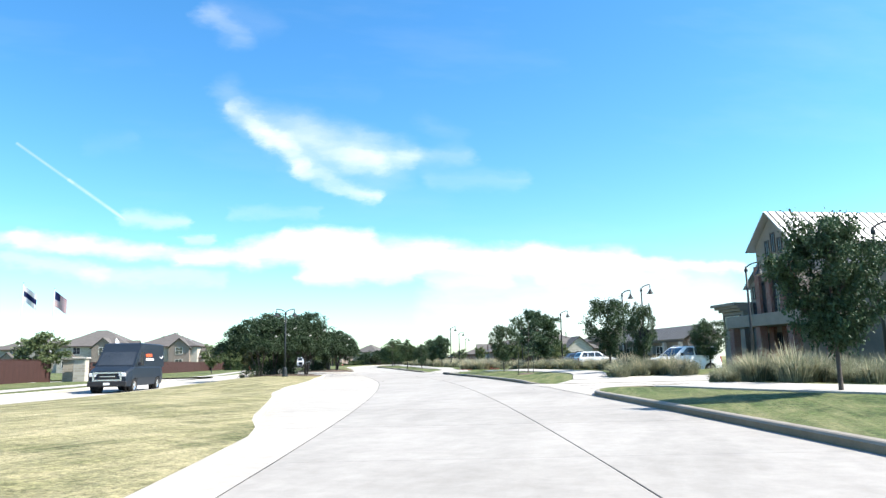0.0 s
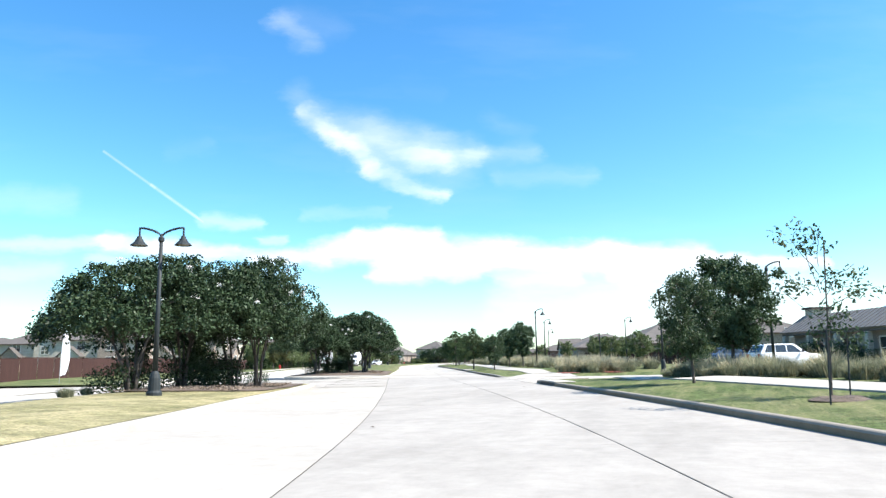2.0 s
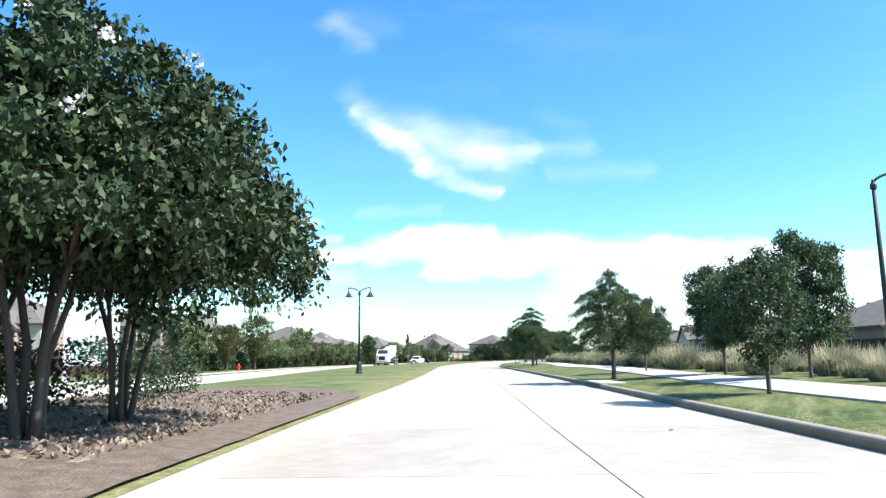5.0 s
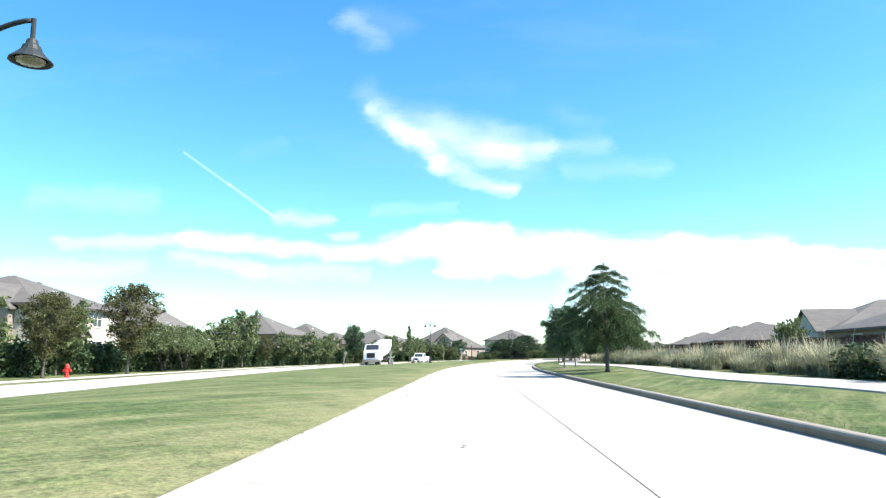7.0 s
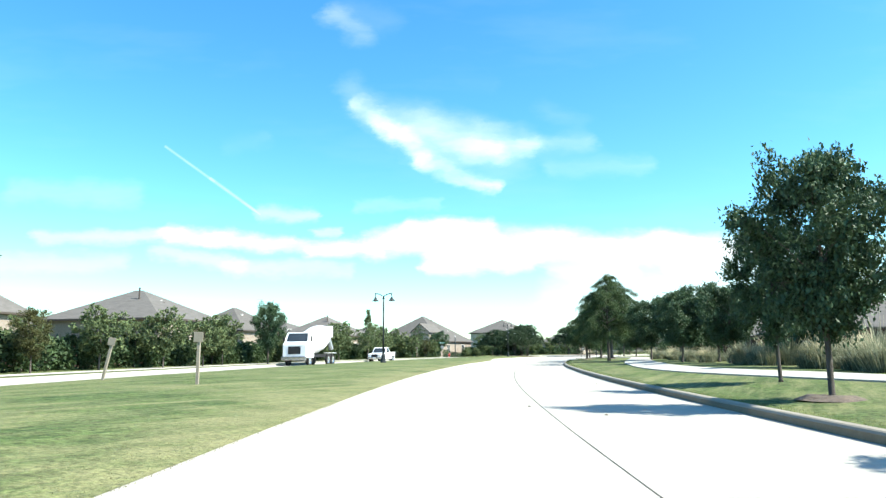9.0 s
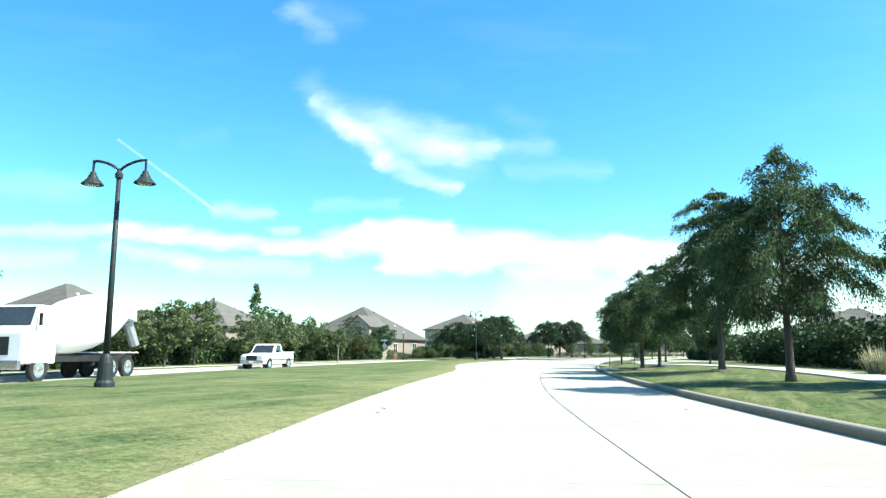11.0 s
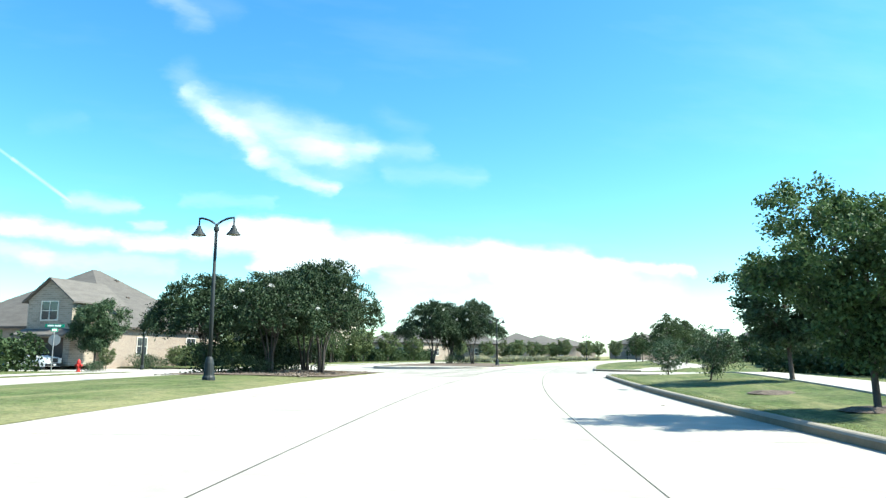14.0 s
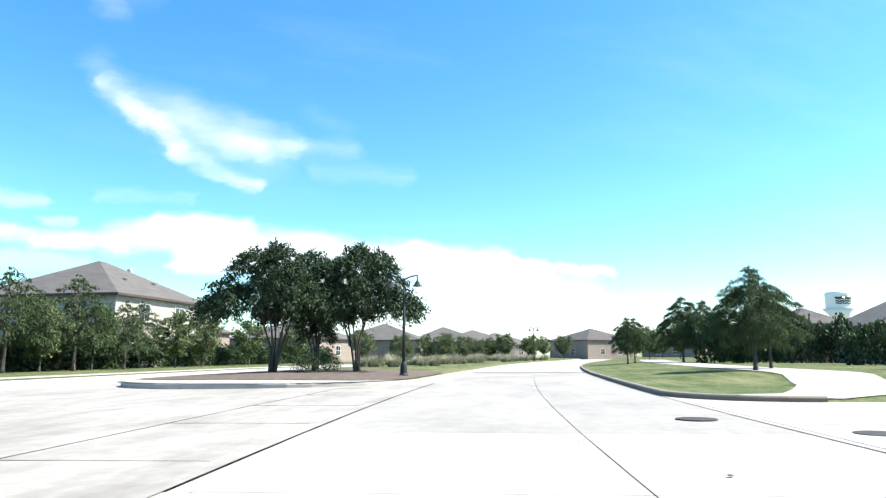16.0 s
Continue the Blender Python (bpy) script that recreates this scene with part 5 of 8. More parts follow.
def shrub(name, label, key, s, o, turn, size=(1, 1, 1), group="", store={}):
    if key not in store:
        spec = {"hedge": (12.6, 1.7, 1.9, 6800, 0.225), "ball": (1.5, 1.5, 1.05, 1100, 0.09), "laurel": (2.6, 2.0, 2.0, 1700, 0.14)}[key]
        store[key] = bush_mesh(key, *spec, 60 + len(store))
        store[key].materials.append(M["leaf_hedge" if key == "hedge" else "leaf_shrub"])
    p = P(s, o, ground_height(s, o) - 0.03)
    e = empty(name, pose(p.x, p.y, p.z, 0, 0, turn), label, name.replace("_", " "), group)
    c = new("foliage", store[key])
    c.parent = e
    if "stem" not in store:
        store["stem"] = part("stem", tubes(([(0, 0, -0.05), (0.03, 0.02, 0.5)], [0.03, 0.015]), sides=5), M["bark"], e)
    else:
        share("stem", store["stem"], pose(0, 0, 0), e)
    share("stem", store["stem"], pose(0.3, 0.05, 0, 0, 12, 40), e)
    e.scale = size
    return e


for s in every(186, 309, 12.3):
    shrub("hedge", "tall clipped dark green hedge along the fence", "hedge", s, -27.2 - 2.6 * max(0, (s - 255) / 50), yaw_at(s) + 90, (1, 1.3, 1.15), "hedge rows")
for s, o in ((314, 13.2), (303, 13.6), (292, 14.2)):
    shrub("hedge", "dense dark green hedge behind the footpath", "hedge", s, o, yaw_at(s) + 90, (0.92, 1.3, 1.1), "hedge rows")
for s in (164,):
    shrub("hedge", "low clipped dark green hedge beside the footpath", "hedge", s, 10.6, yaw_at(s) + 90, (0.8, 1.0, 0.55), "hedge rows")
for s in every(342, 402, 12.3):
    shrub("hedge", "tall clipped dark green hedge along the fence", "hedge", s, -33.5, yaw_at(s) + 90, (1, 1.2, 1.15), "hedge rows")
for s, o in ((252, 15), (264, 15.4), (276, 15.6), (296, 15.4), (308, 15.8), (345, 19), (396, 20), (408, 20)):
    shrub("hedge", "tall dark green screen of shrubs behind the footpath", "hedge", s, o, yaw_at(s) + 90, (1, 1.3, 1.25), "hedge rows")
shrub("hedge", "tall dark green screen of shrubs across the side lawn", "hedge", 365.0, 27.0, yaw_at(364), (1, 1.3, 1.6), "hedge rows")
shrub("hedge", "tall dark green screen of shrubs across the side lawn", "hedge", 364.6, 38.6, yaw_at(364), (1, 1.3, 1.6), "hedge rows")
shrub("hedge", "tall dark green screen of shrubs across the side lawn", "hedge", 378, 19.4, yaw_at(372), (1, 1.4, 2.1), "hedge rows")
for k, (s, o, key, z) in enumerate(((88.5, -12.8, "ball", 1.0), (91.8, -11.2, "laurel", 0.75), (94.6, -11.6, "laurel", 0.8), (97.5, -12.4, "ball", 1.1), (101.0, -10.4, "ball", 0.7), (124.5, -8.6, "laurel", 0.7),
                                    (127.0, -8.0, "laurel", 0.7), (119.4, -9.8, "laurel", 0.55), (120.2, -8.6, "laurel", 0.5), (121.8, -7.6, "laurel", 0.55), (130.2, -8.4, "laurel", 0.6), (121.6, -8.4, "ball", 0.9), (309.5, -13.4, "laurel", 0.85), (312.8, -13.8, "laurel", 0.85), (306.8, -13.6, "ball", 1), (315.2, -13.2, "laurel", 0.85), (308.0, -15.2, "laurel", 0.85), (311.6, -14.2, "laurel", 0.85), (307.2, -12.6, "ball", 0.8), (314.2, -14.4, "laurel", 0.85), (90.2, -12.6, "laurel", 0.65), (93.2, -10.4, "laurel", 0.6), (96.2, -11.0, "laurel", 0.7), (345.5, -10.6, "laurel", 0.5), (348.2, -10.2, "laurel", 0.5))):
    shrub("shrub", "dark green evergreen shrub in the mulch bed", key, s, o, 50 * k, (z, z, z), "shrubs in the beds")
for k, (s, o, z) in enumerate(((322.6, -31.8, 0.75), (324.0, -32.6, 0.7), (331.5, -33.6, 1.2), (333.0, -35.4, 1.3), (329.6, -33.0, 0.8), (334.0, -34.2, 0.8), (336.0, -34.6, 0.9), (313, -32.5, 0.9), (315, -33, 0.8), (338, -35, 0.8))):
    shrub("shrub", "clipped green shrub in the front garden", "ball", s, o, 50 * k, (z, z, z), "shrubs in the garden")


# ---------------------------------------------------------------- ornamental grasses
def grass_clump(seed, height, blades, plumes):
    rng = np.random.default_rng(seed)
    verts, faces, slots = [], [], []
    rings, n = ((1.0, 0.0), (1.08, 0.22), (0.98, 0.42), (0.7, 0.58), (0.3, 0.66)), 14
    for r, z in rings:
        for k in range(n):
            w = 1 + 0.12 * math.sin(3 * k + 9 * z + seed) + rng.normal() * 0.06
            verts.append(np.array([0.33 * height * r * w * math.cos(2 * math.pi * k / n), 0.33 * height * r * w * math.sin(2 * math.pi * k / n), 0.72 * height * z * (0.94 + 0.1 * rng.uniform())]))
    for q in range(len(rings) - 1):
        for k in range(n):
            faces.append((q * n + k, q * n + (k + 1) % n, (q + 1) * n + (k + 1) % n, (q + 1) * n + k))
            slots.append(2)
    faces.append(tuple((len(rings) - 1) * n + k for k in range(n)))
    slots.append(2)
    for k in range(blades + plumes):
        ang, lean = rng.uniform(0, 2 * math.pi), rng.uniform(0.05, 1.0) ** 0.6
        h = height * rng.uniform(0.7, 1.05) * (1.0 if k < blades else 1.1)
        if k >= blades:
            lean *= 0.55
        d, w = np.array([math.cos(ang), math.sin(ang), 0]), np.array([-math.sin(ang), math.cos(ang), 0])
        foot = d * rng.uniform(0, 0.38) * height + w * rng.uniform(-0.1, 0.1)
        wide = 0.0044 if k < blades else 0.005
        ring = []
        for u, f in ((0, 1.0), (0.55, 1.0), (1.0, 0.12)):
            out = lean * h * 0.62 * u ** 1.5
            z = h * (u - 0.58 * lean * u ** 2.2)
            ff = f if k < blades else (0.25, 1.5, 0.4)[len(ring)]
            c = foot + d * out + np.array([0, 0, z])
            ring.append((c - w * wide * ff, c + w * wide * ff))
        base = len(verts)
        for a, b in ring:
            verts += [a, b]
        for q in range(2):
            faces.append((base + 2 * q, base + 2 * q + 1, base + 2 * q + 3, base + 2 * q + 2))
            slots.append(1 if (k >= blades and q > 0) or (k < blades and k % 13 == 0) else 0)
    return verts, faces, slots


CLUMPS = []
for k, (h, n, q) in enumerate(((1.0, 640, 14), (0.9, 620, 5), (1.05, 560, 110), (0.75, 560, 2))):
    v, f, sl = grass_clump(70 + k, h, n, q)
    me = bpy.data.meshes.new("tussock")
    me.from_pydata([tuple(x) for x in v], [], f)
    me.materials.append(M["ornamental"])
    me.materials.append(M["plume"])
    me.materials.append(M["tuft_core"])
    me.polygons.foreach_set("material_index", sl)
    CLUMPS.append(me)
rng = random.Random(8)
beds = []
for s0, s1, o0, o1, n in ((36, 59, 9.3, 12.8, 60), (51, 59.2, 8.0, 10.6, 34), (68.6, 72, 8.6, 13.0, 34), (72, 99, 10.0, 13.2, 62), (68.4, 69.6, 8.2, 12.0, 10), (92, 99.5, 9.6, 13.0, 26), (113, 118, 9.0, 13.5, 16),  (112.9, 115.2, 8.2, 13.5, 20), (115, 140, 12.5, 16.5, 44), (115, 122, 9.4, 12.5, 16), (116, 148, 8.8, 13.5, 78), (148, 182, 9.6, 14.5, 84), (182, 220, 10.4, 14.5, 70), (220, 246, 10.5, 13.5, 24), (362, 400, -8, -14, 40), (398, 440, -6.5, -14, 44)):
    for _ in range(n):
        beds.append((rng.uniform(s0, s1), rng.uniform(o0, o1)))
for s, o in beds:
    lab = "tall grey-green ornamental grass clump with straw plumes"
    p = P(s, o, ground_height(s, o) - 0.03)
    e = tagged(new("ornamental_grass", CLUMPS[2] if 112 < s < 150 and rng.random() < 0.5 else rng.choice(CLUMPS)), lab, "ornamental grass", "ornamental grasses beside the footpath")
    e.matrix_basis = pose(p.x, p.y, p.z, rng.uniform(-5, 5), rng.uniform(-5, 5), rng.uniform(0, 360))
    z = rng.uniform(0.7, 1.2) * (1.35 if 146 < s < 222 else 1.0)
    e.scale = (z * 1.25, z * 1.25, z * 1.06)
for s, o in ((119, -9.2), (120.2, -8.0), (118.7, -7.4), (101.8, -12.2), (88, -13.4), (86, -13.2), (84.5, -12.4)):
    p = P(s, o, ground_height(s, o))
    e = tagged(new("ornamental_grass", CLUMPS[3]), "low spiky green grass tuft in the mulch bed", "ornamental grass", "grass tufts in the beds")
    e.matrix_basis = pose(p.x, p.y, p.z, 0, 0, rng.uniform(0, 360))
    e.scale = (0.55, 0.55, 0.5)

# ---------------------------------------------------------------- street lamps
def bell(bm, x, y, z):
    """A bell-shaped shade hanging with its rim at height z."""
    prof = [(0.035, 0.30), (0.06, 0.28), (0.075, 0.22), (0.10, 0.20), (0.12, 0.14), (0.19, 0.06), (0.235, 0.02), (0.245, 0.0), (0.225, 0.0), (0.17, 0.05)]
    n = 14
    rings = [[bm.verts.new((x + r * math.cos(2 * math.pi * k / n), y + r * math.sin(2 * math.pi * k / n), z + h)) for k in range(n)] for r, h in prof]
    for a, b in zip(rings, rings[1:]):
        for k in range(n):
            bm.faces.new((a[k], a[(k + 1) % n], b[(k + 1) % n], b[k]))
    bm.faces.new(rings[0])


def lamp_glass(x, y, z):
    bm = bmesh.new()
    bmesh.ops.create_uvsphere(bm, u_segments=10, v_segments=6, radius=0.17, matrix=Matrix.Translation((x, y, z + 0.035)) @ Matrix.Diagonal((1, 1, 0.3, 1)))
    return bm


def street_lamp(s, o, height, double, turn=0.0, store={}):
    """An iron lamp post with one bell lamp on a bowed arm, or two."""
    p = P(s, o, ground_height(s, o))
    m = pose(p.x, p.y, p.z, 0, 0, yaw_at(s) + turn)
    key = "double" if double else "single"
    if key in store:
        e = copy_thing(store[key], m)
        e.scale = (1, 1, height / 5.0)
        return e
    h = 5.0
    label = "dark iron street lamp with two bell lamps on bowed arms" if double else "dark iron street lamp with one bell lamp on a bowed arm"
    e = empty("street_lamp", m, label, "street lamp", "street lamps along the boulevard")
    part("base", lathe([(0.21, -0.05), (0.21, 0.08), (0.17, 0.14), (0.15, 0.5), (0.12, 0.62), (0.075, 0.7)], 14), M["iron"], e, smooth=False)
    part("post", tubes(([(0, 0, 0.6), (0, 0, 2.4), (0, 0, h - 0.35)], [0.075, 0.062, 0.048]), sides=12), M["iron"], e, smooth=True)
    part("collar", lathe([(0.05, h - 0.45), (0.085, h - 0.42), (0.085, h - 0.33), (0.05, h - 0.28), (0.03, h - 0.2)], 12), M["iron"], e)
    for side in ((-1, 1) if double else (1,)):
        arc = [(0, 0, h - 0.5)]
        reach = 0.62 if double else 0.7
        for k in range(9):
            a = math.pi * k / 8 * 0.97
            u = 0.5 - 0.5 * math.cos(a)
            arc.append((side * reach * u, 0, h - 0.32 + 0.3 * math.sin(a * 0.62) - (0.02 if k == 8 else 0)))
        arm = part("arm", tubes((arc, [0.04] + [0.032] * 9), sides=8), M["iron"], e, smooth=True)
        b = bmesh.new()
        tube(b, [(side * reach, 0, h + 0.0), (side * reach, 0, h - 0.28)], [0.028, 0.028], 8)
        bell(b, side * reach, 0, h - 0.56)
        shade = part("shade", b, M["iron"], e, "dark bell-shaped shade")
        part("lens", lamp_glass(side * reach, 0, h - 0.58), M["lens"], shade, "pale glass lens")
    e.scale = (1, 1, height / 5.0)
    store[key] = e
    return e


for s, o, h in ((84.6, -10.1, 4.75), (153.7, -7.4, 4.9), (235.5, -9.9, 5.1), (299.6, -11.1, 5.5), (345.2, -5.9, 4.6), (424, -6.2, 5.2), (500, -6.2, 5.2)):
    street_lamp(s, o, h, True)
for s, o, h in ((57.6, 14.6, 5.8), (67.3, 14.8, 5.8), (85.3, 15.5, 6.0), (82.3, 15.7, 6.1), (96.8, 14.4, 5.5), (112.4, 15.0, 5.9), (181, 21.0, 5.6), (132.4, 9.85, 5.6), (148.8, 13.8, 5.5), (148.2, 23.5, 5.6)):
    street_lamp(s, o, h, False)


# ---------------------------------------------------------------- signs, posts and other street furniture
def at_road(s, o, z=None, turn=0.0):
    p = P(s, o, ground_height(s, o) if z is None else z)
    return pose(p.x, p.y, p.z, 0, 0, yaw_at(s) + turn)


def street_sign(s, o, height, turn, stop=False):
    e = empty("street_sign", at_road(s, o, None, turn), "green street name blades on a galvanised post" + (" above a stop sign" if stop else ""), "street sign", "street signs")
    part("post", tubes(([(0, 0, -0.1), (0, 0, height)], 0.032), sides=8), M["galvanised"], e)
    for k, (dz, a) in enumerate(((0.0, 0), (-0.26, 90))):
        b = boxes((-0.55, 0.55, -0.012, 0.012, -0.1, 0.1))
        blade = part("name_blade", b, M["green_sign"], e, "green name blade with white letters blurred to bars")
        blade.matrix_basis = pose(0, 0, height + 0.12 + dz, 0, 0, a)
        for side in (-1, 1):
            bar = part("lettering", boxes((-0.4, -0.05, -0.003, 0.003, -0.045, 0.045), (0.0, 0.36, -0.003, 0.003, -0.045, 0.045)), M["white"], blade, "white bar of lettering")
            bar.matrix_basis = pose(0, side * 0.0155, 0)
    if stop:
        oct_ = [(0.36 * math.cos(math.pi / 8 + k * math.pi / 4), 0.36 * math.sin(math.pi / 8 + k * math.pi / 4)) for k in range(8)]
        p = part("stop_plate", prism([(y, z + height - 0.75) for y, z in oct_], -0.004, 0.004), M["galvanised"], e, "grey back of an eight-sided stop sign")
        p.matrix_basis = pose(0.05, 0, 0, 0, 0, 90)
    return e


street_sign(331.2, 12.4, 2.9, 10)
street_sign(316.0, -29.6, 2.65, 20, stop=True)


def stop_sign(s, o, height, turn):
    e = empty("stop_sign", at_road(s, o, None, turn), "stop sign on a steel post, seen from its dark back", "stop sign", "stop signs")
    part("post", tubes(([(0, 0, -0.1), (0, 0, height)], 0.035), sides=8), M["iron"], e)
    oct_ = [(0.34 * math.cos(math.pi / 8 + k * math.pi / 4), height - 0.38 + 0.34 * math.sin(math.pi / 8 + k * math.pi / 4)) for k in range(8)]
    plate = part("plate", prism(oct_, -0.006, 0.006), M["black_plastic"], e, "dark back of the eight-sided plate")
    plate.matrix_basis = pose(0.04, 0, 0)
    face = part("face", prism([(y * 0.96, (z - height + 0.38) * 0.96 + height - 0.38) for y, z in oct_], -0.002, 0.002), M["red"], plate, "red face")
    face.matrix_basis = pose(0.01, 0, 0)
    return e


stop_sign(118.0, 12.2, 2.75, 158)
stop_sign(70.4, 10.4, 2.5, 40)


def iron_pole(s, o, height, label):
    e = empty("iron_pole", at_road(s, o), label, "pole", "iron poles")
    part("pole", tubes(([(0, 0, -0.1), (0, 0, height - 0.25)], [0.11, 0.09]), sides=10), M["iron"], e, smooth=True)
    part("collar", lathe([(0.15, -0.05), (0.15, 0.18), (0.115, 0.3), (0.1, 0.3)], 12), M["iron"], e)
    part("finial", lathe([(0.08, height - 0.26), (0.08, height - 0.2), (0.03, height - 0.12), (0.008, height)], 10), M["white"], e, "pale finial")


iron_pole(329.0, -32.5, 4.6, "black iron pole with a pale finial in a front lawn")
iron_pole(320.9, 12.9, 4.4, "black iron pole with a pale finial by the hedge")


def marker_sign(s, o, tilt, height):
    e = empty("marker_sign", at_road(s, o), "small pale square board on a timber post in the lawn" + (", leaning" if tilt else ""), "sign", "lawn marker signs")
    post = part("post", boxes((-0.035, 0.035, -0.035, 0.035, -0.1, height)), M["wood_post"], e)
    board = part("board", boxes((-0.12, 0.12, -0.055, -0.04, height - 0.22, height + 0.03)), M["wood_post"], e, "weathered square board", bevel=0.006)
    for ob in (post, board):
        ob.matrix_basis = pose(0, 0, 0, 0, tilt, 0)
    return e


marker_sign(201.6, -8.2, 0, 1.25)
marker_sign(205.8, -13.0, 12, 1.3)
marker_sign(284.0, -21.0, 0, 1.9)


def hydrant(s, o):
    e = empty("fire_hydrant", at_road(s, o), "red cast-iron fire hydrant on the grass", "fire hydrant", "fire hydrants")
    part("barrel", lathe([(0.15, -0.05), (0.15, 0.04), (0.11, 0.06), (0.105, 0.48), (0.14, 0.5), (0.14, 0.55), (0.12, 0.57), (0.11, 0.66), (0.05, 0.74), (0.03, 0.78)], 14), M["red"], e, smooth=False)
    for a, r in ((0, 0.055), (180, 0.055), (270, 0.075)):
        n = part("nozzle", lathe([(r, 0.08), (r, 0.19), (r * 1.25, 0.19), (r * 1.25, 0.23)], 10), M["red"], e)
        n.matrix_basis = pose(0, 0, 0.4) @ pose(0, 0, 0, 90, 0, 0) if a == 270 else pose(0, 0, 0.4, 0, 90, a)
    return e


hydrant(92.0, -23.4)
hydrant(316.8, -28.4)
hydrant(184.0, -23.6)


def feather_flag(s, o, height, turn):
    e = empty("feather_flag", at_road(s, o, None, turn), "tall white cloth feather flag on a bent pole", "flag", "feather flags")
    pts = [(0, 0, -0.1), (0.01, 0, height * 0.5), (0.06, 0, height * 0.85), (0.16, 0, height)]
    part("pole", tubes((pts, [0.02, 0.018, 0.012, 0.006]), sides=6), M["galvanised"], e)
    b = bmesh.new()
    rows = []
    for k in range(13):
        u = k / 12
        z = height * (0.12 + 0.87 * u)
        x = 0.01 + 0.15 * u ** 3
        w = 0.62 * math.sin(math.pi * (0.16 + 0.78 * u)) ** 0.6 * (1 if u < 0.95 else 0.5)
        rows.append([b.verts.new((x + w * v, 0.05 * math.sin(5 * u + 3 * v), z + 0.12 * v * (1 - u))) for v in (0, 0.33, 0.66, 1)])
    for r, q in zip(rows, rows[1:]):
        for k in range(3):
            b.faces.new((r[k], r[k + 1], q[k + 1], q[k]))
    ex = bmesh.ops.solidify(b, geom=b.faces[:], thickness=0.006)
    part("cloth", b, M["cloth_white"], e, "white cloth blade", smooth=True)


feather_flag(112.6, -25.4, 3.5, 60)
feather_flag(106.5, -27.6, 4.0, 30)


def flag_pole(s, o, height, stripes):
    e = empty("flagpole", at_road(s, o), "white flagpole flying a " + ("striped flag with a navy corner" if stripes else "white flag with a blue band"), "flagpole", "flagpoles at the entrance")
    part("pole", tubes(([(0, 0, -0.1), (0, 0, height)], [0.05, 0.03]), sides=8), M["white"], e)
    part("ball", lathe([(0.02, height), (0.06, height + 0.05), (0.02, height + 0.1)], 8), M["chrome"], e)
    n = 13 if stripes else 3
    for k in range(n):
        b = bmesh.new()
        z0, z1 = height - 0.15 - 1.25 * k / n, height - 0.15 - 1.25 * (k + 1) / n
        cols = [[b.verts.new((1.0 * u + 0.05, 0.09 * math.sin(6 * u), z - 0.75 * u)) for z in (z0, z1)] for u in np.linspace(0, 1, 7)]
        for c, d in zip(cols, cols[1:]):
            b.faces.new((c[0], d[0], d[1], c[1]))
        bmesh.ops.solidify(b, geom=b.faces[:], thickness=0.006)
        part("stripe", b, (M["red"] if k % 2 == 0 else M["cloth_white"]) if stripes else (M["blue_cloth"] if k == 1 else M["cloth_white"]), e)
    if stripes:
        b = bmesh.new()
        cols = [[b.verts.new((0.42 * u + 0.05, 0.09 * math.sin(6 * 0.42 * u) - 0.012, z - 0.75 * 0.42 * u)) for z in (height - 0.14, height - 0.82)] for u in np.linspace(0, 1, 4)]
        for c, d in zip(cols, cols[1:]):
            b.faces.new((c[0], d[0], d[1], c[1]))
        bmesh.ops.solidify(b, geom=b.faces[:], thickness=0.02)
        part("canton", b, M["blue_cloth"], e, "navy corner field")


flag_pole(98.6, -30.4, 7.9, True)
flag_pole(94.6, -31.4, 7.9, False)


def pier(s, o, height):
    e = empty("entrance_pier", at_road(s, o), "limestone entrance pier with a pale cap", "pier", "entrance piers")
    part("shaft", boxes((-0.45, 0.45, -0.45, 0.45, -0.1, height)), M["stone"], e, bevel=0.02)
    part("cap", boxes((-0.56, 0.56, -0.56, 0.56, height + 0.002, height + 0.16)), M["pavement"], e, "pale cast cap", bevel=0.03)


pier(93.6, -26.4, 1.75)
pier(95.0, -27.6, 1.75)
pier(109.5, -29.2, 1.5)


def home_sign():
    e = empty("notice_board", at_road(129.4, -10.0, None, 8), "white notice board with green letters on two posts among the trees", "notice board")
    for x in (-0.55, 0.55):
        part("post", boxes((x - 0.04, x + 0.04, -0.04, 0.04, -0.1, 1.75)), M["white"], e)
    panel = part("panel", boxes((-0.6, 0.6, -0.07, -0.042, 0.75, 1.9)), M["white"], e, "white panel", bevel=0.008)
    for word, z in (("MODEL", 1.12), ("HOME", 0.92)):
        c = bpy.data.curves.new("lettering", "FONT")
        c.body, c.size, c.extrude, c.align_x = word, 0.25, 0.003, "CENTER"
        c.materials.append(M["green_sign"])
        w = new("lettering", c)
        w.parent = panel
        w.matrix_basis = pose(0, -0.074, z, 90, 0, 0)
        tagged(w, "green capital letters")
    part("arrow", boxes((0.38, 0.42, -0.076, -0.072, 0.9, 1.15), (0.34, 0.46, -0.076, -0.072, 0.86, 0.9)), M["green_sign"], panel, "small green arrow")


home_sign()

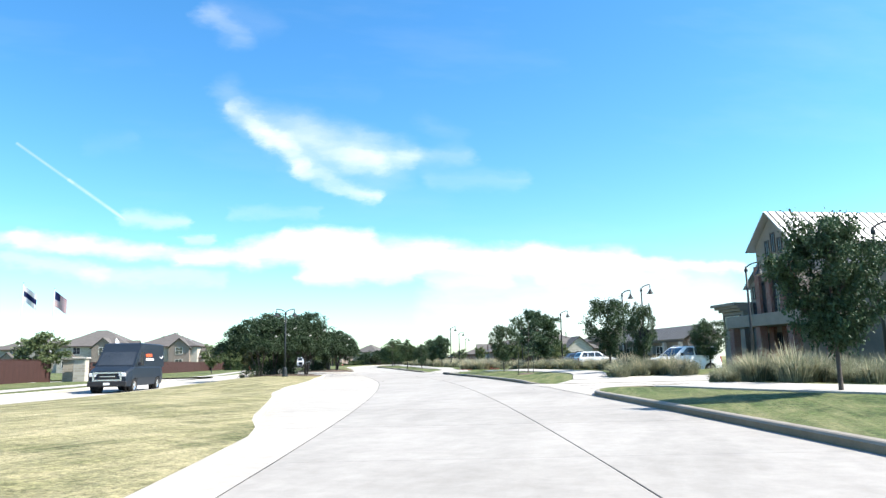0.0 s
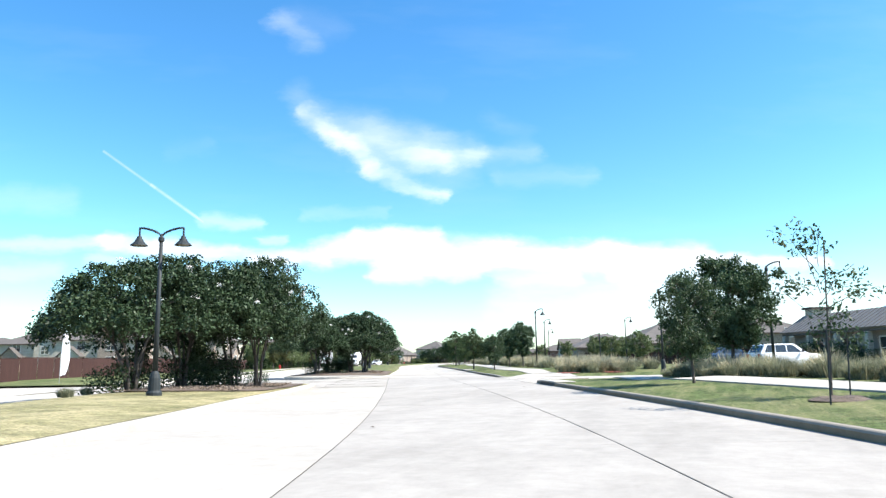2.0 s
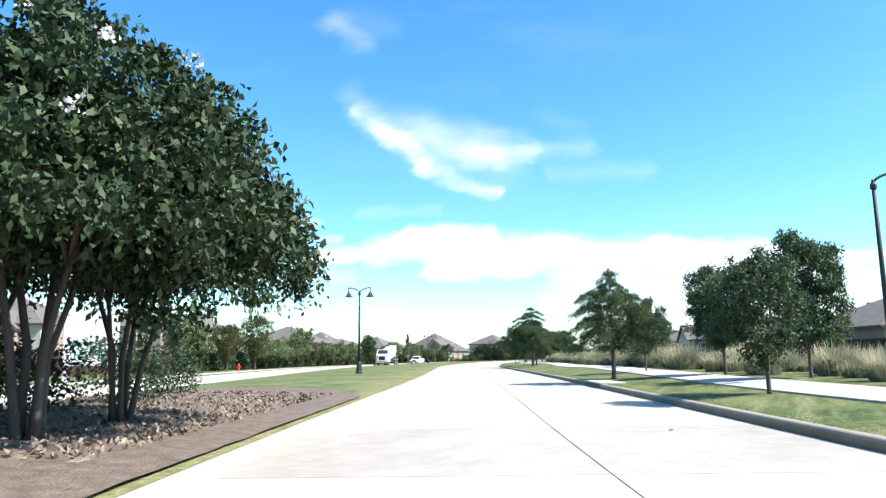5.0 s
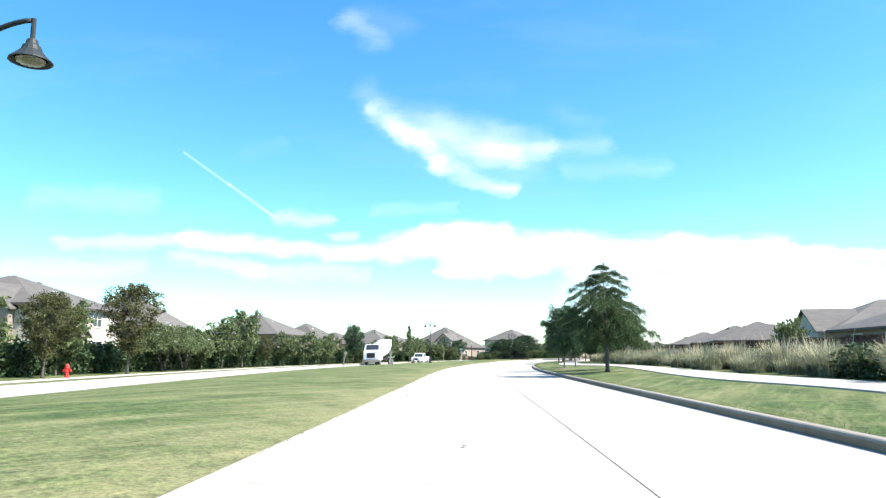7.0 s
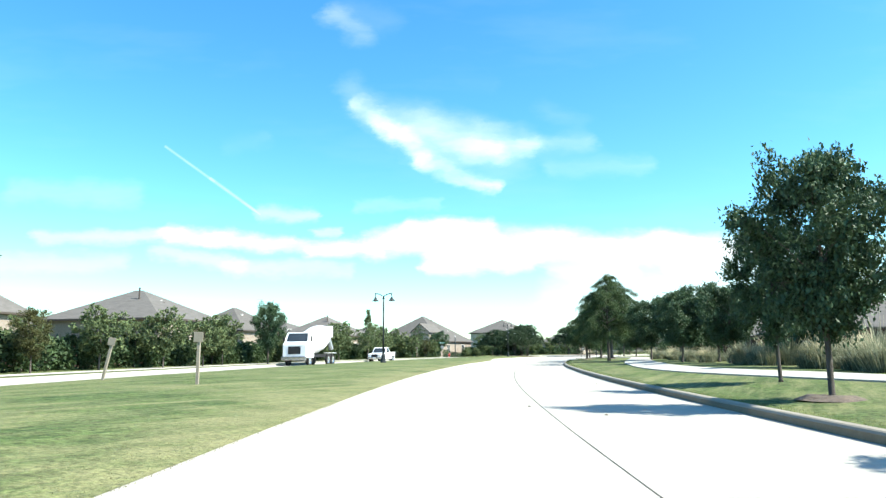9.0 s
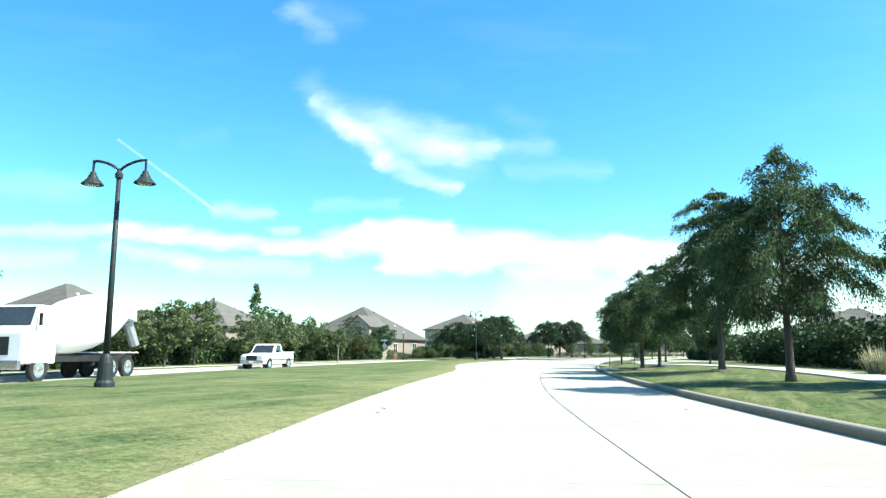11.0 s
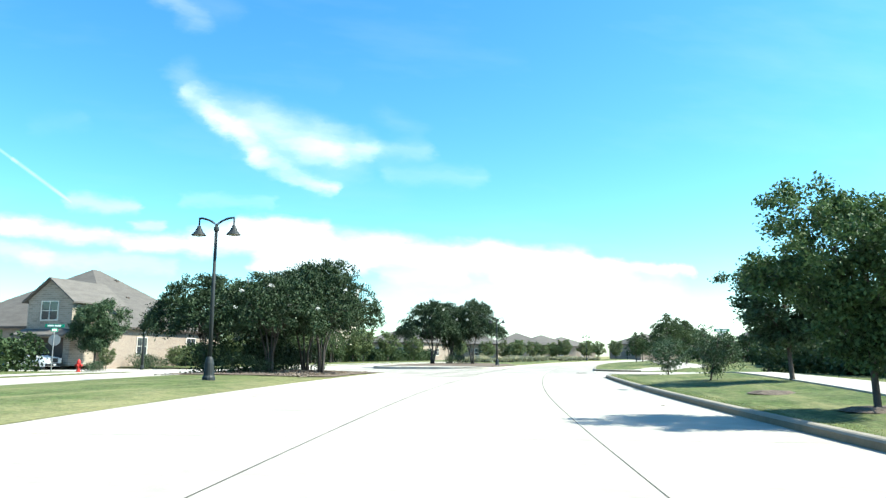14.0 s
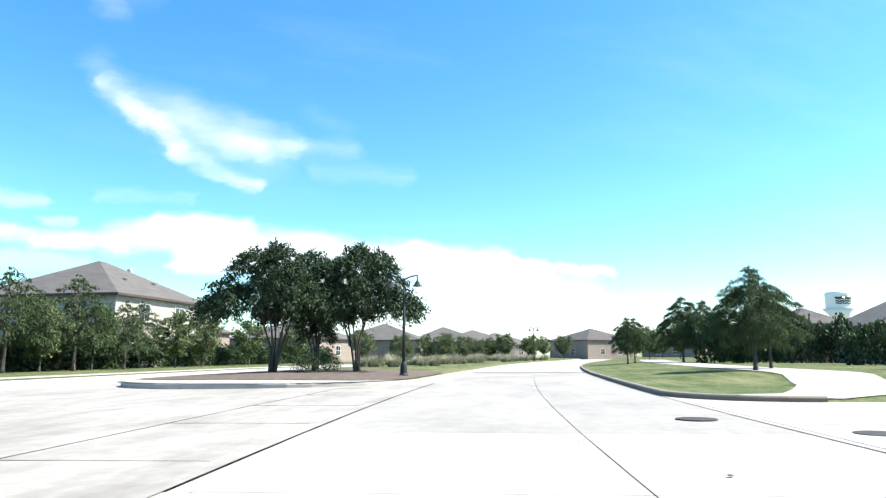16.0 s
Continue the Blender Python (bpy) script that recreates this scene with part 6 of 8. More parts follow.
for s, o in ((270.7, 4.2), (271.9, 5.9), (77.6, 5.0), (79.2, 6.4)):
    st = tagged(new("tree_stake"), "thin dark steel stake beside a young tree", "stake", "tree stakes")
    st.matrix_basis = at_road(s, o)
    part("stake", tubes(([(0, 0, -0.1), (0.08, 0.03, 1.45)], 0.018), sides=6), M["iron"], st)
for s, o in ((197.0, 4.9), (272.4, 5.1), (295.4, 5.4), (289.8, 5.15), (251.8, 7.6), (78.4, 5.7), (263.2, 6.7), (259.3, 5.3)):
    b = bmesh.new()
    n, rg = 18, random.Random(int(s))
    c = b.verts.new((0, 0, 0.09))
    ring = [b.verts.new((rg.uniform(0.75, 0.95) * math.cos(2 * math.pi * k / n), rg.uniform(0.75, 0.95) * math.sin(2 * math.pi * k / n), -0.01)) for k in range(n)]
    mid = [b.verts.new((0.55 * math.cos(2 * math.pi * k / n), 0.55 * math.sin(2 * math.pi * k / n), rg.uniform(0.05, 0.1))) for k in range(n)]
    for k in range(n):
        b.faces.new((ring[k], ring[(k + 1) % n], mid[(k + 1) % n], mid[k]))
        b.faces.new((mid[k], mid[(k + 1) % n], c))
    ring_ob = part("mulch_ring", b, M["mulch"])
    ring_ob.matrix_basis = at_road(s, o)
    ring_ob.scale = (0.72, 0.72, 0.8)
    tagged(ring_ob, "ring of brown mulch round a trunk", "mulch ring", "mulch rings")
for s, o in ((112.4, 8.3), (112.4, 11.4)):
    b = boxes((-0.6, 0.6, -0.9, 0.9, 0, 0.014))
    for i in range(5):
        for j in range(7):
            x, y = -0.48 + 0.24 * i, -0.75 + 0.25 * j
            box(b, x - 0.04, x + 0.04, y - 0.04, y + 0.04, 0.0145, 0.022)
    tp = part("tactile_paving", b, M["tactile"])
    tp.matrix_basis = at_road(s, o, ground_height(s, o) + 0.012)
    tagged(tp, "red tactile paving with raised studs at the crossing", "paving", "tactile paving")


# ---------------------------------------------------------------- fences
def fence(s0, s1, offset, height):
    n = int((s1 - s0) / 2.42)
    p = P(s0, offset, 0.2)
    e = empty("fence", pose(0, 0, 0), "red-brown stained board fence with a flat cap rail", "fence", "board fences")
    b = bmesh.new()
    x = -1.2
    rg = random.Random(4)
    while x < 1.19:
        box(b, x + 0.004, x + 0.146, -0.01, 0.01 + rg.uniform(0, 0.004), 0.03, height - 0.05 + rg.uniform(-0.01, 0.01))
        x += 0.15
    box(b, -1.21, 1.21, -0.05, -0.012, 0.35, 0.44)
    box(b, -1.21, 1.21, -0.05, -0.012, height - 0.5, height - 0.41)
    box(b, -1.21, 1.21, -0.05, 0.05, height - 0.03, height)
    first = None
    pb = boxes((-0.05, 0.05, -0.11, -0.052, -0.1, height - 0.035))
    post = None
    for k in range(n):
        s = s0 + (k + 0.5) * 2.42
        q = P(s, offset, ground_height(s, offset) - 0.03)
        m = pose(q.x, q.y, q.z, 0, 0, yaw_at(s) - 90)
        if first is None:
            first = part("panel", b, M["fence"], e)
            tagged(first, "red-brown boards and rails", "", "", "stuff")
            first.matrix_basis = m
            post = part("post", pb, M["fence"], e)
            post.matrix_basis = m @ pose(1.21, 0, 0)
        else:
            tagged(share("panel", first, m, e), "red-brown boards and rails", "", "", "stuff")
            share("post", post, m @ pose(1.21, 0, 0), e)


fence(36, 94.6, -28.8, 1.7)
fence(111, 187, -31.0, 1.72)
fence(187, 310, -31.6, 1.75)
fence(340, 400, -36.0, 1.75)
fence(250, 312, 18.5, 1.75)
fence(182, 250, 19.0, 1.75)
fence(118, 182, 27.0, 1.7)


# ---------------------------------------------------------------- houses
def roof_hip(w, d, eave, ridge, over=0.45, hip=1.0):
    """A hipped roof with its ridge along the longer side; a solid with thick eaves."""
    x, y = w / 2 + over, d / 2 + over
    if w >= d:
        r = max(0.3, x - y * hip)
        top = [(-r, 0, ridge), (r, 0, ridge)]
    else:
        r = max(0.3, y - x * hip)
        top = [(0, -r, ridge), (0, r, ridge)]
    b = bmesh.new()
    lo = [b.verts.new(v) for v in ((-x, -y, eave - 0.16), (x, -y, eave - 0.16), (x, y, eave - 0.16), (-x, y, eave - 0.16))]
    hi = [b.verts.new(v) for v in ((-x, -y, eave), (x, -y, eave), (x, y, eave), (-x, y, eave))]
    t = [b.verts.new(v) for v in top]
    b.faces.new(lo[::-1])
    for k in range(4):
        b.faces.new((lo[k], lo[(k + 1) % 4], hi[(k + 1) % 4], hi[k]))
    if w >= d:
        b.faces.new((hi[0], hi[1], t[1], t[0]))
        b.faces.new((hi[2], hi[3], t[0], t[1]))
        b.faces.new((hi[1], hi[2], t[1]))
        b.faces.new((hi[3], hi[0], t[0]))
    else:
        b.faces.new((hi[1], hi[2], t[1], t[0]))
        b.faces.new((hi[3], hi[0], t[0], t[1]))
        b.faces.new((hi[0], hi[1], t[0]))
        b.faces.new((hi[2], hi[3], t[1]))
    return b


def lattice(xs, zs, y0, y1):
    """One piece of joinery: bars in the even strips of xs and zs, holes between."""
    bm = bmesh.new()
    nx, nz = len(xs), len(zs)
    v = [[[bm.verts.new((x, y, z)) for z in zs] for x in xs] for y in (y0, y1)]

    def solid(i, k):
        return 0 <= i < nx - 1 and 0 <= k < nz - 1 and (i % 2 == 0 or k % 2 == 0)
    for i in range(nx - 1):
        for k in range(nz - 1):
            if not solid(i, k):
                continue
            a, b = v
            bm.faces.new((a[i][k], a[i + 1][k], a[i + 1][k + 1], a[i][k + 1]))
            bm.faces.new((b[i][k], b[i][k + 1], b[i + 1][k + 1], b[i + 1][k]))
            for (di, dk), (p, q) in (((-1, 0), ((i, k), (i, k + 1))), ((1, 0), ((i + 1, k + 1), (i + 1, k))), ((0, -1), ((i + 1, k), (i, k))), ((0, 1), ((i, k + 1), (i + 1, k + 1)))):
                if not solid(i + di, k + dk):
                    bm.faces.new((a[p[0]][p[1]], a[q[0]][q[1]], b[q[0]][q[1]], b[p[0]][p[1]]))
    return bm


def window(parent, face, a, z, w, h, half_w, half_d, glass="glass", at=None):
    """A framed window on one face of a box: face 's' or 'n' (along y), 'e' or 'w' (along x)."""
    fr = lattice((-w / 2 - 0.08, -w / 2, -0.025, 0.025, w / 2, w / 2 + 0.08), (-0.1, 0.0, h * 0.5 - 0.025, h * 0.5 + 0.025, h, h + 0.08), -0.06, 0.03)
    ob = part("window", fr, M["trim"], parent, "pale window frame")
    part("pane", boxes((-w / 2, w / 2, -0.012, 0.02, 0, h)), M[glass], ob, "dark glass")
    ob.matrix_basis = at or {"s": pose(a, -half_d - 0.004, z), "n": pose(a, half_d + 0.004, z, 0, 0, 180), "e": pose(half_w + 0.004, a, z, 0, 0, 90), "w": pose(-half_w - 0.004, a, z, 0, 0, -90)}[face]


def gable_front(parent, face, a, width, base, eave, peak, depth, half_w, half_d, wall, roofing):
    """A gabled bay that stands out of one face."""
    y = width / 2
    sh = prism([(-y, base), (y, base), (y, eave), (0, peak), (-y, eave)], -depth, 1.5)
    bay = part("gable", sh, wall, parent, "gabled bay")
    o = 0.35
    sl = (peak - eave) / y
    rf = bmesh.new()
    for sgn in (-1, 1):
        p = [(-depth - o, 0, peak + 0.02), (-depth - o, sgn * (y + o), eave - sl * o + 0.02), (3.5, sgn * (y + o), eave - sl * o + 0.02), (3.5, 0, peak + 0.02)]
        v = [rf.verts.new(q) for q in p] + [rf.verts.new((q[0], q[1], q[2] + 0.14)) for q in p]
        for f in ((0, 1, 2, 3), (7, 6, 5, 4), (0, 4, 5, 1), (1, 5, 6, 2), (2, 6, 7, 3), (3, 7, 4, 0)):
            rf.faces.new([v[i] for i in f])
    roof = part("gable_roof", rf, roofing, parent)
    m = {"w": pose(-half_w, a, 0), "e": pose(half_w, a, 0, 0, 0, 180), "s": pose(a, -half_d, 0, 0, 0, 90), "n": pose(a, half_d, 0, 0, 0, -90)}[face]
    bay.matrix_basis = m
    roof.matrix_basis = m
    for z in ((eave - 1.6,) if depth > 2 else (1.0, eave - 1.5) if eave > 4 else (1.0,)):
        window(parent, face, 0, z, 1.5, 1.45, 0, 0, at=m @ pose(-depth - 0.004, 0, z, 0, 0, -90))


def house(s, o, w, d, eave, ridge, turn=0.0, wall="brick", label="", windows=(), gables=(), vents=2, z=0.25, chimney=False, far=None, group="houses behind the fences"):
    """A brick house with a hipped shingle roof. w runs across the road, d along it."""
    p = P(s, o, z) if far is None else Vector((far[0], far[1], z))
    e = empty("house", pose(p.x, p.y, p.z, 0, 0, (yaw_at(s) if far is None else 0) + turn), label, "house", group)
    part("wall", boxes((-w / 2, w / 2, -d / 2, d / 2, -0.4, eave - 0.05)), M[wall], e)
    roof = part("roof", roof_hip(w, d, eave, ridge), M["shingle"], e, "weathered grey-brown shingle roof")
    part("fascia", boxes((-w / 2 - 0.47, w / 2 + 0.47, -d / 2 - 0.47, -d / 2 - 0.44, eave - 0.2, eave - 0.01), (-w / 2 - 0.47, w / 2 + 0.47, d / 2 + 0.44, d / 2 + 0.47, eave - 0.2, eave - 0.01),
                         (-w / 2 - 0.47, -w / 2 - 0.44, -d / 2 - 0.43, d / 2 + 0.43, eave - 0.2, eave - 0.01), (w / 2 + 0.44, w / 2 + 0.47, -d / 2 - 0.43, d / 2 + 0.43, eave - 0.2, eave - 0.01)), M["dark_trim"], e, "brown eaves board")
    for face, a, zz, ww, hh in windows:
        window(e, face, a, zz, ww, hh, w / 2, d / 2)
    for face, a, width, base, ev, pk, depth, mat in gables:
        gable_front(e, face, a, width, base, ev, pk, depth, w / 2, d / 2, M[mat], M["shingle"])
    rg = random.Random(int(s * 7 + o))
    for k in range(vents):
        u = 0.35 + 0.5 * rg.random()
        zz = eave + (ridge - eave) * u
        x = (w / 2 + 0.4) * (1 - u)
        v = part("roof_vent", boxes((-0.17, 0.17, -0.2, 0.2, -0.12, 0.16)), M["trim"] if k % 2 else M["dark_trim"], roof, "small roof vent", bevel=0.03)
        v.matrix_basis = pose((x if k % 3 else -x) * 0.98, rg.uniform(-0.2, 0.2) * d, zz)
    if chimney:
        part("flue", tubes(([(0, 0, ridge - 1.4), (0, 0, ridge + 0.1)], 0.09), sides=8), M["dark_trim"], e, "dark metal flue").matrix_basis = pose(w * 0.12, -d * 0.18, 0)
    return e


TWO = (("e", -3, 1.0, 1.4, 1.5), ("e", 2.5, 1.0, 1.4, 1.5), ("e", -3, 3.9, 1.4, 1.4), ("e", 2.5, 3.9, 1.4, 1.4), ("s", -3, 3.9, 1.4, 1.4), ("s", 2.8, 3.9, 1.4, 1.4), ("s", -3, 1.0, 1.4, 1.5))
ONE = (("s", -3, 1.0, 1.4, 1.4), ("s", 3, 1.0, 1.4, 1.4), ("w", -2, 1.0, 1.6, 1.4), ("w", 3, 1.0, 1.6, 1.4), ("e", 0, 1.0, 1.6, 1.4))
L2, L1 = "two-storey buff brick house with a hipped shingle roof", "single-storey brick house with a hipped grey-brown shingle roof"
house(200, -58, 15, 13, 5.6, 9.2, 0, "stone", L2, TWO, (("e", -2.5, 5.0, 0, 4.6, 6.6, 1.0, "brick"), ("s", 2.6, 4.6, 0, 5.2, 7.2, 0.8, "brick"), ("s", -4.4, 3.6, 0, 2.8, 4.4, 1.6, "stone")), 3)
house(210, -76, 15, 14, 5.4, 8.6, 0, "stone", L2, TWO, (("e", 2.0, 5.0, 0, 4.6, 6.4, 1.0, "brick"), ("s", 3.0, 4.4, 0, 4.8, 6.8, 0.8, "stone"), ("s", -3.5, 3.8, 0, 2.8, 4.6, 1.4, "brick")), 2)
house(222, -96, 15, 14, 5.0, 7.6, 0, "brick", L2, TWO)
house(207, -44.6, 14, 13.5, 5.5, 8.6, 0, "stone", "two-storey pale stone and brick house with a hipped roof", TWO, (("s", 3.2, 4.6, 0, 5.2, 7.2, 0.8, "brick"), ("s", -4.2, 3.6, 0, 2.8, 4.4, 1.6, "stone"), ("e", -3.0, 4.2, 0, 3.0, 4.8, 1.2, "brick")), 3)
house(240.5, -56.2, 14, 14, 4.9, 10.5, 0, "brick", L2, (("e", -3, 3.4, 1.4, 1.4),), (("s", 3.2, 4.2, 0, 5.2, 7.6, 0.5, "brick"),), 2, chimney=True)
house(256.5, -45, 14, 13, 4.6, 8.1, 0, "brick", L1, ONE, (), 3, chimney=True)
house(284.5, -52.6, 11, 12, 4.4, 8.2, 0, "brick", L1, ONE, (), 4)
house(294.6, -41.8, 11, 12, 3.7, 7.0, 0, "brick", L1, ONE, (), 4, chimney=True)
corner = house(338.5, -45.5, 17, 18, 3.3, 9.3, 0, "brick", "two-storey tan brick house with a gabled front bay", (("e", 4, 0.9, 1.6, 1.6), ("e", -4, 0.9, 1.4, 1.5), ("s", -5, 0.9, 1.6, 1.5)), (("s", 5.5, 4.2, 0, 5.3, 7.0, 3.0, "stone_dull"),), 5)
part("porch_roof", prism([(-13.3, 2.45), (-12.01, 2.95), (-12.01, 2.75), (-13.3, 2.3)], 3.1, 8.0), M["shingle"], corner, "low shingled skirt roof under the bay window")
part("garage_door", boxes((4.0, 7.0, -12.06, -12.004, -0.2, 2.2)), M["dark_trim"], corner, "brown panelled garage door")
house(371.5, -40, 13, 14, 6.0, 9.6, 0, "stone", "two-storey pale stone house with a hipped shingle roof", TWO, (), 5)
house(392, -50, 14, 14, 4.0, 7.2, 0, "brick", L1, ONE, (("e", 0, 5, 0, 3.6, 5.8, 0.8, "stone"),), 3)
for k, (s, o) in enumerate(((418, -44), (437, -36), (456, -30), (476, -28), (499, -26))):
    house(s, o, 15, 15, 3.6, 6.7, 10 * k, "brick", L1, ONE, (), 2, group="far houses")
house(176.6, 39, 15, 15, 3.0, 6.4, 0, "brick", L1, ONE, (("s", 2.5, 5.5, 0, 3.0, 5.2, 1.0, "stone"),), 3, chimney=True)
house(184, 57, 16, 15, 4.6, 7.9, 0, "brick", L2, TWO, (), 3)
house(211, 65.5, 16, 15, 5.0, 8.8, 0, "brick", L2, TWO, (("s", 0, 5.5, 0, 4.6, 7.0, 1.0, "brick"),), 3)
house(202, 36, 14, 14, 2.9, 5.6, 0, "brick", L1, ONE, (("s", -2, 5.5, 0, 3.0, 4.8, 1.0, "brick"),), 3)
house(221, 38, 15, 15, 3.0, 6.2, 0, "brick", L1, ONE, (("w", -3, 6, 0, 3.0, 5.0, 1.0, "stone"),), 3, chimney=True)
house(246, 44, 15, 15, 3.0, 6.4, 0, "brick", L1, ONE, (("s", 3, 6, 0, 3.0, 5.2, 1.2, "brick"),), 3)
house(270, 36, 14, 14, 3.0, 6.0, 0, "brick_red", L1, ONE, (), 3)
house(292, 34, 15, 15, 3.0, 6.2, 0, "brick", L1, ONE, (), 3)
house(312, 28, 13, 12, 3.0, 5.6, 0, "brick", L1, ONE, (), 3)
house(376.5, 38.0, 22, 20, 3.3, 9.2, 0, "brick", L1, ONE, (), 2)
house(393, 25.6, 5.5, 6, 3.9, 5.6, 20, "brick_red", "low dark brick outbuilding with a hipped roof", (), (), 1)
house(418, 33, 15, 15, 3.0, 6.0, 0, "brick", L1, ONE, (), 2)
house(445, 36, 15, 15, 3.0, 6.2, 0, "brick", L1, ONE, (), 2)
house(0, 0, 16, 16, 4.8, 8.0, 35, "brick", "brick house at the end of the boulevard", ONE, (), 2, far=(-40.0, 462.0), group="far houses")
for k, (x, y) in enumerate(((-78, 458), (-102, 452), (-128, 440), (-15, 470), (10, 480), (-150, 425))):
    house(0, 0, 17, 15, 3.8, 6.8, 20 * k, "brick", L1, ONE, (), 1, far=(x, y), group="far houses")
for k, (s, o) in enumerate(((150, 78), (132, 72), (238, 72), (262, 62), (286, 56), (150, -80), (232, -76), (262, -72), (278, -66), (300, -62), (312, -64), (350, -70), (385, -76))):
    house(s, o, 15, 15, 4.2, 7.4, 0, "brick", L2 if k % 2 else L1, TWO[:4] if k % 2 else ONE, (), 2, group="houses in the second row")


# ---------------------------------------------------------------- the large building and the clubhouse on the right
def seam_roof(points, mat, parent, seams, name="roof"):
    """A sloping metal sheet with standing seams; points: eave a, eave b, ridge b, ridge a."""
    b = bmesh.new()
    p = [Vector(q) for q in points]
    n = (p[1] - p[0]).cross(p[3] - p[0]).normalized()
    if n.z < 0:
        n = -n
    v = [b.verts.new(q) for q in p] + [b.verts.new(q + n * 0.08) for q in p]
    for f in ((0, 3, 2, 1), (4, 5, 6, 7), (0, 1, 5, 4), (1, 2, 6, 5), (2, 3, 7, 6), (3, 0, 4, 7)):
        b.faces.new([v[i] for i in f])
    roof = part(name, b, mat, parent, "standing-seam metal roof")
    for k in range(seams):
        u = (k + 0.5) / seams
        lo, hi = p[0].lerp(p[1], u) + n * 0.1, p[3].lerp(p[2], u) + n * 0.1
        c = bmesh.new()
        tube(c, [lo, hi], [0.045, 0.045], 4)
        part("seam", c, M["dark_trim"] if mat == M["metal_roof"] else mat, roof)
    return roof


def large_building():
    """A tall stucco and brick building with a gabled metal roof; x runs away from the road, y along it."""
    p = P(82.8, 27.0, 0.3)
    e = empty("community_building", pose(p.x, p.y, p.z, 0, 0, yaw_at(83)), "tall brown stucco and brick building with pale metal gable roof", "building")
    part("tower", prism([(-2.4, -0.4), (2.4, -0.4), (2.4, 9.5), (0, 11.8), (-2.4, 9.5)], 0, 16), M["stucco"], e)
    for sg in (-1, 1):
        seam_roof([(-0.6, sg * 2.9, 9.1), (16.5, sg * 2.9, 9.1), (16.5, 0, 11.88), (-0.6, 0, 11.88)], M["metal_roof"], e, 26)
    part("upper_wing", prism([(2.41, -0.4), (4.6, -0.4), (4.6, 6.5), (2.41, 8.2)], 0.6, 16), M["stucco"], e)
    seam_roof([(0.2, 5.0, 6.3), (16.3, 5.0, 6.3), (16.3, 2.42, 8.32), (0.2, 2.42, 8.32)], M["metal_roof"], e, 16)
    part("low_wing", boxes((-0.2, 15, 4.61, 7.8, -0.4, 4.55)), M["stucco"], e)
    low = part("low_roof", boxes((-0.95, 15.6, 4.62, 8.4, 5.02, 5.25)), M["stucco"], e, "flat stucco-edged roof with deep eaves")
    part("cornice", boxes((-0.7, 15.5, 4.63, 8.2, 4.8, 5.018), (-0.45, 15.3, 4.63, 8.0, 4.56, 4.798)), M["stucco"], low, "stepped stucco cornice")
    ribbon = part("window", boxes((-0.26, -0.202, 5.0, 7.5, 3.0, 3.1), (-0.26, -0.202, 5.0, 7.5, 4.2, 4.3), (-0.26, -0.202, 5.0, 5.1, 3.1, 4.2), (-0.26, -0.202, 6.2, 6.3, 3.1, 4.2), (-0.26, -0.202, 7.4, 7.5, 3.1, 4.2)), M["dark_trim"], e, "dark window frame")
    part("pane", boxes((-0.235, -0.204, 5.1, 6.2, 3.1, 4.2), (-0.235, -0.204, 6.3, 7.4, 3.1, 4.2)), M["glass"], ribbon)
    part("side_wing", boxes((3.0, 17, -24, -2.41, -0.4, 7.0)), M["stucco"], e)
    for sg in (-1, 1):
        seam_roof([(10 + sg * 7.8, -24.6, 6.9), (10 + sg * 7.8, -2.42, 6.9), (10, -2.42, 9.8), (10, -24.6, 9.8)], M["grey_metal_roof"], e, 18)
    for y in (-2.2, -0.8, 0.8, 2.2):
        part("pilaster", boxes((-0.3, -0.002, y - 0.28, y + 0.28, -0.4, 7.9 if abs(y) > 2 else 7.2)), M["brick_red"], e, "red brick pilaster", bevel=0.02)
    part("band", boxes((-2.6, -0.31, -9.0, 3.2, 3.0, 3.9)), M["stucco"], e, "projecting stucco canopy band", bevel=0.03)
    for y in (-8.4, -4.6, -0.8, 2.8):
        part("column", boxes((-2.45, -1.85, y - 0.3, y + 0.3, -0.4, 2.99)), M["brick_red"], e, "red brick column", bevel=0.02)
    for y, z, w, h in ((-0.8, 8.6, 0.4, 1.1), (0, 8.8, 0.4, 1.4), (0.8, 8.6, 0.4, 1.1), (-1.5, 4.2, 0.8, 2.4), (0, 4.2, 0.9, 2.8), (1.5, 4.2, 0.8, 2.4), (0, 0.3, 1.2, 2.2), (-1.5, 0.3, 0.8, 2.2), (1.5, 0.3, 0.8, 2.2), (3.1, 5.6, 0.4, 0.9), (3.9, 5.5, 0.4, 0.9), (3.5, 4.0, 1.4, 1.1)):
        fx = -0.01 if y < 2.4 else 0.59
        win = part("window", boxes((fx - 0.06, fx, y - w / 2 - 0.08, y + w / 2 + 0.08, z - 0.08, z), (fx - 0.06, fx, y - w / 2 - 0.08, y + w / 2 + 0.08, z + h, z + h + 0.08), (fx - 0.06, fx, y - w / 2 - 0.08, y - w / 2, z, z + h), (fx - 0.06, fx, y + w / 2, y + w / 2 + 0.08, z, z + h), (fx - 0.05, fx, y - 0.03, y + 0.03, z, z + h)), M["dark_trim"], e, "dark window frame")
        part("pane", boxes((fx - 0.02, fx + 0.005, y - w / 2, y + w / 2, z, z + h)), M["glass"], win)


large_building()


M["club_roof"] = mottled("dull grey-brown metal", (0.13, 0.125, 0.12), (0.19, 0.182, 0.172), 1, 30, 0.7, 0.002, 0.1, metal=0.1, spec=0.3)


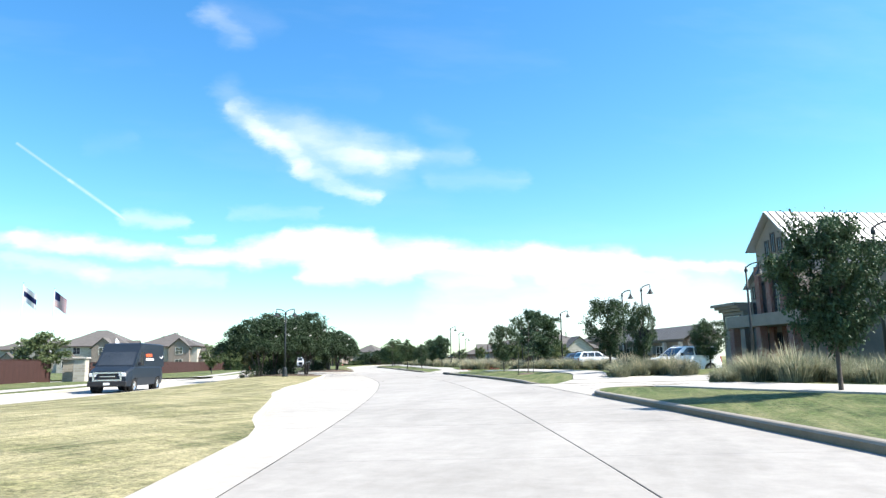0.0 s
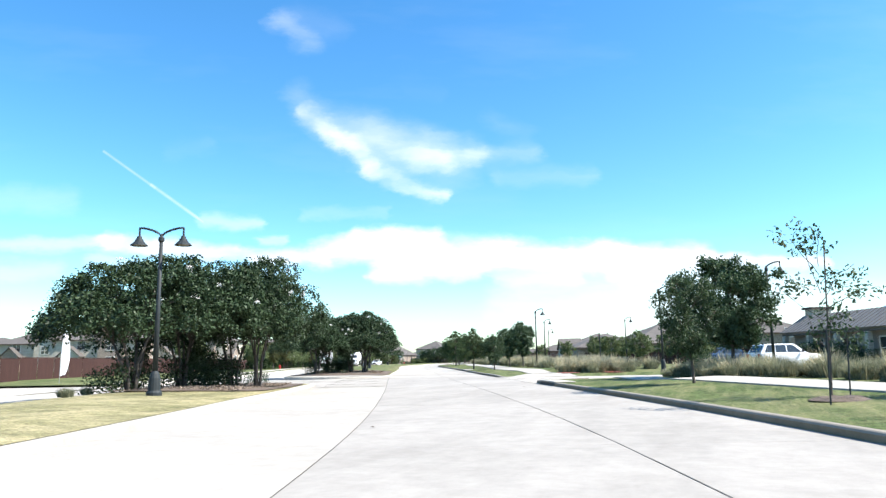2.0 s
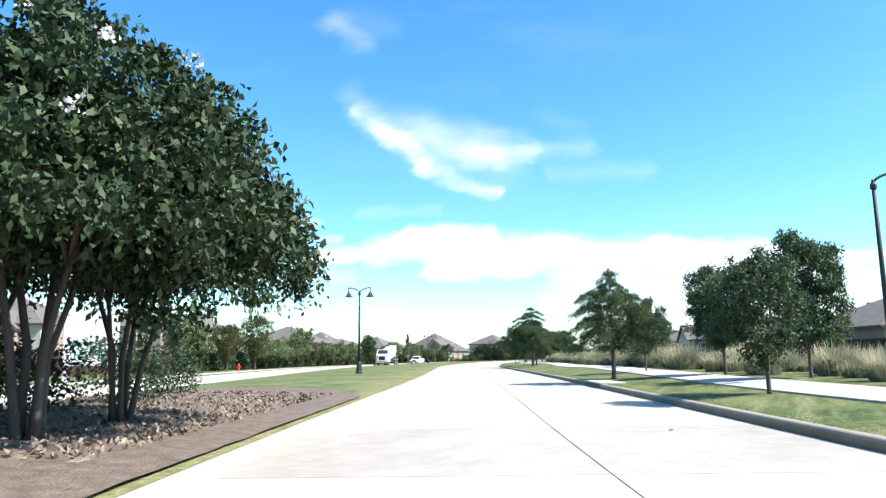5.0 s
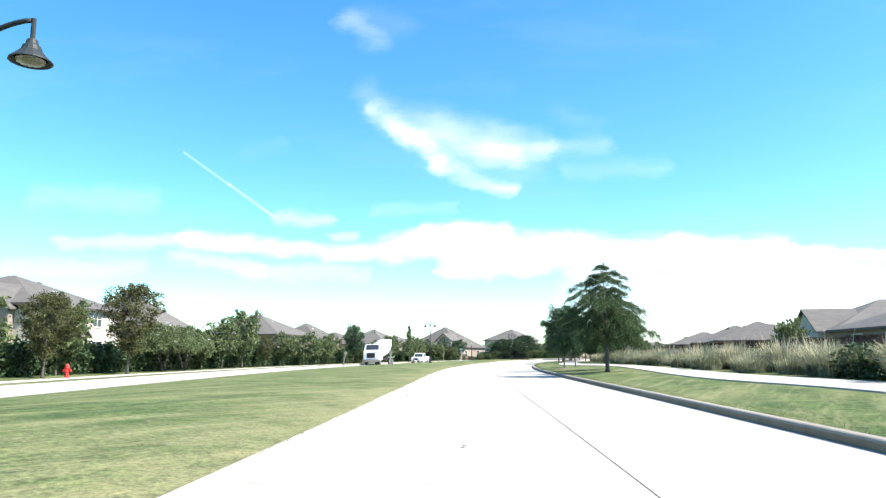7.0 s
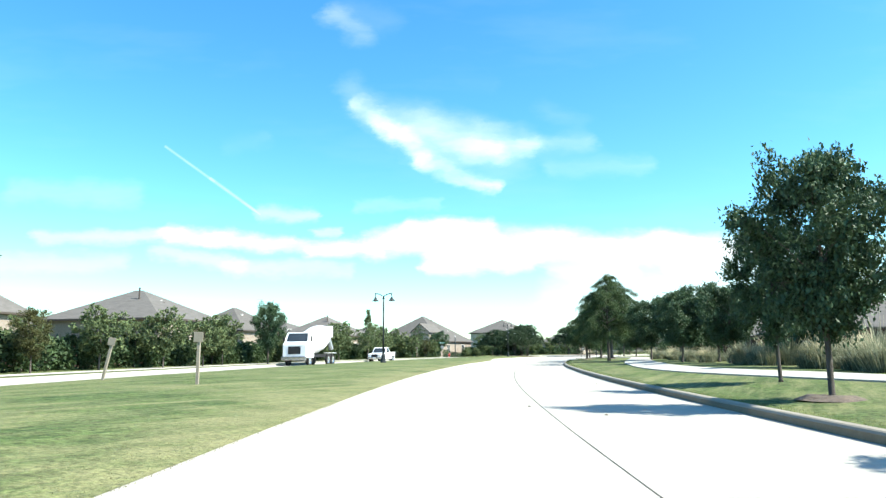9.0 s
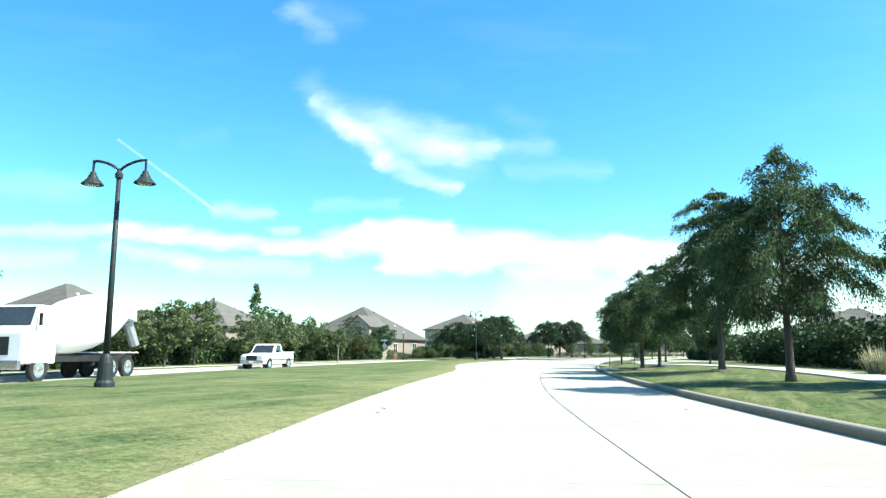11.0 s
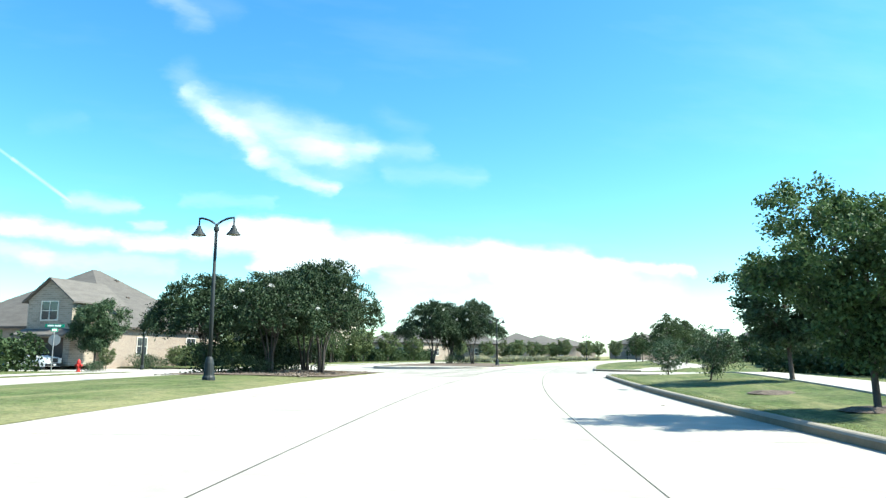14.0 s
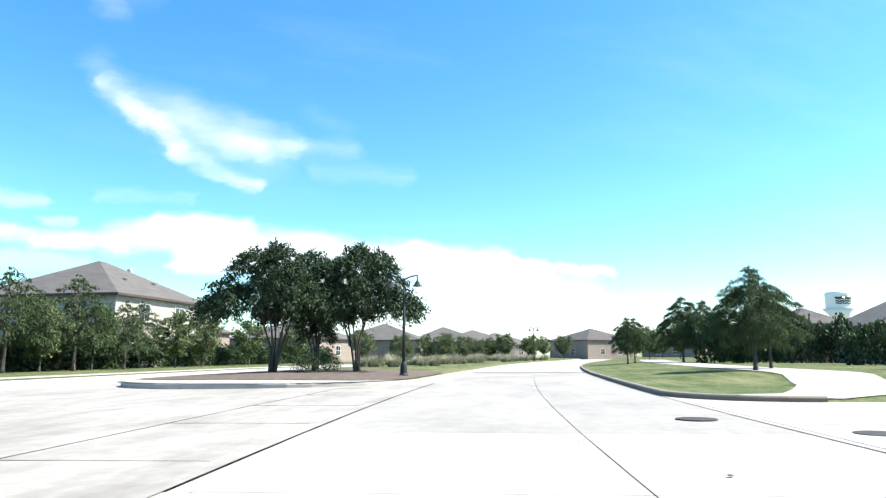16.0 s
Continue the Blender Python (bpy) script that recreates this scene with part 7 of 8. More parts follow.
def clubhouse():
    """A long narrow hall; y runs along the road."""
    p = P(121.5, 34.3, 0.2)
    e = empty("clubhouse", pose(p.x, p.y, p.z, 0, 0, yaw_at(121)), "low stone clubhouse with a grey metal roof and chimney", "building")
    part("wall", boxes((-1.6, 1.9, -14, 5.6, -0.4, 2.88)), M["stucco"], e)
    for sg in (-1, 1):
        seam_roof([(sg * 2.5, -14.8, 2.9), (sg * 2.5, 6.4, 2.9), (0, 6.4, 4.45), (0, -14.8, 4.45)], M["club_roof"], e, 34)
    part("gable_end", prism([(-1.6, 0), (1.6, 0), (0, 1.3)], -0.2, 0.2), M["stucco"], e).matrix_basis = pose(0, -13.9, 2.885, 0, 0, 90)
    part("eaves_beam", boxes((-2.4, -2.2, -14.6, 6.2, 2.66, 2.86)), M["dark_trim"], e, "dark eaves beam")
    ch = part("chimney", boxes((0.3, 2.1, 5.61, 6.8, -0.4, 5.1)), M["stone"], e, "pale stone chimney", bevel=0.02)
    part("chimney_cap", boxes((0.1, 2.3, 5.4, 7.0, 5.102, 5.28)), M["dark_trim"], ch, "dark chimney cap")
    for k in range(6):
        part("porch_post", boxes((-2.5, -2.1, -13.8 + 3.9 * k, -13.4 + 3.9 * k, -0.4, 2.64)), M["stone"], e, "pale stone porch post", bevel=0.02)
    for y in (-11.5, -7, -2.5, 2.0):
        window(e, "w", y, 0.6, 1.8, 1.6, 1.6, 11)
    for k in range(9):
        shrub("shrub", "tall dark shrub against the clubhouse", "laurel", 115.0 + 1.6 * k, 31.2 + 0.3 * (k % 2), 50 * k, (0.8, 0.8, 0.75 + 0.12 * (k % 3)), "shrubs at the clubhouse")


clubhouse()


def water_tower():
    e = empty("water_tower", pose(175.9, 815.9, -0.12), "white and pale blue water tower on a flared shaft", "water tower")
    part("shaft", lathe([(6.5, 0), (6.0, 22), (6.6, 29), (11.5, 34.5)], 28), M["white"], e, smooth=True)
    tank = part("tank", lathe([(9.0, 34.4), (9.2, 35), (9.2, 45.6), (8.6, 46.6), (0.3, 47.4)], 28), M["white"], e, smooth=False)
    for k, (z, w) in enumerate(((41.8, 1.0), (39.6, 0.5), (38.0, 0.5))):
        way = [(9.3 * math.cos(radians(235 + 4 * i)), 9.3 * math.sin(radians(235 + 4 * i)), z + 0.3 * math.sin(1.2 * i)) for i in range(18)]
        part("wave_band", tubes((way, w), sides=6), M["steel_blue"], tank, "dark blue painted wave")


water_tower()

# ---------------------------------------------------------------- vehicles; each faces -y
M["van_paint"] = mottled("slate-blue van paint", (0.012, 0.018, 0.027), (0.018, 0.026, 0.037), 1, 60, 0.45, 0.001, 0.02, spec=0.25)
M["car_white"] = mottled("white car paint", (0.74, 0.74, 0.74), (0.8, 0.8, 0.8), 1, 60, 0.25, 0.001, 0.02, spec=0.6)
M["car_blue"] = mottled("mid-blue car paint", (0.04, 0.075, 0.13), (0.055, 0.095, 0.16), 1, 60, 0.25, 0.001, 0.02, spec=0.6)
M["headlamp"] = mottled("clear lamp cover", (0.55, 0.57, 0.6), (0.75, 0.77, 0.8), 8, 40, 0.12, 0.001, 0.05, spec=0.8)
M["tail_lamp"] = mottled("red lamp cover", (0.3, 0.01, 0.01), (0.45, 0.02, 0.02), 8, 40, 0.15, 0.001, 0.05, spec=0.8)


def lower_body(W, sill, top, arches):
    """The body below the windows: rounded sections along the car, wheel arches cut up into the flanks."""
    b = bmesh.new()
    ys = sorted(set(np.round([y for y, _ in top] + [a + d for a, r in arches for d in (-r - 0.02, -r * 0.86, -r * 0.5, 0, r * 0.5, r * 0.86, r + 0.02)], 3)))
    rows = []
    y_lo, y_hi = ys[0], ys[-1]
    for y in ys:
        zt = lerp_list(y, top)
        zb = sill
        for a, r in arches:
            if abs(y - a) < r:
                zb = max(zb, sill + 0.02 + (r * math.sqrt(max(0, 1 - ((y - a) / r) ** 2))) * 0.95)
        end = min(1.0, 0.86 + 0.35 * min(y - y_lo, y_hi - y))
        w = W * end
        zm = max(zb + 0.03, sill + (zt - sill) * 0.55)
        zb = min(zb, zm - 0.03)
        half = [(w * 0.93, zb), (w, max(zb + 0.02, zm - 0.15)), (w, zm), (w * 0.975, max(zm + 0.01, zt - 0.09)), (w * 0.9, zt - 0.015), (w * 0.55, zt + 0.012)]
        rows.append([b.verts.new((-x, y, z)) for x, z in half] + [b.verts.new((x, y, z)) for x, z in half[::-1]])
    for r, q in zip(rows, rows[1:]):
        for k in range(len(r) - 1):
            b.faces.new((r[k], r[k + 1], q[k + 1], q[k]))
        b.faces.new((r[-1], r[0], q[0], q[-1]))
    b.faces.new(rows[0])
    b.faces.new(rows[-1][::-1])
    return b


def cabin_shell(W, belt, roof, yb0, yt0, yt1, yb1, taper=0.8):
    b = bmesh.new()
    w0, w1 = W * 0.93, W * taper
    lo = [(-w0, yb0), (w0, yb0), (w0, yb1), (-w0, yb1)]
    hi = [(-w1, yt0), (w1, yt0), (w1, yt1), (-w1, yt1)]
    a = [b.verts.new((x, y, belt - 0.04)) for x, y in lo]
    c = [b.verts.new((x, y, roof - 0.06)) for x, y in hi]
    d = [b.verts.new((x * 0.88, y + (0.16 if k < 2 else -0.16), roof)) for k, (x, y) in enumerate(hi)]
    b.faces.new(a[::-1])
    b.faces.new(d)
    for lower, upper in ((a, c), (c, d)):
        for k in range(4):
            b.faces.new((lower[k], lower[(k + 1) % 4], upper[(k + 1) % 4], upper[k]))
    return b


def thick_quad(points, t=0.012):
    b = bmesh.new()
    p = [Vector(q) for q in points]
    n = (p[1] - p[0]).cross(p[2] - p[0]).normalized()
    lo, hi = [b.verts.new(q - n * 0.004) for q in p], [b.verts.new(q + n * t) for q in p]
    m = len(p)
    b.faces.new(lo[::-1])
    b.faces.new(hi)
    for k in range(m):
        b.faces.new((lo[k], lo[(k + 1) % m], hi[(k + 1) % m], hi[k]))
    return b


def wheel(parent, x, y, r, store={}):
    side = 1 if x > 0 else -1
    k = round(r, 2)
    m = pose(x, y, r - 0.03, 0, 90 * side, 0)
    if k not in store:
        t = part("wheel", lathe([(r * 0.62, -0.1), (r * 0.95, -0.11), (r, -0.07), (r, 0.07), (r * 0.95, 0.11), (r * 0.62, 0.1), (r * 0.6, 0.04)], 24), M["rubber"], parent, "black rubber tyre on a wheel")
        t.matrix_basis = m
        rim = part("rim", lathe([(r * 0.6, 0.03), (r * 0.62, 0.095), (r * 0.56, 0.09), (r * 0.45, 0.06), (r * 0.2, 0.075), (r * 0.14, 0.1), (0.01, 0.1)], 20), M["chrome"], t, "bright metal rim")
        store[k] = (t, rim)
    else:
        t = share("wheel", store[k][0], m, parent)
        share("rim", store[k][1], Matrix.Identity(4), t)


def vehicle(name, label, category, m, L, W, sill, belt, roof, top, cab, paint, axles, wheel_r, panes, taper=0.8, group="vehicles", front=(0.55, 0.95), rear_glass=True, screen=0.92):
    e = empty(name, m, label, category, group)
    body = part("body", lower_body(W, sill, top, [(a, wheel_r * 1.13) for a in axles]), M[paint], e, smooth=False)
    shell = part("cabin", cabin_shell(W, belt, roof, *cab, taper), M[paint], e)
    yb0, yt0, yt1, yb1 = cab
    w0, w1 = W * 0.93, W * taper
    zl, zh = belt + 0.02, belt + (roof - belt) * (0.86 if screen > 0.8 else 0.62)

    def on_side(sg, y, z):
        u = (z - belt + 0.04) / (roof - 0.06 - belt + 0.04)
        return (sg * (w0 + (w1 - w0) * u), y, z)
    for sg in (-1, 1):
        for a, b, c, d in panes:                       # lower front, lower back, upper back, upper front
            q = [on_side(sg, a, zl + 0.03), on_side(sg, b, zl + 0.03), on_side(sg, c, zh), on_side(sg, d, zh)]
            part("side_window", thick_quad(q if sg > 0 else q[::-1]), M["glass"], shell, "dark side window")
        mir = part("mirror", boxes((-0.1, 0.1, -0.05, 0.05, -0.08, 0.1)), M["black_plastic"], e, "black door mirror", bevel=0.02)
        mir.matrix_basis = pose(sg * (W + 0.09), yb0 + 0.45, belt + 0.12)
        lamp = part("headlamp", boxes((-0.17, 0.17, -0.05, 0.06, -0.09, 0.09)), M["headlamp"], e, "clear headlamp", bevel=0.03)
        lamp.matrix_basis = pose(sg * W * 0.68, top[0][0] + 0.015, front[1] - 0.12)
        tail = part("tail_lamp", boxes((-0.09, 0.09, -0.05, 0.03, -0.2, 0.2)), M["tail_lamp"], e, "red tail lamp", bevel=0.02)
        tail.matrix_basis = pose(sg * W * 0.76, top[-1][0] + 0.0, belt - 0.25)
        for a in axles:
            wheel(e, sg * (W - 0.12), a, wheel_r)
            arch = part("wheel_well", lathe([(wheel_r * 1.1, -0.08), (wheel_r * 1.1, 0.02), (0.02, 0.02)], 18), M["black_plastic"], e, "dark wheel well")
            arch.matrix_basis = pose(sg * (W - 0.3), a, wheel_r - 0.03, 0, 90 * sg, 0)

    def on_end(x, u, y0, y1, off):
        ww = w0 + (w1 - w0) * u
        return (x * ww, y0 + (y1 - y0) * u + off, belt - 0.04 + (roof - 0.02 - belt) * u)
    q = [on_end(-0.9, 0.1, yb0, yt0, 0), on_end(0.9, 0.1, yb0, yt0, 0), on_end(0.88, screen, yb0, yt0, 0), on_end(-0.88, screen, yb0, yt0, 0)]
    part("windscreen", thick_quad(q), M["glass"], shell, "dark windscreen")
    if rear_glass:
        q = [on_end(0.86, 0.15, yb1, yt1, 0), on_end(-0.86, 0.15, yb1, yt1, 0), on_end(-0.84, 0.88, yb1, yt1, 0), on_end(0.84, 0.88, yb1, yt1, 0)]
        part("rear_window", thick_quad(q), M["glass"], shell, "dark rear window")
    y0 = top[0][0]
    part("grille", boxes((-W * 0.42, W * 0.42, y0 - 0.02, y0 + 0.03, front[0], front[1] - 0.04)), M["black_plastic"], e, "black grille", bevel=0.01)
    part("bumper", boxes((-W * 0.9, W * 0.9, y0 - 0.08, y0 + 0.1, sill + 0.02, sill + 0.26)), M["black_plastic"] if name != "pickup_truck" else M["chrome"], e, "front bumper", bevel=0.03)
    part("number_plate", boxes((-0.15, 0.15, y0 - 0.1, y0 - 0.082, sill + 0.08, sill + 0.2)), M["white"], e, "pale plain number plate")
    return e


def on_lane(s, o, turn=0.0, z=-0.07):
    p = P(s, o, z)
    return pose(p.x, p.y, p.z, 0, 0, yaw_at(s) + turn)


def cargo_van(m):
    e = vehicle("cargo_van", "dark slate-blue high-roof cargo van with orange-red lettering", "van", m, 6.0, 1.02, 0.32, 1.28, 2.5,
                [(-3.0, 0.85), (-2.85, 1.08), (-2.3, 1.26), (-2.0, 1.3), (2.95, 1.3), (3.0, 1.1)], (-2.15, -1.0, 2.9, 2.98), "van_paint", (-2.05, 1.75), 0.36,
                ((-1.5, -0.55, -0.55, -0.95),), 0.9, front=(0.62, 1.02), rear_glass=False, screen=0.66)
    for sg in (-1, 1):
        x = sg * 1.0
        for y0, y1, z0, z1, mat in ((-0.3, 0.0, 1.78, 1.94, "orange_lettering"), (0.05, 0.3, 1.78, 1.94, "orange_lettering"), (0.35, 0.7, 1.78, 1.94, "orange_lettering"), (-0.3, 0.95, 1.58, 1.7, "white")):
            part("lettering", thick_quad([(sg * (0.965 if z0 > 1.5 else 0.985), y0, z0), (sg * (0.965 if z0 > 1.5 else 0.985), y1, z0), (sg * (0.95 if z0 > 1.5 else 0.98), y1, z1), (sg * (0.95 if z0 > 1.5 else 0.98), y0, z1)], 0.012 * sg), M[mat], e, "plain bar of lettering")
        arc = [(sg * 0.958, 2.35 + 0.3 * math.cos(a), 1.86 - 0.14 * math.sin(a)) for a in np.linspace(0.2, math.pi - 0.2, 9)]
        part("curved_mark", tubes((arc, [0.012, 0.02, 0.026, 0.03, 0.03, 0.03, 0.026, 0.02, 0.012]), sides=5), M["white"], e, "white curved stripe")
    part("grille_frame", boxes((-0.62, 0.62, -3.045, -2.99, 0.96, 1.03), (-0.62, 0.62, -3.045, -2.99, 0.6, 0.67), (-0.69, -0.6, -3.045, -2.99, 0.6, 1.03), (0.6, 0.69, -3.045, -2.99, 0.6, 1.03)), M["chrome"], e, "bright frame round the grille")
    part("grille_bar", boxes((-0.36, 0.36, -3.04, -3.0, 0.79, 0.84)), M["chrome"], e, "bright bar across the grille", bevel=0.008)
    return e


cargo_van(on_lane(72.4, -17.2))

SUV_TOP = [(-2.35, 0.75), (-2.28, 0.92), (-1.9, 1.02), (-1.1, 1.1), (2.2, 1.12), (2.32, 0.8)]
SUV_PANES = ((-0.72, 0.3, 0.3, -0.12), (0.38, 1.15, 1.1, 0.38), (1.23, 1.95, 1.68, 1.18))
suv = vehicle("parked_car", "white sport utility vehicle parked behind the grasses", "car", on_lane(76.2, 15.3, -80, 0.1), 4.7, 0.95, 0.25, 1.1, 1.72, SUV_TOP, (-1.15, -0.35, 1.85, 2.25), "car_white", (-1.42, 1.4), 0.37, SUV_PANES, group="parked cars")
for s, o, turn, lab in ((112.0, 23.5, 92, "white car parked before the clubhouse"), (326.4, -40.6, 90, "white car in the driveway of a brick house")):
    tagged(copy_thing(suv, on_lane(s, o, turn, ground_height(s, o) if s < 300 else -0.06)), lab, "car", "parked cars")
vehicle("parked_car", "small mid-blue car parked behind the grasses", "car", on_lane(124.5, 25.4, 88, ground_height(124.5, 25.4)), 4.2, 0.88, 0.22, 0.98, 1.48, [(-2.1, 0.6), (-2.0, 0.75), (-1.1, 0.95), (1.7, 1.0), (2.1, 0.9)],
        (-1.1, -0.3, 1.0, 1.75), "car_blue", (-1.3, 1.25), 0.32, ((-0.66, 0.25, 0.25, -0.1), (0.32, 1.15, 0.85, 0.32)), group="parked cars")


def pickup(m):
    e = vehicle("pickup_truck", "older white single-cab pickup truck", "pickup truck", m, 5.4, 0.98, 0.36, 1.12, 1.8,
                [(-2.7, 0.9), (-2.62, 1.02), (-1.3, 1.12), (0.5, 1.14), (2.62, 1.14), (2.7, 1.0)], (-1.15, -0.55, 0.35, 0.55), "car_white", (-1.75, 1.55), 0.38,
                ((-0.75, 0.28, 0.22, -0.38),), 0.82, front=(0.62, 0.98))
    part("bed_rail", boxes((-0.92, -0.8, 0.62, 2.62, 1.15, 1.22), (0.8, 0.92, 0.62, 2.62, 1.15, 1.22), (-0.92, 0.92, 2.56, 2.66, 1.15, 1.22)), M["car_white"], e, "white rail round the load bed")
    part("load_bed", boxes((-0.78, 0.78, 0.66, 2.52, 1.145, 1.16)), M["black_plastic"], e, "dark load bed")
    part("side_trim", boxes((-0.995, -0.985, -2.2, 2.4, 0.62, 0.68), (0.985, 0.995, -2.2, 2.4, 0.62, 0.68)), M["black_plastic"], e, "dark side moulding")


pickup(on_lane(270.0, -20.6))


def mixer_truck(m):
    e = empty("mixer_truck", m, "white concrete mixer truck with a sloping drum", "truck", "vehicles")
    part("chassis", boxes((-0.45, 0.45, -3.6, 4.4, 0.75, 1.05)), M["black_plastic"], e, "dark chassis")
    part("cab", prism([(-4.3, 0.7), (-2.3, 0.7), (-2.3, 3.0), (-3.3, 3.05), (-3.7, 2.2), (-4.3, 1.95)], -1.15, 1.15), M["car_white"], e, "white cab", bevel=0.06)
    part("windscreen", thick_quad([(-1.0, -3.72, 2.22), (1.0, -3.72, 2.22), (0.92, -3.37, 2.95), (-0.92, -3.37, 2.95)], 0.03), M["glass"], e, "dark windscreen")
    part("grille", boxes((-0.6, 0.6, -4.33, -4.29, 1.05, 1.75)), M["black_plastic"], e, "black grille")
    part("bumper", boxes((-1.2, 1.2, -4.5, -4.31, 0.5, 0.85)), M["chrome"], e, "front bumper", bevel=0.03)
    drum = part("drum", lathe([(0.5, -3.1), (0.95, -2.6), (1.22, -1.2), (1.25, 0.0), (1.1, 1.2), (0.75, 2.4), (0.55, 2.9)], 20), M["car_white"], e, "white ribbed drum", smooth=True)
    drum.matrix_basis = pose(0, 1.1, 2.55, -76, 0, 0)
    hop = part("hopper", prism([(3.6, 2.9), (4.6, 2.7), (4.5, 3.9), (3.6, 3.7)], -0.5, 0.5), M["car_white"], e, "white loading hopper", bevel=0.03)
    part("chute", tubes(([(0, 4.6, 2.6), (0.2, 5.0, 1.5)], 0.25), sides=8), M["galvanised"], e, "grey chute")
    for y in (-3.2, 1.7, 3.0):
        for x in (-1.02, 1.02):
            wheel(e, x, y, 0.52)
    for sg in (-1, 1):
        part("fender", boxes((sg * 1.02 - 0.2, sg * 1.02 + 0.2, 1.0, 3.7, 1.12, 1.18)), M["car_white"], e, "white mudguard", bevel=0.02)
        mr = part("mirror", boxes((-0.06, 0.06, -0.04, 0.04, -0.25, 0.25)), M["black_plastic"], e, "black door mirror", bevel=0.01)
        mr.matrix_basis = pose(sg * 1.34, -3.6, 2.45)


mixer_truck(on_lane(249.6, -20.8))

# ---------------------------------------------------------------- the carriageway's slabs, small litter, blades of grass
def slab(s0, s1, in0, in1, out0, out1, gap):
    v = [P(s0 + gap, in0 + 0.008), P(s0 + gap, out0 - 0.008), P(s1, out1 - 0.008), P(s1, in1 + 0.008)]
    top = [(p.x, p.y, 0.0) for p in v]
    low = [(p.x, p.y, -0.035) for p in v]
    faces = [(0, 1, 2, 3), (0, 4, 5, 1), (1, 5, 6, 2), (2, 6, 7, 3), (3, 7, 4, 0)]
    return top + low, faces


rng = random.Random(3)
s = 18.4
while s < 360:
    e = s + 4.63
    gap = 0.045 if 96 < s < 98 or 314 < s < 316 else rng.choice((0.006, 0.008, 0.012, 0.018))
    worn = M["slab_worn" if s < 112 + 14 * rng.random() or s > 316 + 8 * rng.random() else "slab"]
    side = -4.13 if 319 < s < 339 else LANE_LEFT
    for a, b in ((side, 0.0), (0.0, RIGHT_EDGE + 0.1)):
        mesh_object("slab", *slab(s, e, a, a, b, b, gap), worn, road)
    if not (100 < s < 114 or 319 < s < 339):
        mesh_object("slab", *slab(s, e, left_edge(s) - 0.25, left_edge(e) - 0.25, LANE_LEFT, LANE_LEFT, gap), M["slab"], road)
    s = e
for tag, s0, s1 in (("1", 24, 56), ("2", 67.8, 100.4), ("3", 111.8, 318.6)):
    base = bpy.data.objects["sidewalk_" + tag]
    s = s0
    while s < s1 - 0.5:
        e = min(s1, s + 1.8)
        v = [P(q, walk_middle(q) + d, ground_height(q, walk_middle(q) + d) + 0.036) for q, d in ((s + 0.012, -0.9), (s + 0.012, 0.9), (e, 0.9), (e, -0.9))]
        v += [p - Vector((0, 0, 0.06)) for p in v]
        mesh_object("paving_slab", v, [(0, 1, 2, 3), (0, 4, 5, 1), (1, 5, 6, 2), (2, 6, 7, 3), (3, 7, 4, 0)], M["pavement"], base)
        s = e
for s, o in ((106.0, 3.9), (326.3, 2.3), (324.0, 4.25)):
    b = lathe([(0.36, -0.02), (0.36, 0.018), (0.3, 0.02), (0.02, 0.02)], 20)
    cover = part("manhole_cover", b, M["joint"])
    p = P(s, o)
    cover.matrix_basis = pose(p.x, p.y, 0.004)
    tagged(cover, "dark cast-iron manhole cover set in the concrete", "manhole cover", "manhole covers")
for s in (276.0, 262.0, 140.0, 96.0):
    p = P(s, RIGHT_EDGE)
    inlet = empty("drain_inlet", pose(p.x, p.y, 0, 0, 0, yaw_at(s)), "dark storm drain opening in the concrete kerb", "drain", "drain inlets")
    part("lintel", boxes((-0.02, 0.9, -1.6, 1.6, 0.15, 0.2)), M["pavement"], inlet, "pale concrete lintel", bevel=0.015)
    part("opening", boxes((-0.012, 0.05, -1.4, 1.4, 0.01, 0.125)), M["black_plastic"], inlet, "dark opening")
rng = random.Random(9)
for k in range(46):
    s = rng.uniform(34, 322)
    o = rng.choice((rng.uniform(-3.9, -2.8), rng.uniform(2.2, 3.2), rng.uniform(-3.5, 3.0)))
    p = P(s, o, 0.008)
    b = bmesh.new()
    n = rng.randint(5, 7)
    ring = [b.verts.new((0.03 * rng.uniform(0.6, 1.5) * math.cos(2 * math.pi * i / n), 0.045 * rng.uniform(0.6, 1.5) * math.sin(2 * math.pi * i / n), rng.uniform(0, 0.02))) for i in range(n)]
    b.faces.new(ring)
    top = b.verts.new((0, 0, 0.022))
    for i in range(n):
        b.faces.new((ring[i], ring[(i + 1) % n], top))
    lf = part("fallen_leaf", b, M["mulch"])
    lf.matrix_basis = pose(p.x, p.y, p.z, 0, 0, rng.uniform(0, 360))
    tagged(lf, "dry brown leaf lying on the concrete", "leaf", "fallen leaves on the road")


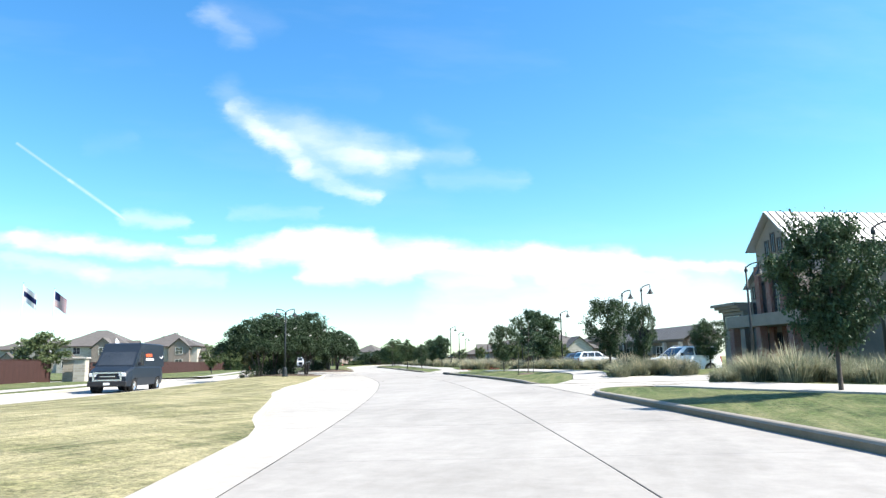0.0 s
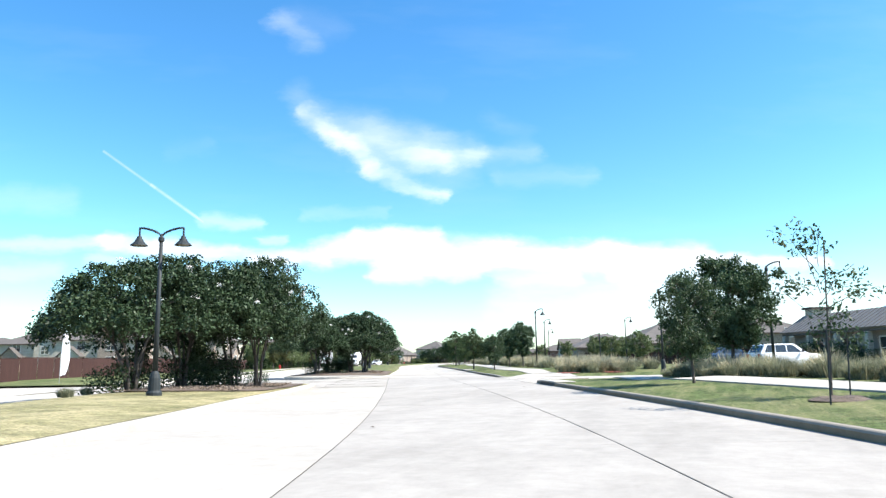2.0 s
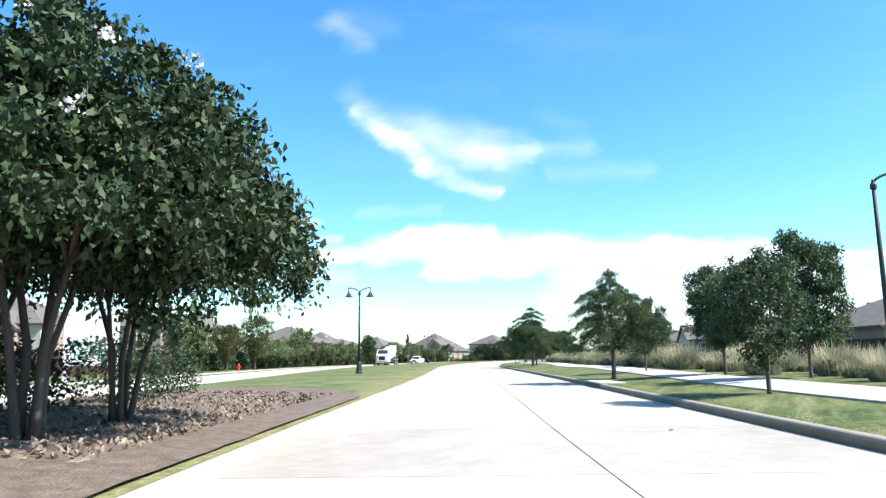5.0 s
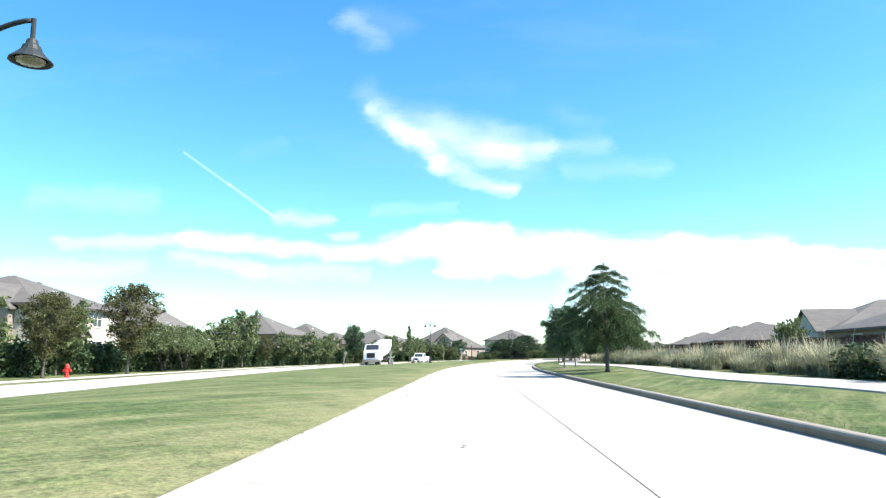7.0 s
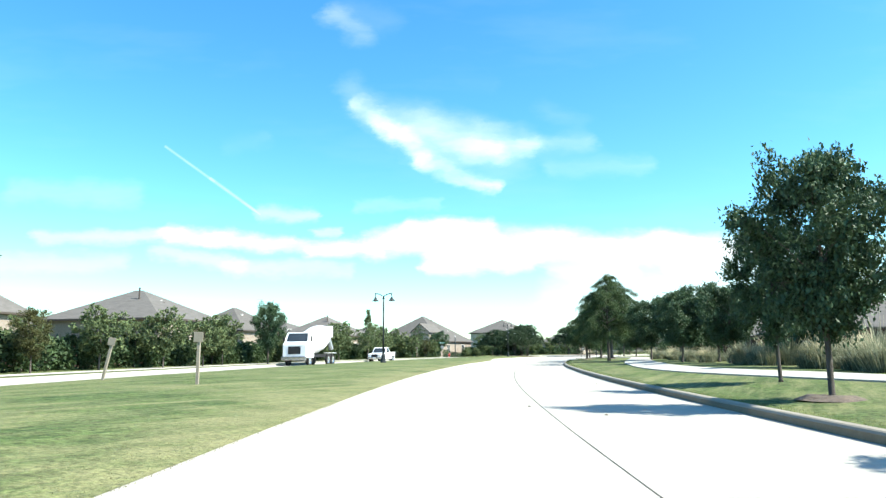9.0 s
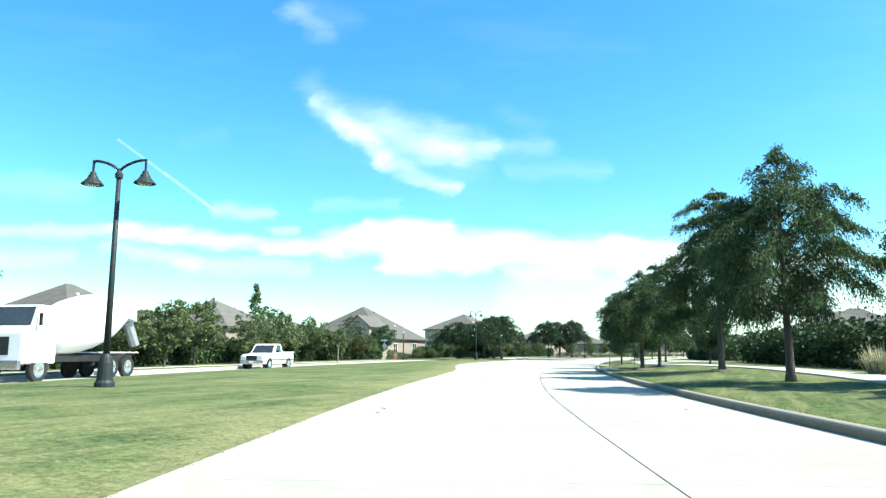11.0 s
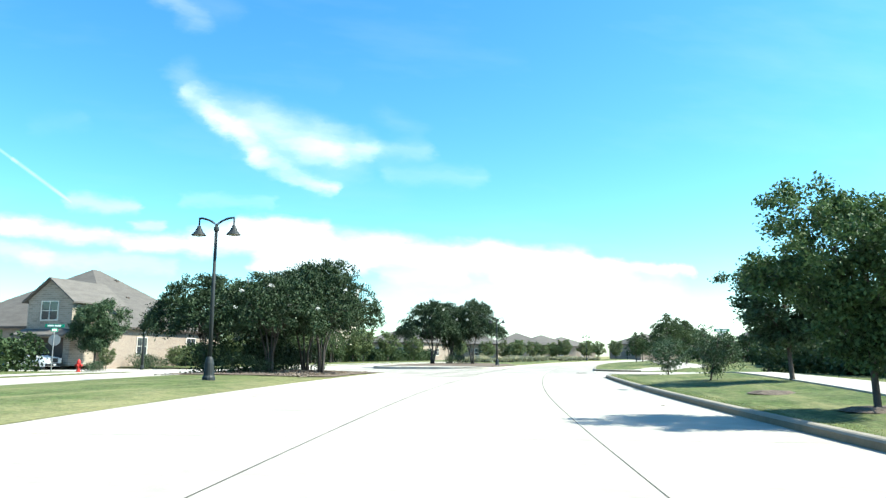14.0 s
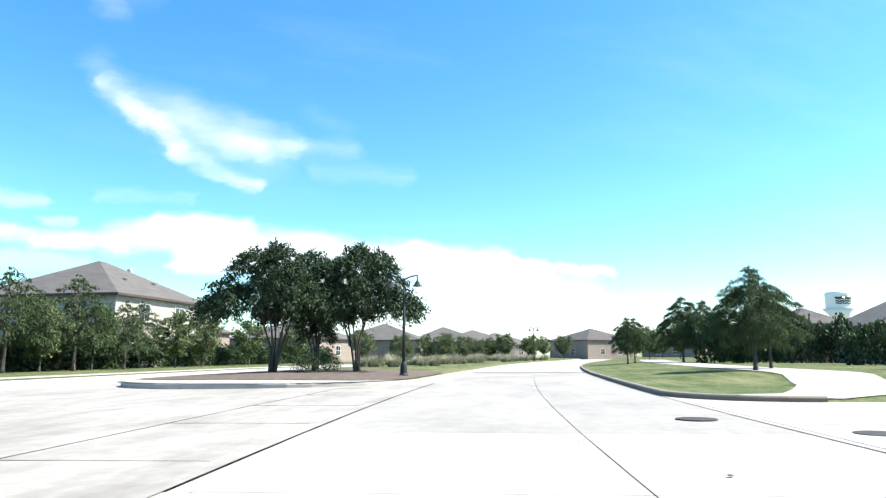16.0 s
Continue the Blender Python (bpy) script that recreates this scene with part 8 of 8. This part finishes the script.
def blades(name, count, pick, mat, height, label, seed):
    """Loose blades of grass over a stretch of lawn."""
    rng = np.random.default_rng(seed)
    spots = [pick(rng) for _ in range(count)]
    v = np.empty((count, 3, 3))
    for i, (s, o) in enumerate(spots):
        p = P(s, o, ground_height(s, o) - 0.01)
        a, h = rng.uniform(0, 2 * math.pi), height * rng.uniform(0.5, 1.3)
        dx, dy = math.cos(a), math.sin(a)
        w = 0.0045 * rng.uniform(0.7, 1.6)
        ln = rng.normal(size=2) * h * 0.45
        v[i] = ((p.x - dx * w, p.y - dy * w, p.z), (p.x + dx * w, p.y + dy * w, p.z), (p.x + ln[0], p.y + ln[1], p.z + h))
    me = bpy.data.meshes.new(name)
    me.vertices.add(3 * count)
    me.vertices.foreach_set("co", v.ravel())
    me.loops.add(3 * count)
    me.loops.foreach_set("vertex_index", np.arange(3 * count))
    me.polygons.add(count)
    me.polygons.foreach_set("loop_start", np.arange(0, 3 * count, 3))
    me.polygons.foreach_set("loop_total", np.full(count, 3))
    me.update(calc_edges=True)
    me.materials.append(mat)
    tagged(new(name, me), label, "grass", kind="stuff")


def verge_spot(s0, s1, deep):
    def pick(rng):
        s = rng.uniform(s0, s1)
        return s, RIGHT_EDGE + 0.2 + deep * rng.uniform() ** 1.5
    return pick


def straw_spot(s0, s1, deep):
    """Dry patches that gather along the kerb of the median."""
    def pick(rng):
        while True:
            s, d = rng.uniform(s0, s1), rng.uniform() ** 1.6
            if math.sin(0.37 * s) + math.sin(0.93 * s + 2.0) + 0.7 * math.sin(2.3 * s + 7 * d) > 1.7 * d - 0.5:
                return s, left_edge(s) - 0.05 - deep * d
    return pick


blades("straw_grass", 26000, straw_spot(134, 240, 2.0), M["straw"], 0.014, "dry straw-coloured grass in patches along the median kerb", 8)
blades("kerb_grass", 30000, verge_spot(115, 315, 0.35), M["blade"], 0.03, "ragged green grass along the kerb", 5)


# ---------------------------------------------------------------- sealed joints of the side streets, mulch chips, road markers
def tar_joint(parent, a, b, wide=0.009):
    d = (b - a).normalized()
    r = Vector((d.y, -d.x, 0)) * wide / 2
    v = [a - r, a + r, b + r, b - r]
    mesh_object("joint", [p + Vector((0, 0, 0.0155)) for p in v] + [p for p in v], [(0, 1, 2, 3), (0, 4, 5, 1), (1, 5, 6, 2), (2, 6, 7, 3), (3, 7, 4, 0)], M["joint"], parent)


for tag, s0, s1, o0, o1, cross in (("east_1", 60.5, 67, 3.4, 24, 4.6), ("east_2", 101.5, 111, 3.4, 24, 4.6), ("east_3", 320, 330.6, 3.4, 24, 5.0), ("crossing_1", 102, 113.6, -6.9, -4.4, 4.7), ("crossing_2", 321, 338, -6.9, -4.4, 4.7)):
    base = bpy.data.objects["street_" + tag]
    n = max(2, round((s1 - s0) / 4.6))
    for k in range(n + 1):
        s = s0 + (s1 - s0) * k / n
        tar_joint(base, P(s, o0), P(s, o1))
    o = o0
    while o <= o1:
        tar_joint(base, P(s0 - 2.5 if o < 0 else s0, o), P((s0 + s1) / 2, o))
        tar_joint(base, P((s0 + s1) / 2, o), P(s1, o))
        o += cross
for s0, s1, o in ((22, 101.6, LANE_LEFT), (262, 319, LANE_LEFT), (22, 360, 0.0)):
    strip("joint", every(s0, s1, 2.0), lambda s: o - 0.0065, lambda s: o + 0.0065, lambda s, q: 0.003, M["joint"], 1, road)
rg = np.random.default_rng(12)
for s0, s1 in ((88, 98.6), (119.5, 131), (305, 317.4)):
    spots = []
    for _ in range(4200):
        s = rg.uniform(s0, s1)
        a, b = left_edge(s) - 0.9, far_edge(s) + 1.2
        o = a + (b - a) * rg.uniform() ** 1.3
        spots.append(P(s, o, ground_height(s, o) + 0.045))
    me = leaf_mesh("mulch_chips", np.array([tuple(p) for p in spots]), None, 0.09, rg, 0.45)
    me.materials.append(M["chips"])
    tagged(new("mulch_chips", me), "loose pale and brown bark chips on the bed", "mulch", kind="stuff")
for k in range(7):
    p = P(323 + 3.1 * k, -0.12, 0)
    b = lathe([(0.055, -0.01), (0.052, 0.008), (0.035, 0.018), (0.01, 0.02)], 10)
    mk = part("road_marker", b, M["white"])
    mk.matrix_basis = pose(p.x, p.y, 0.0)
    tagged(mk, "small white raised road marker on the joint", "road marker", "road markers")
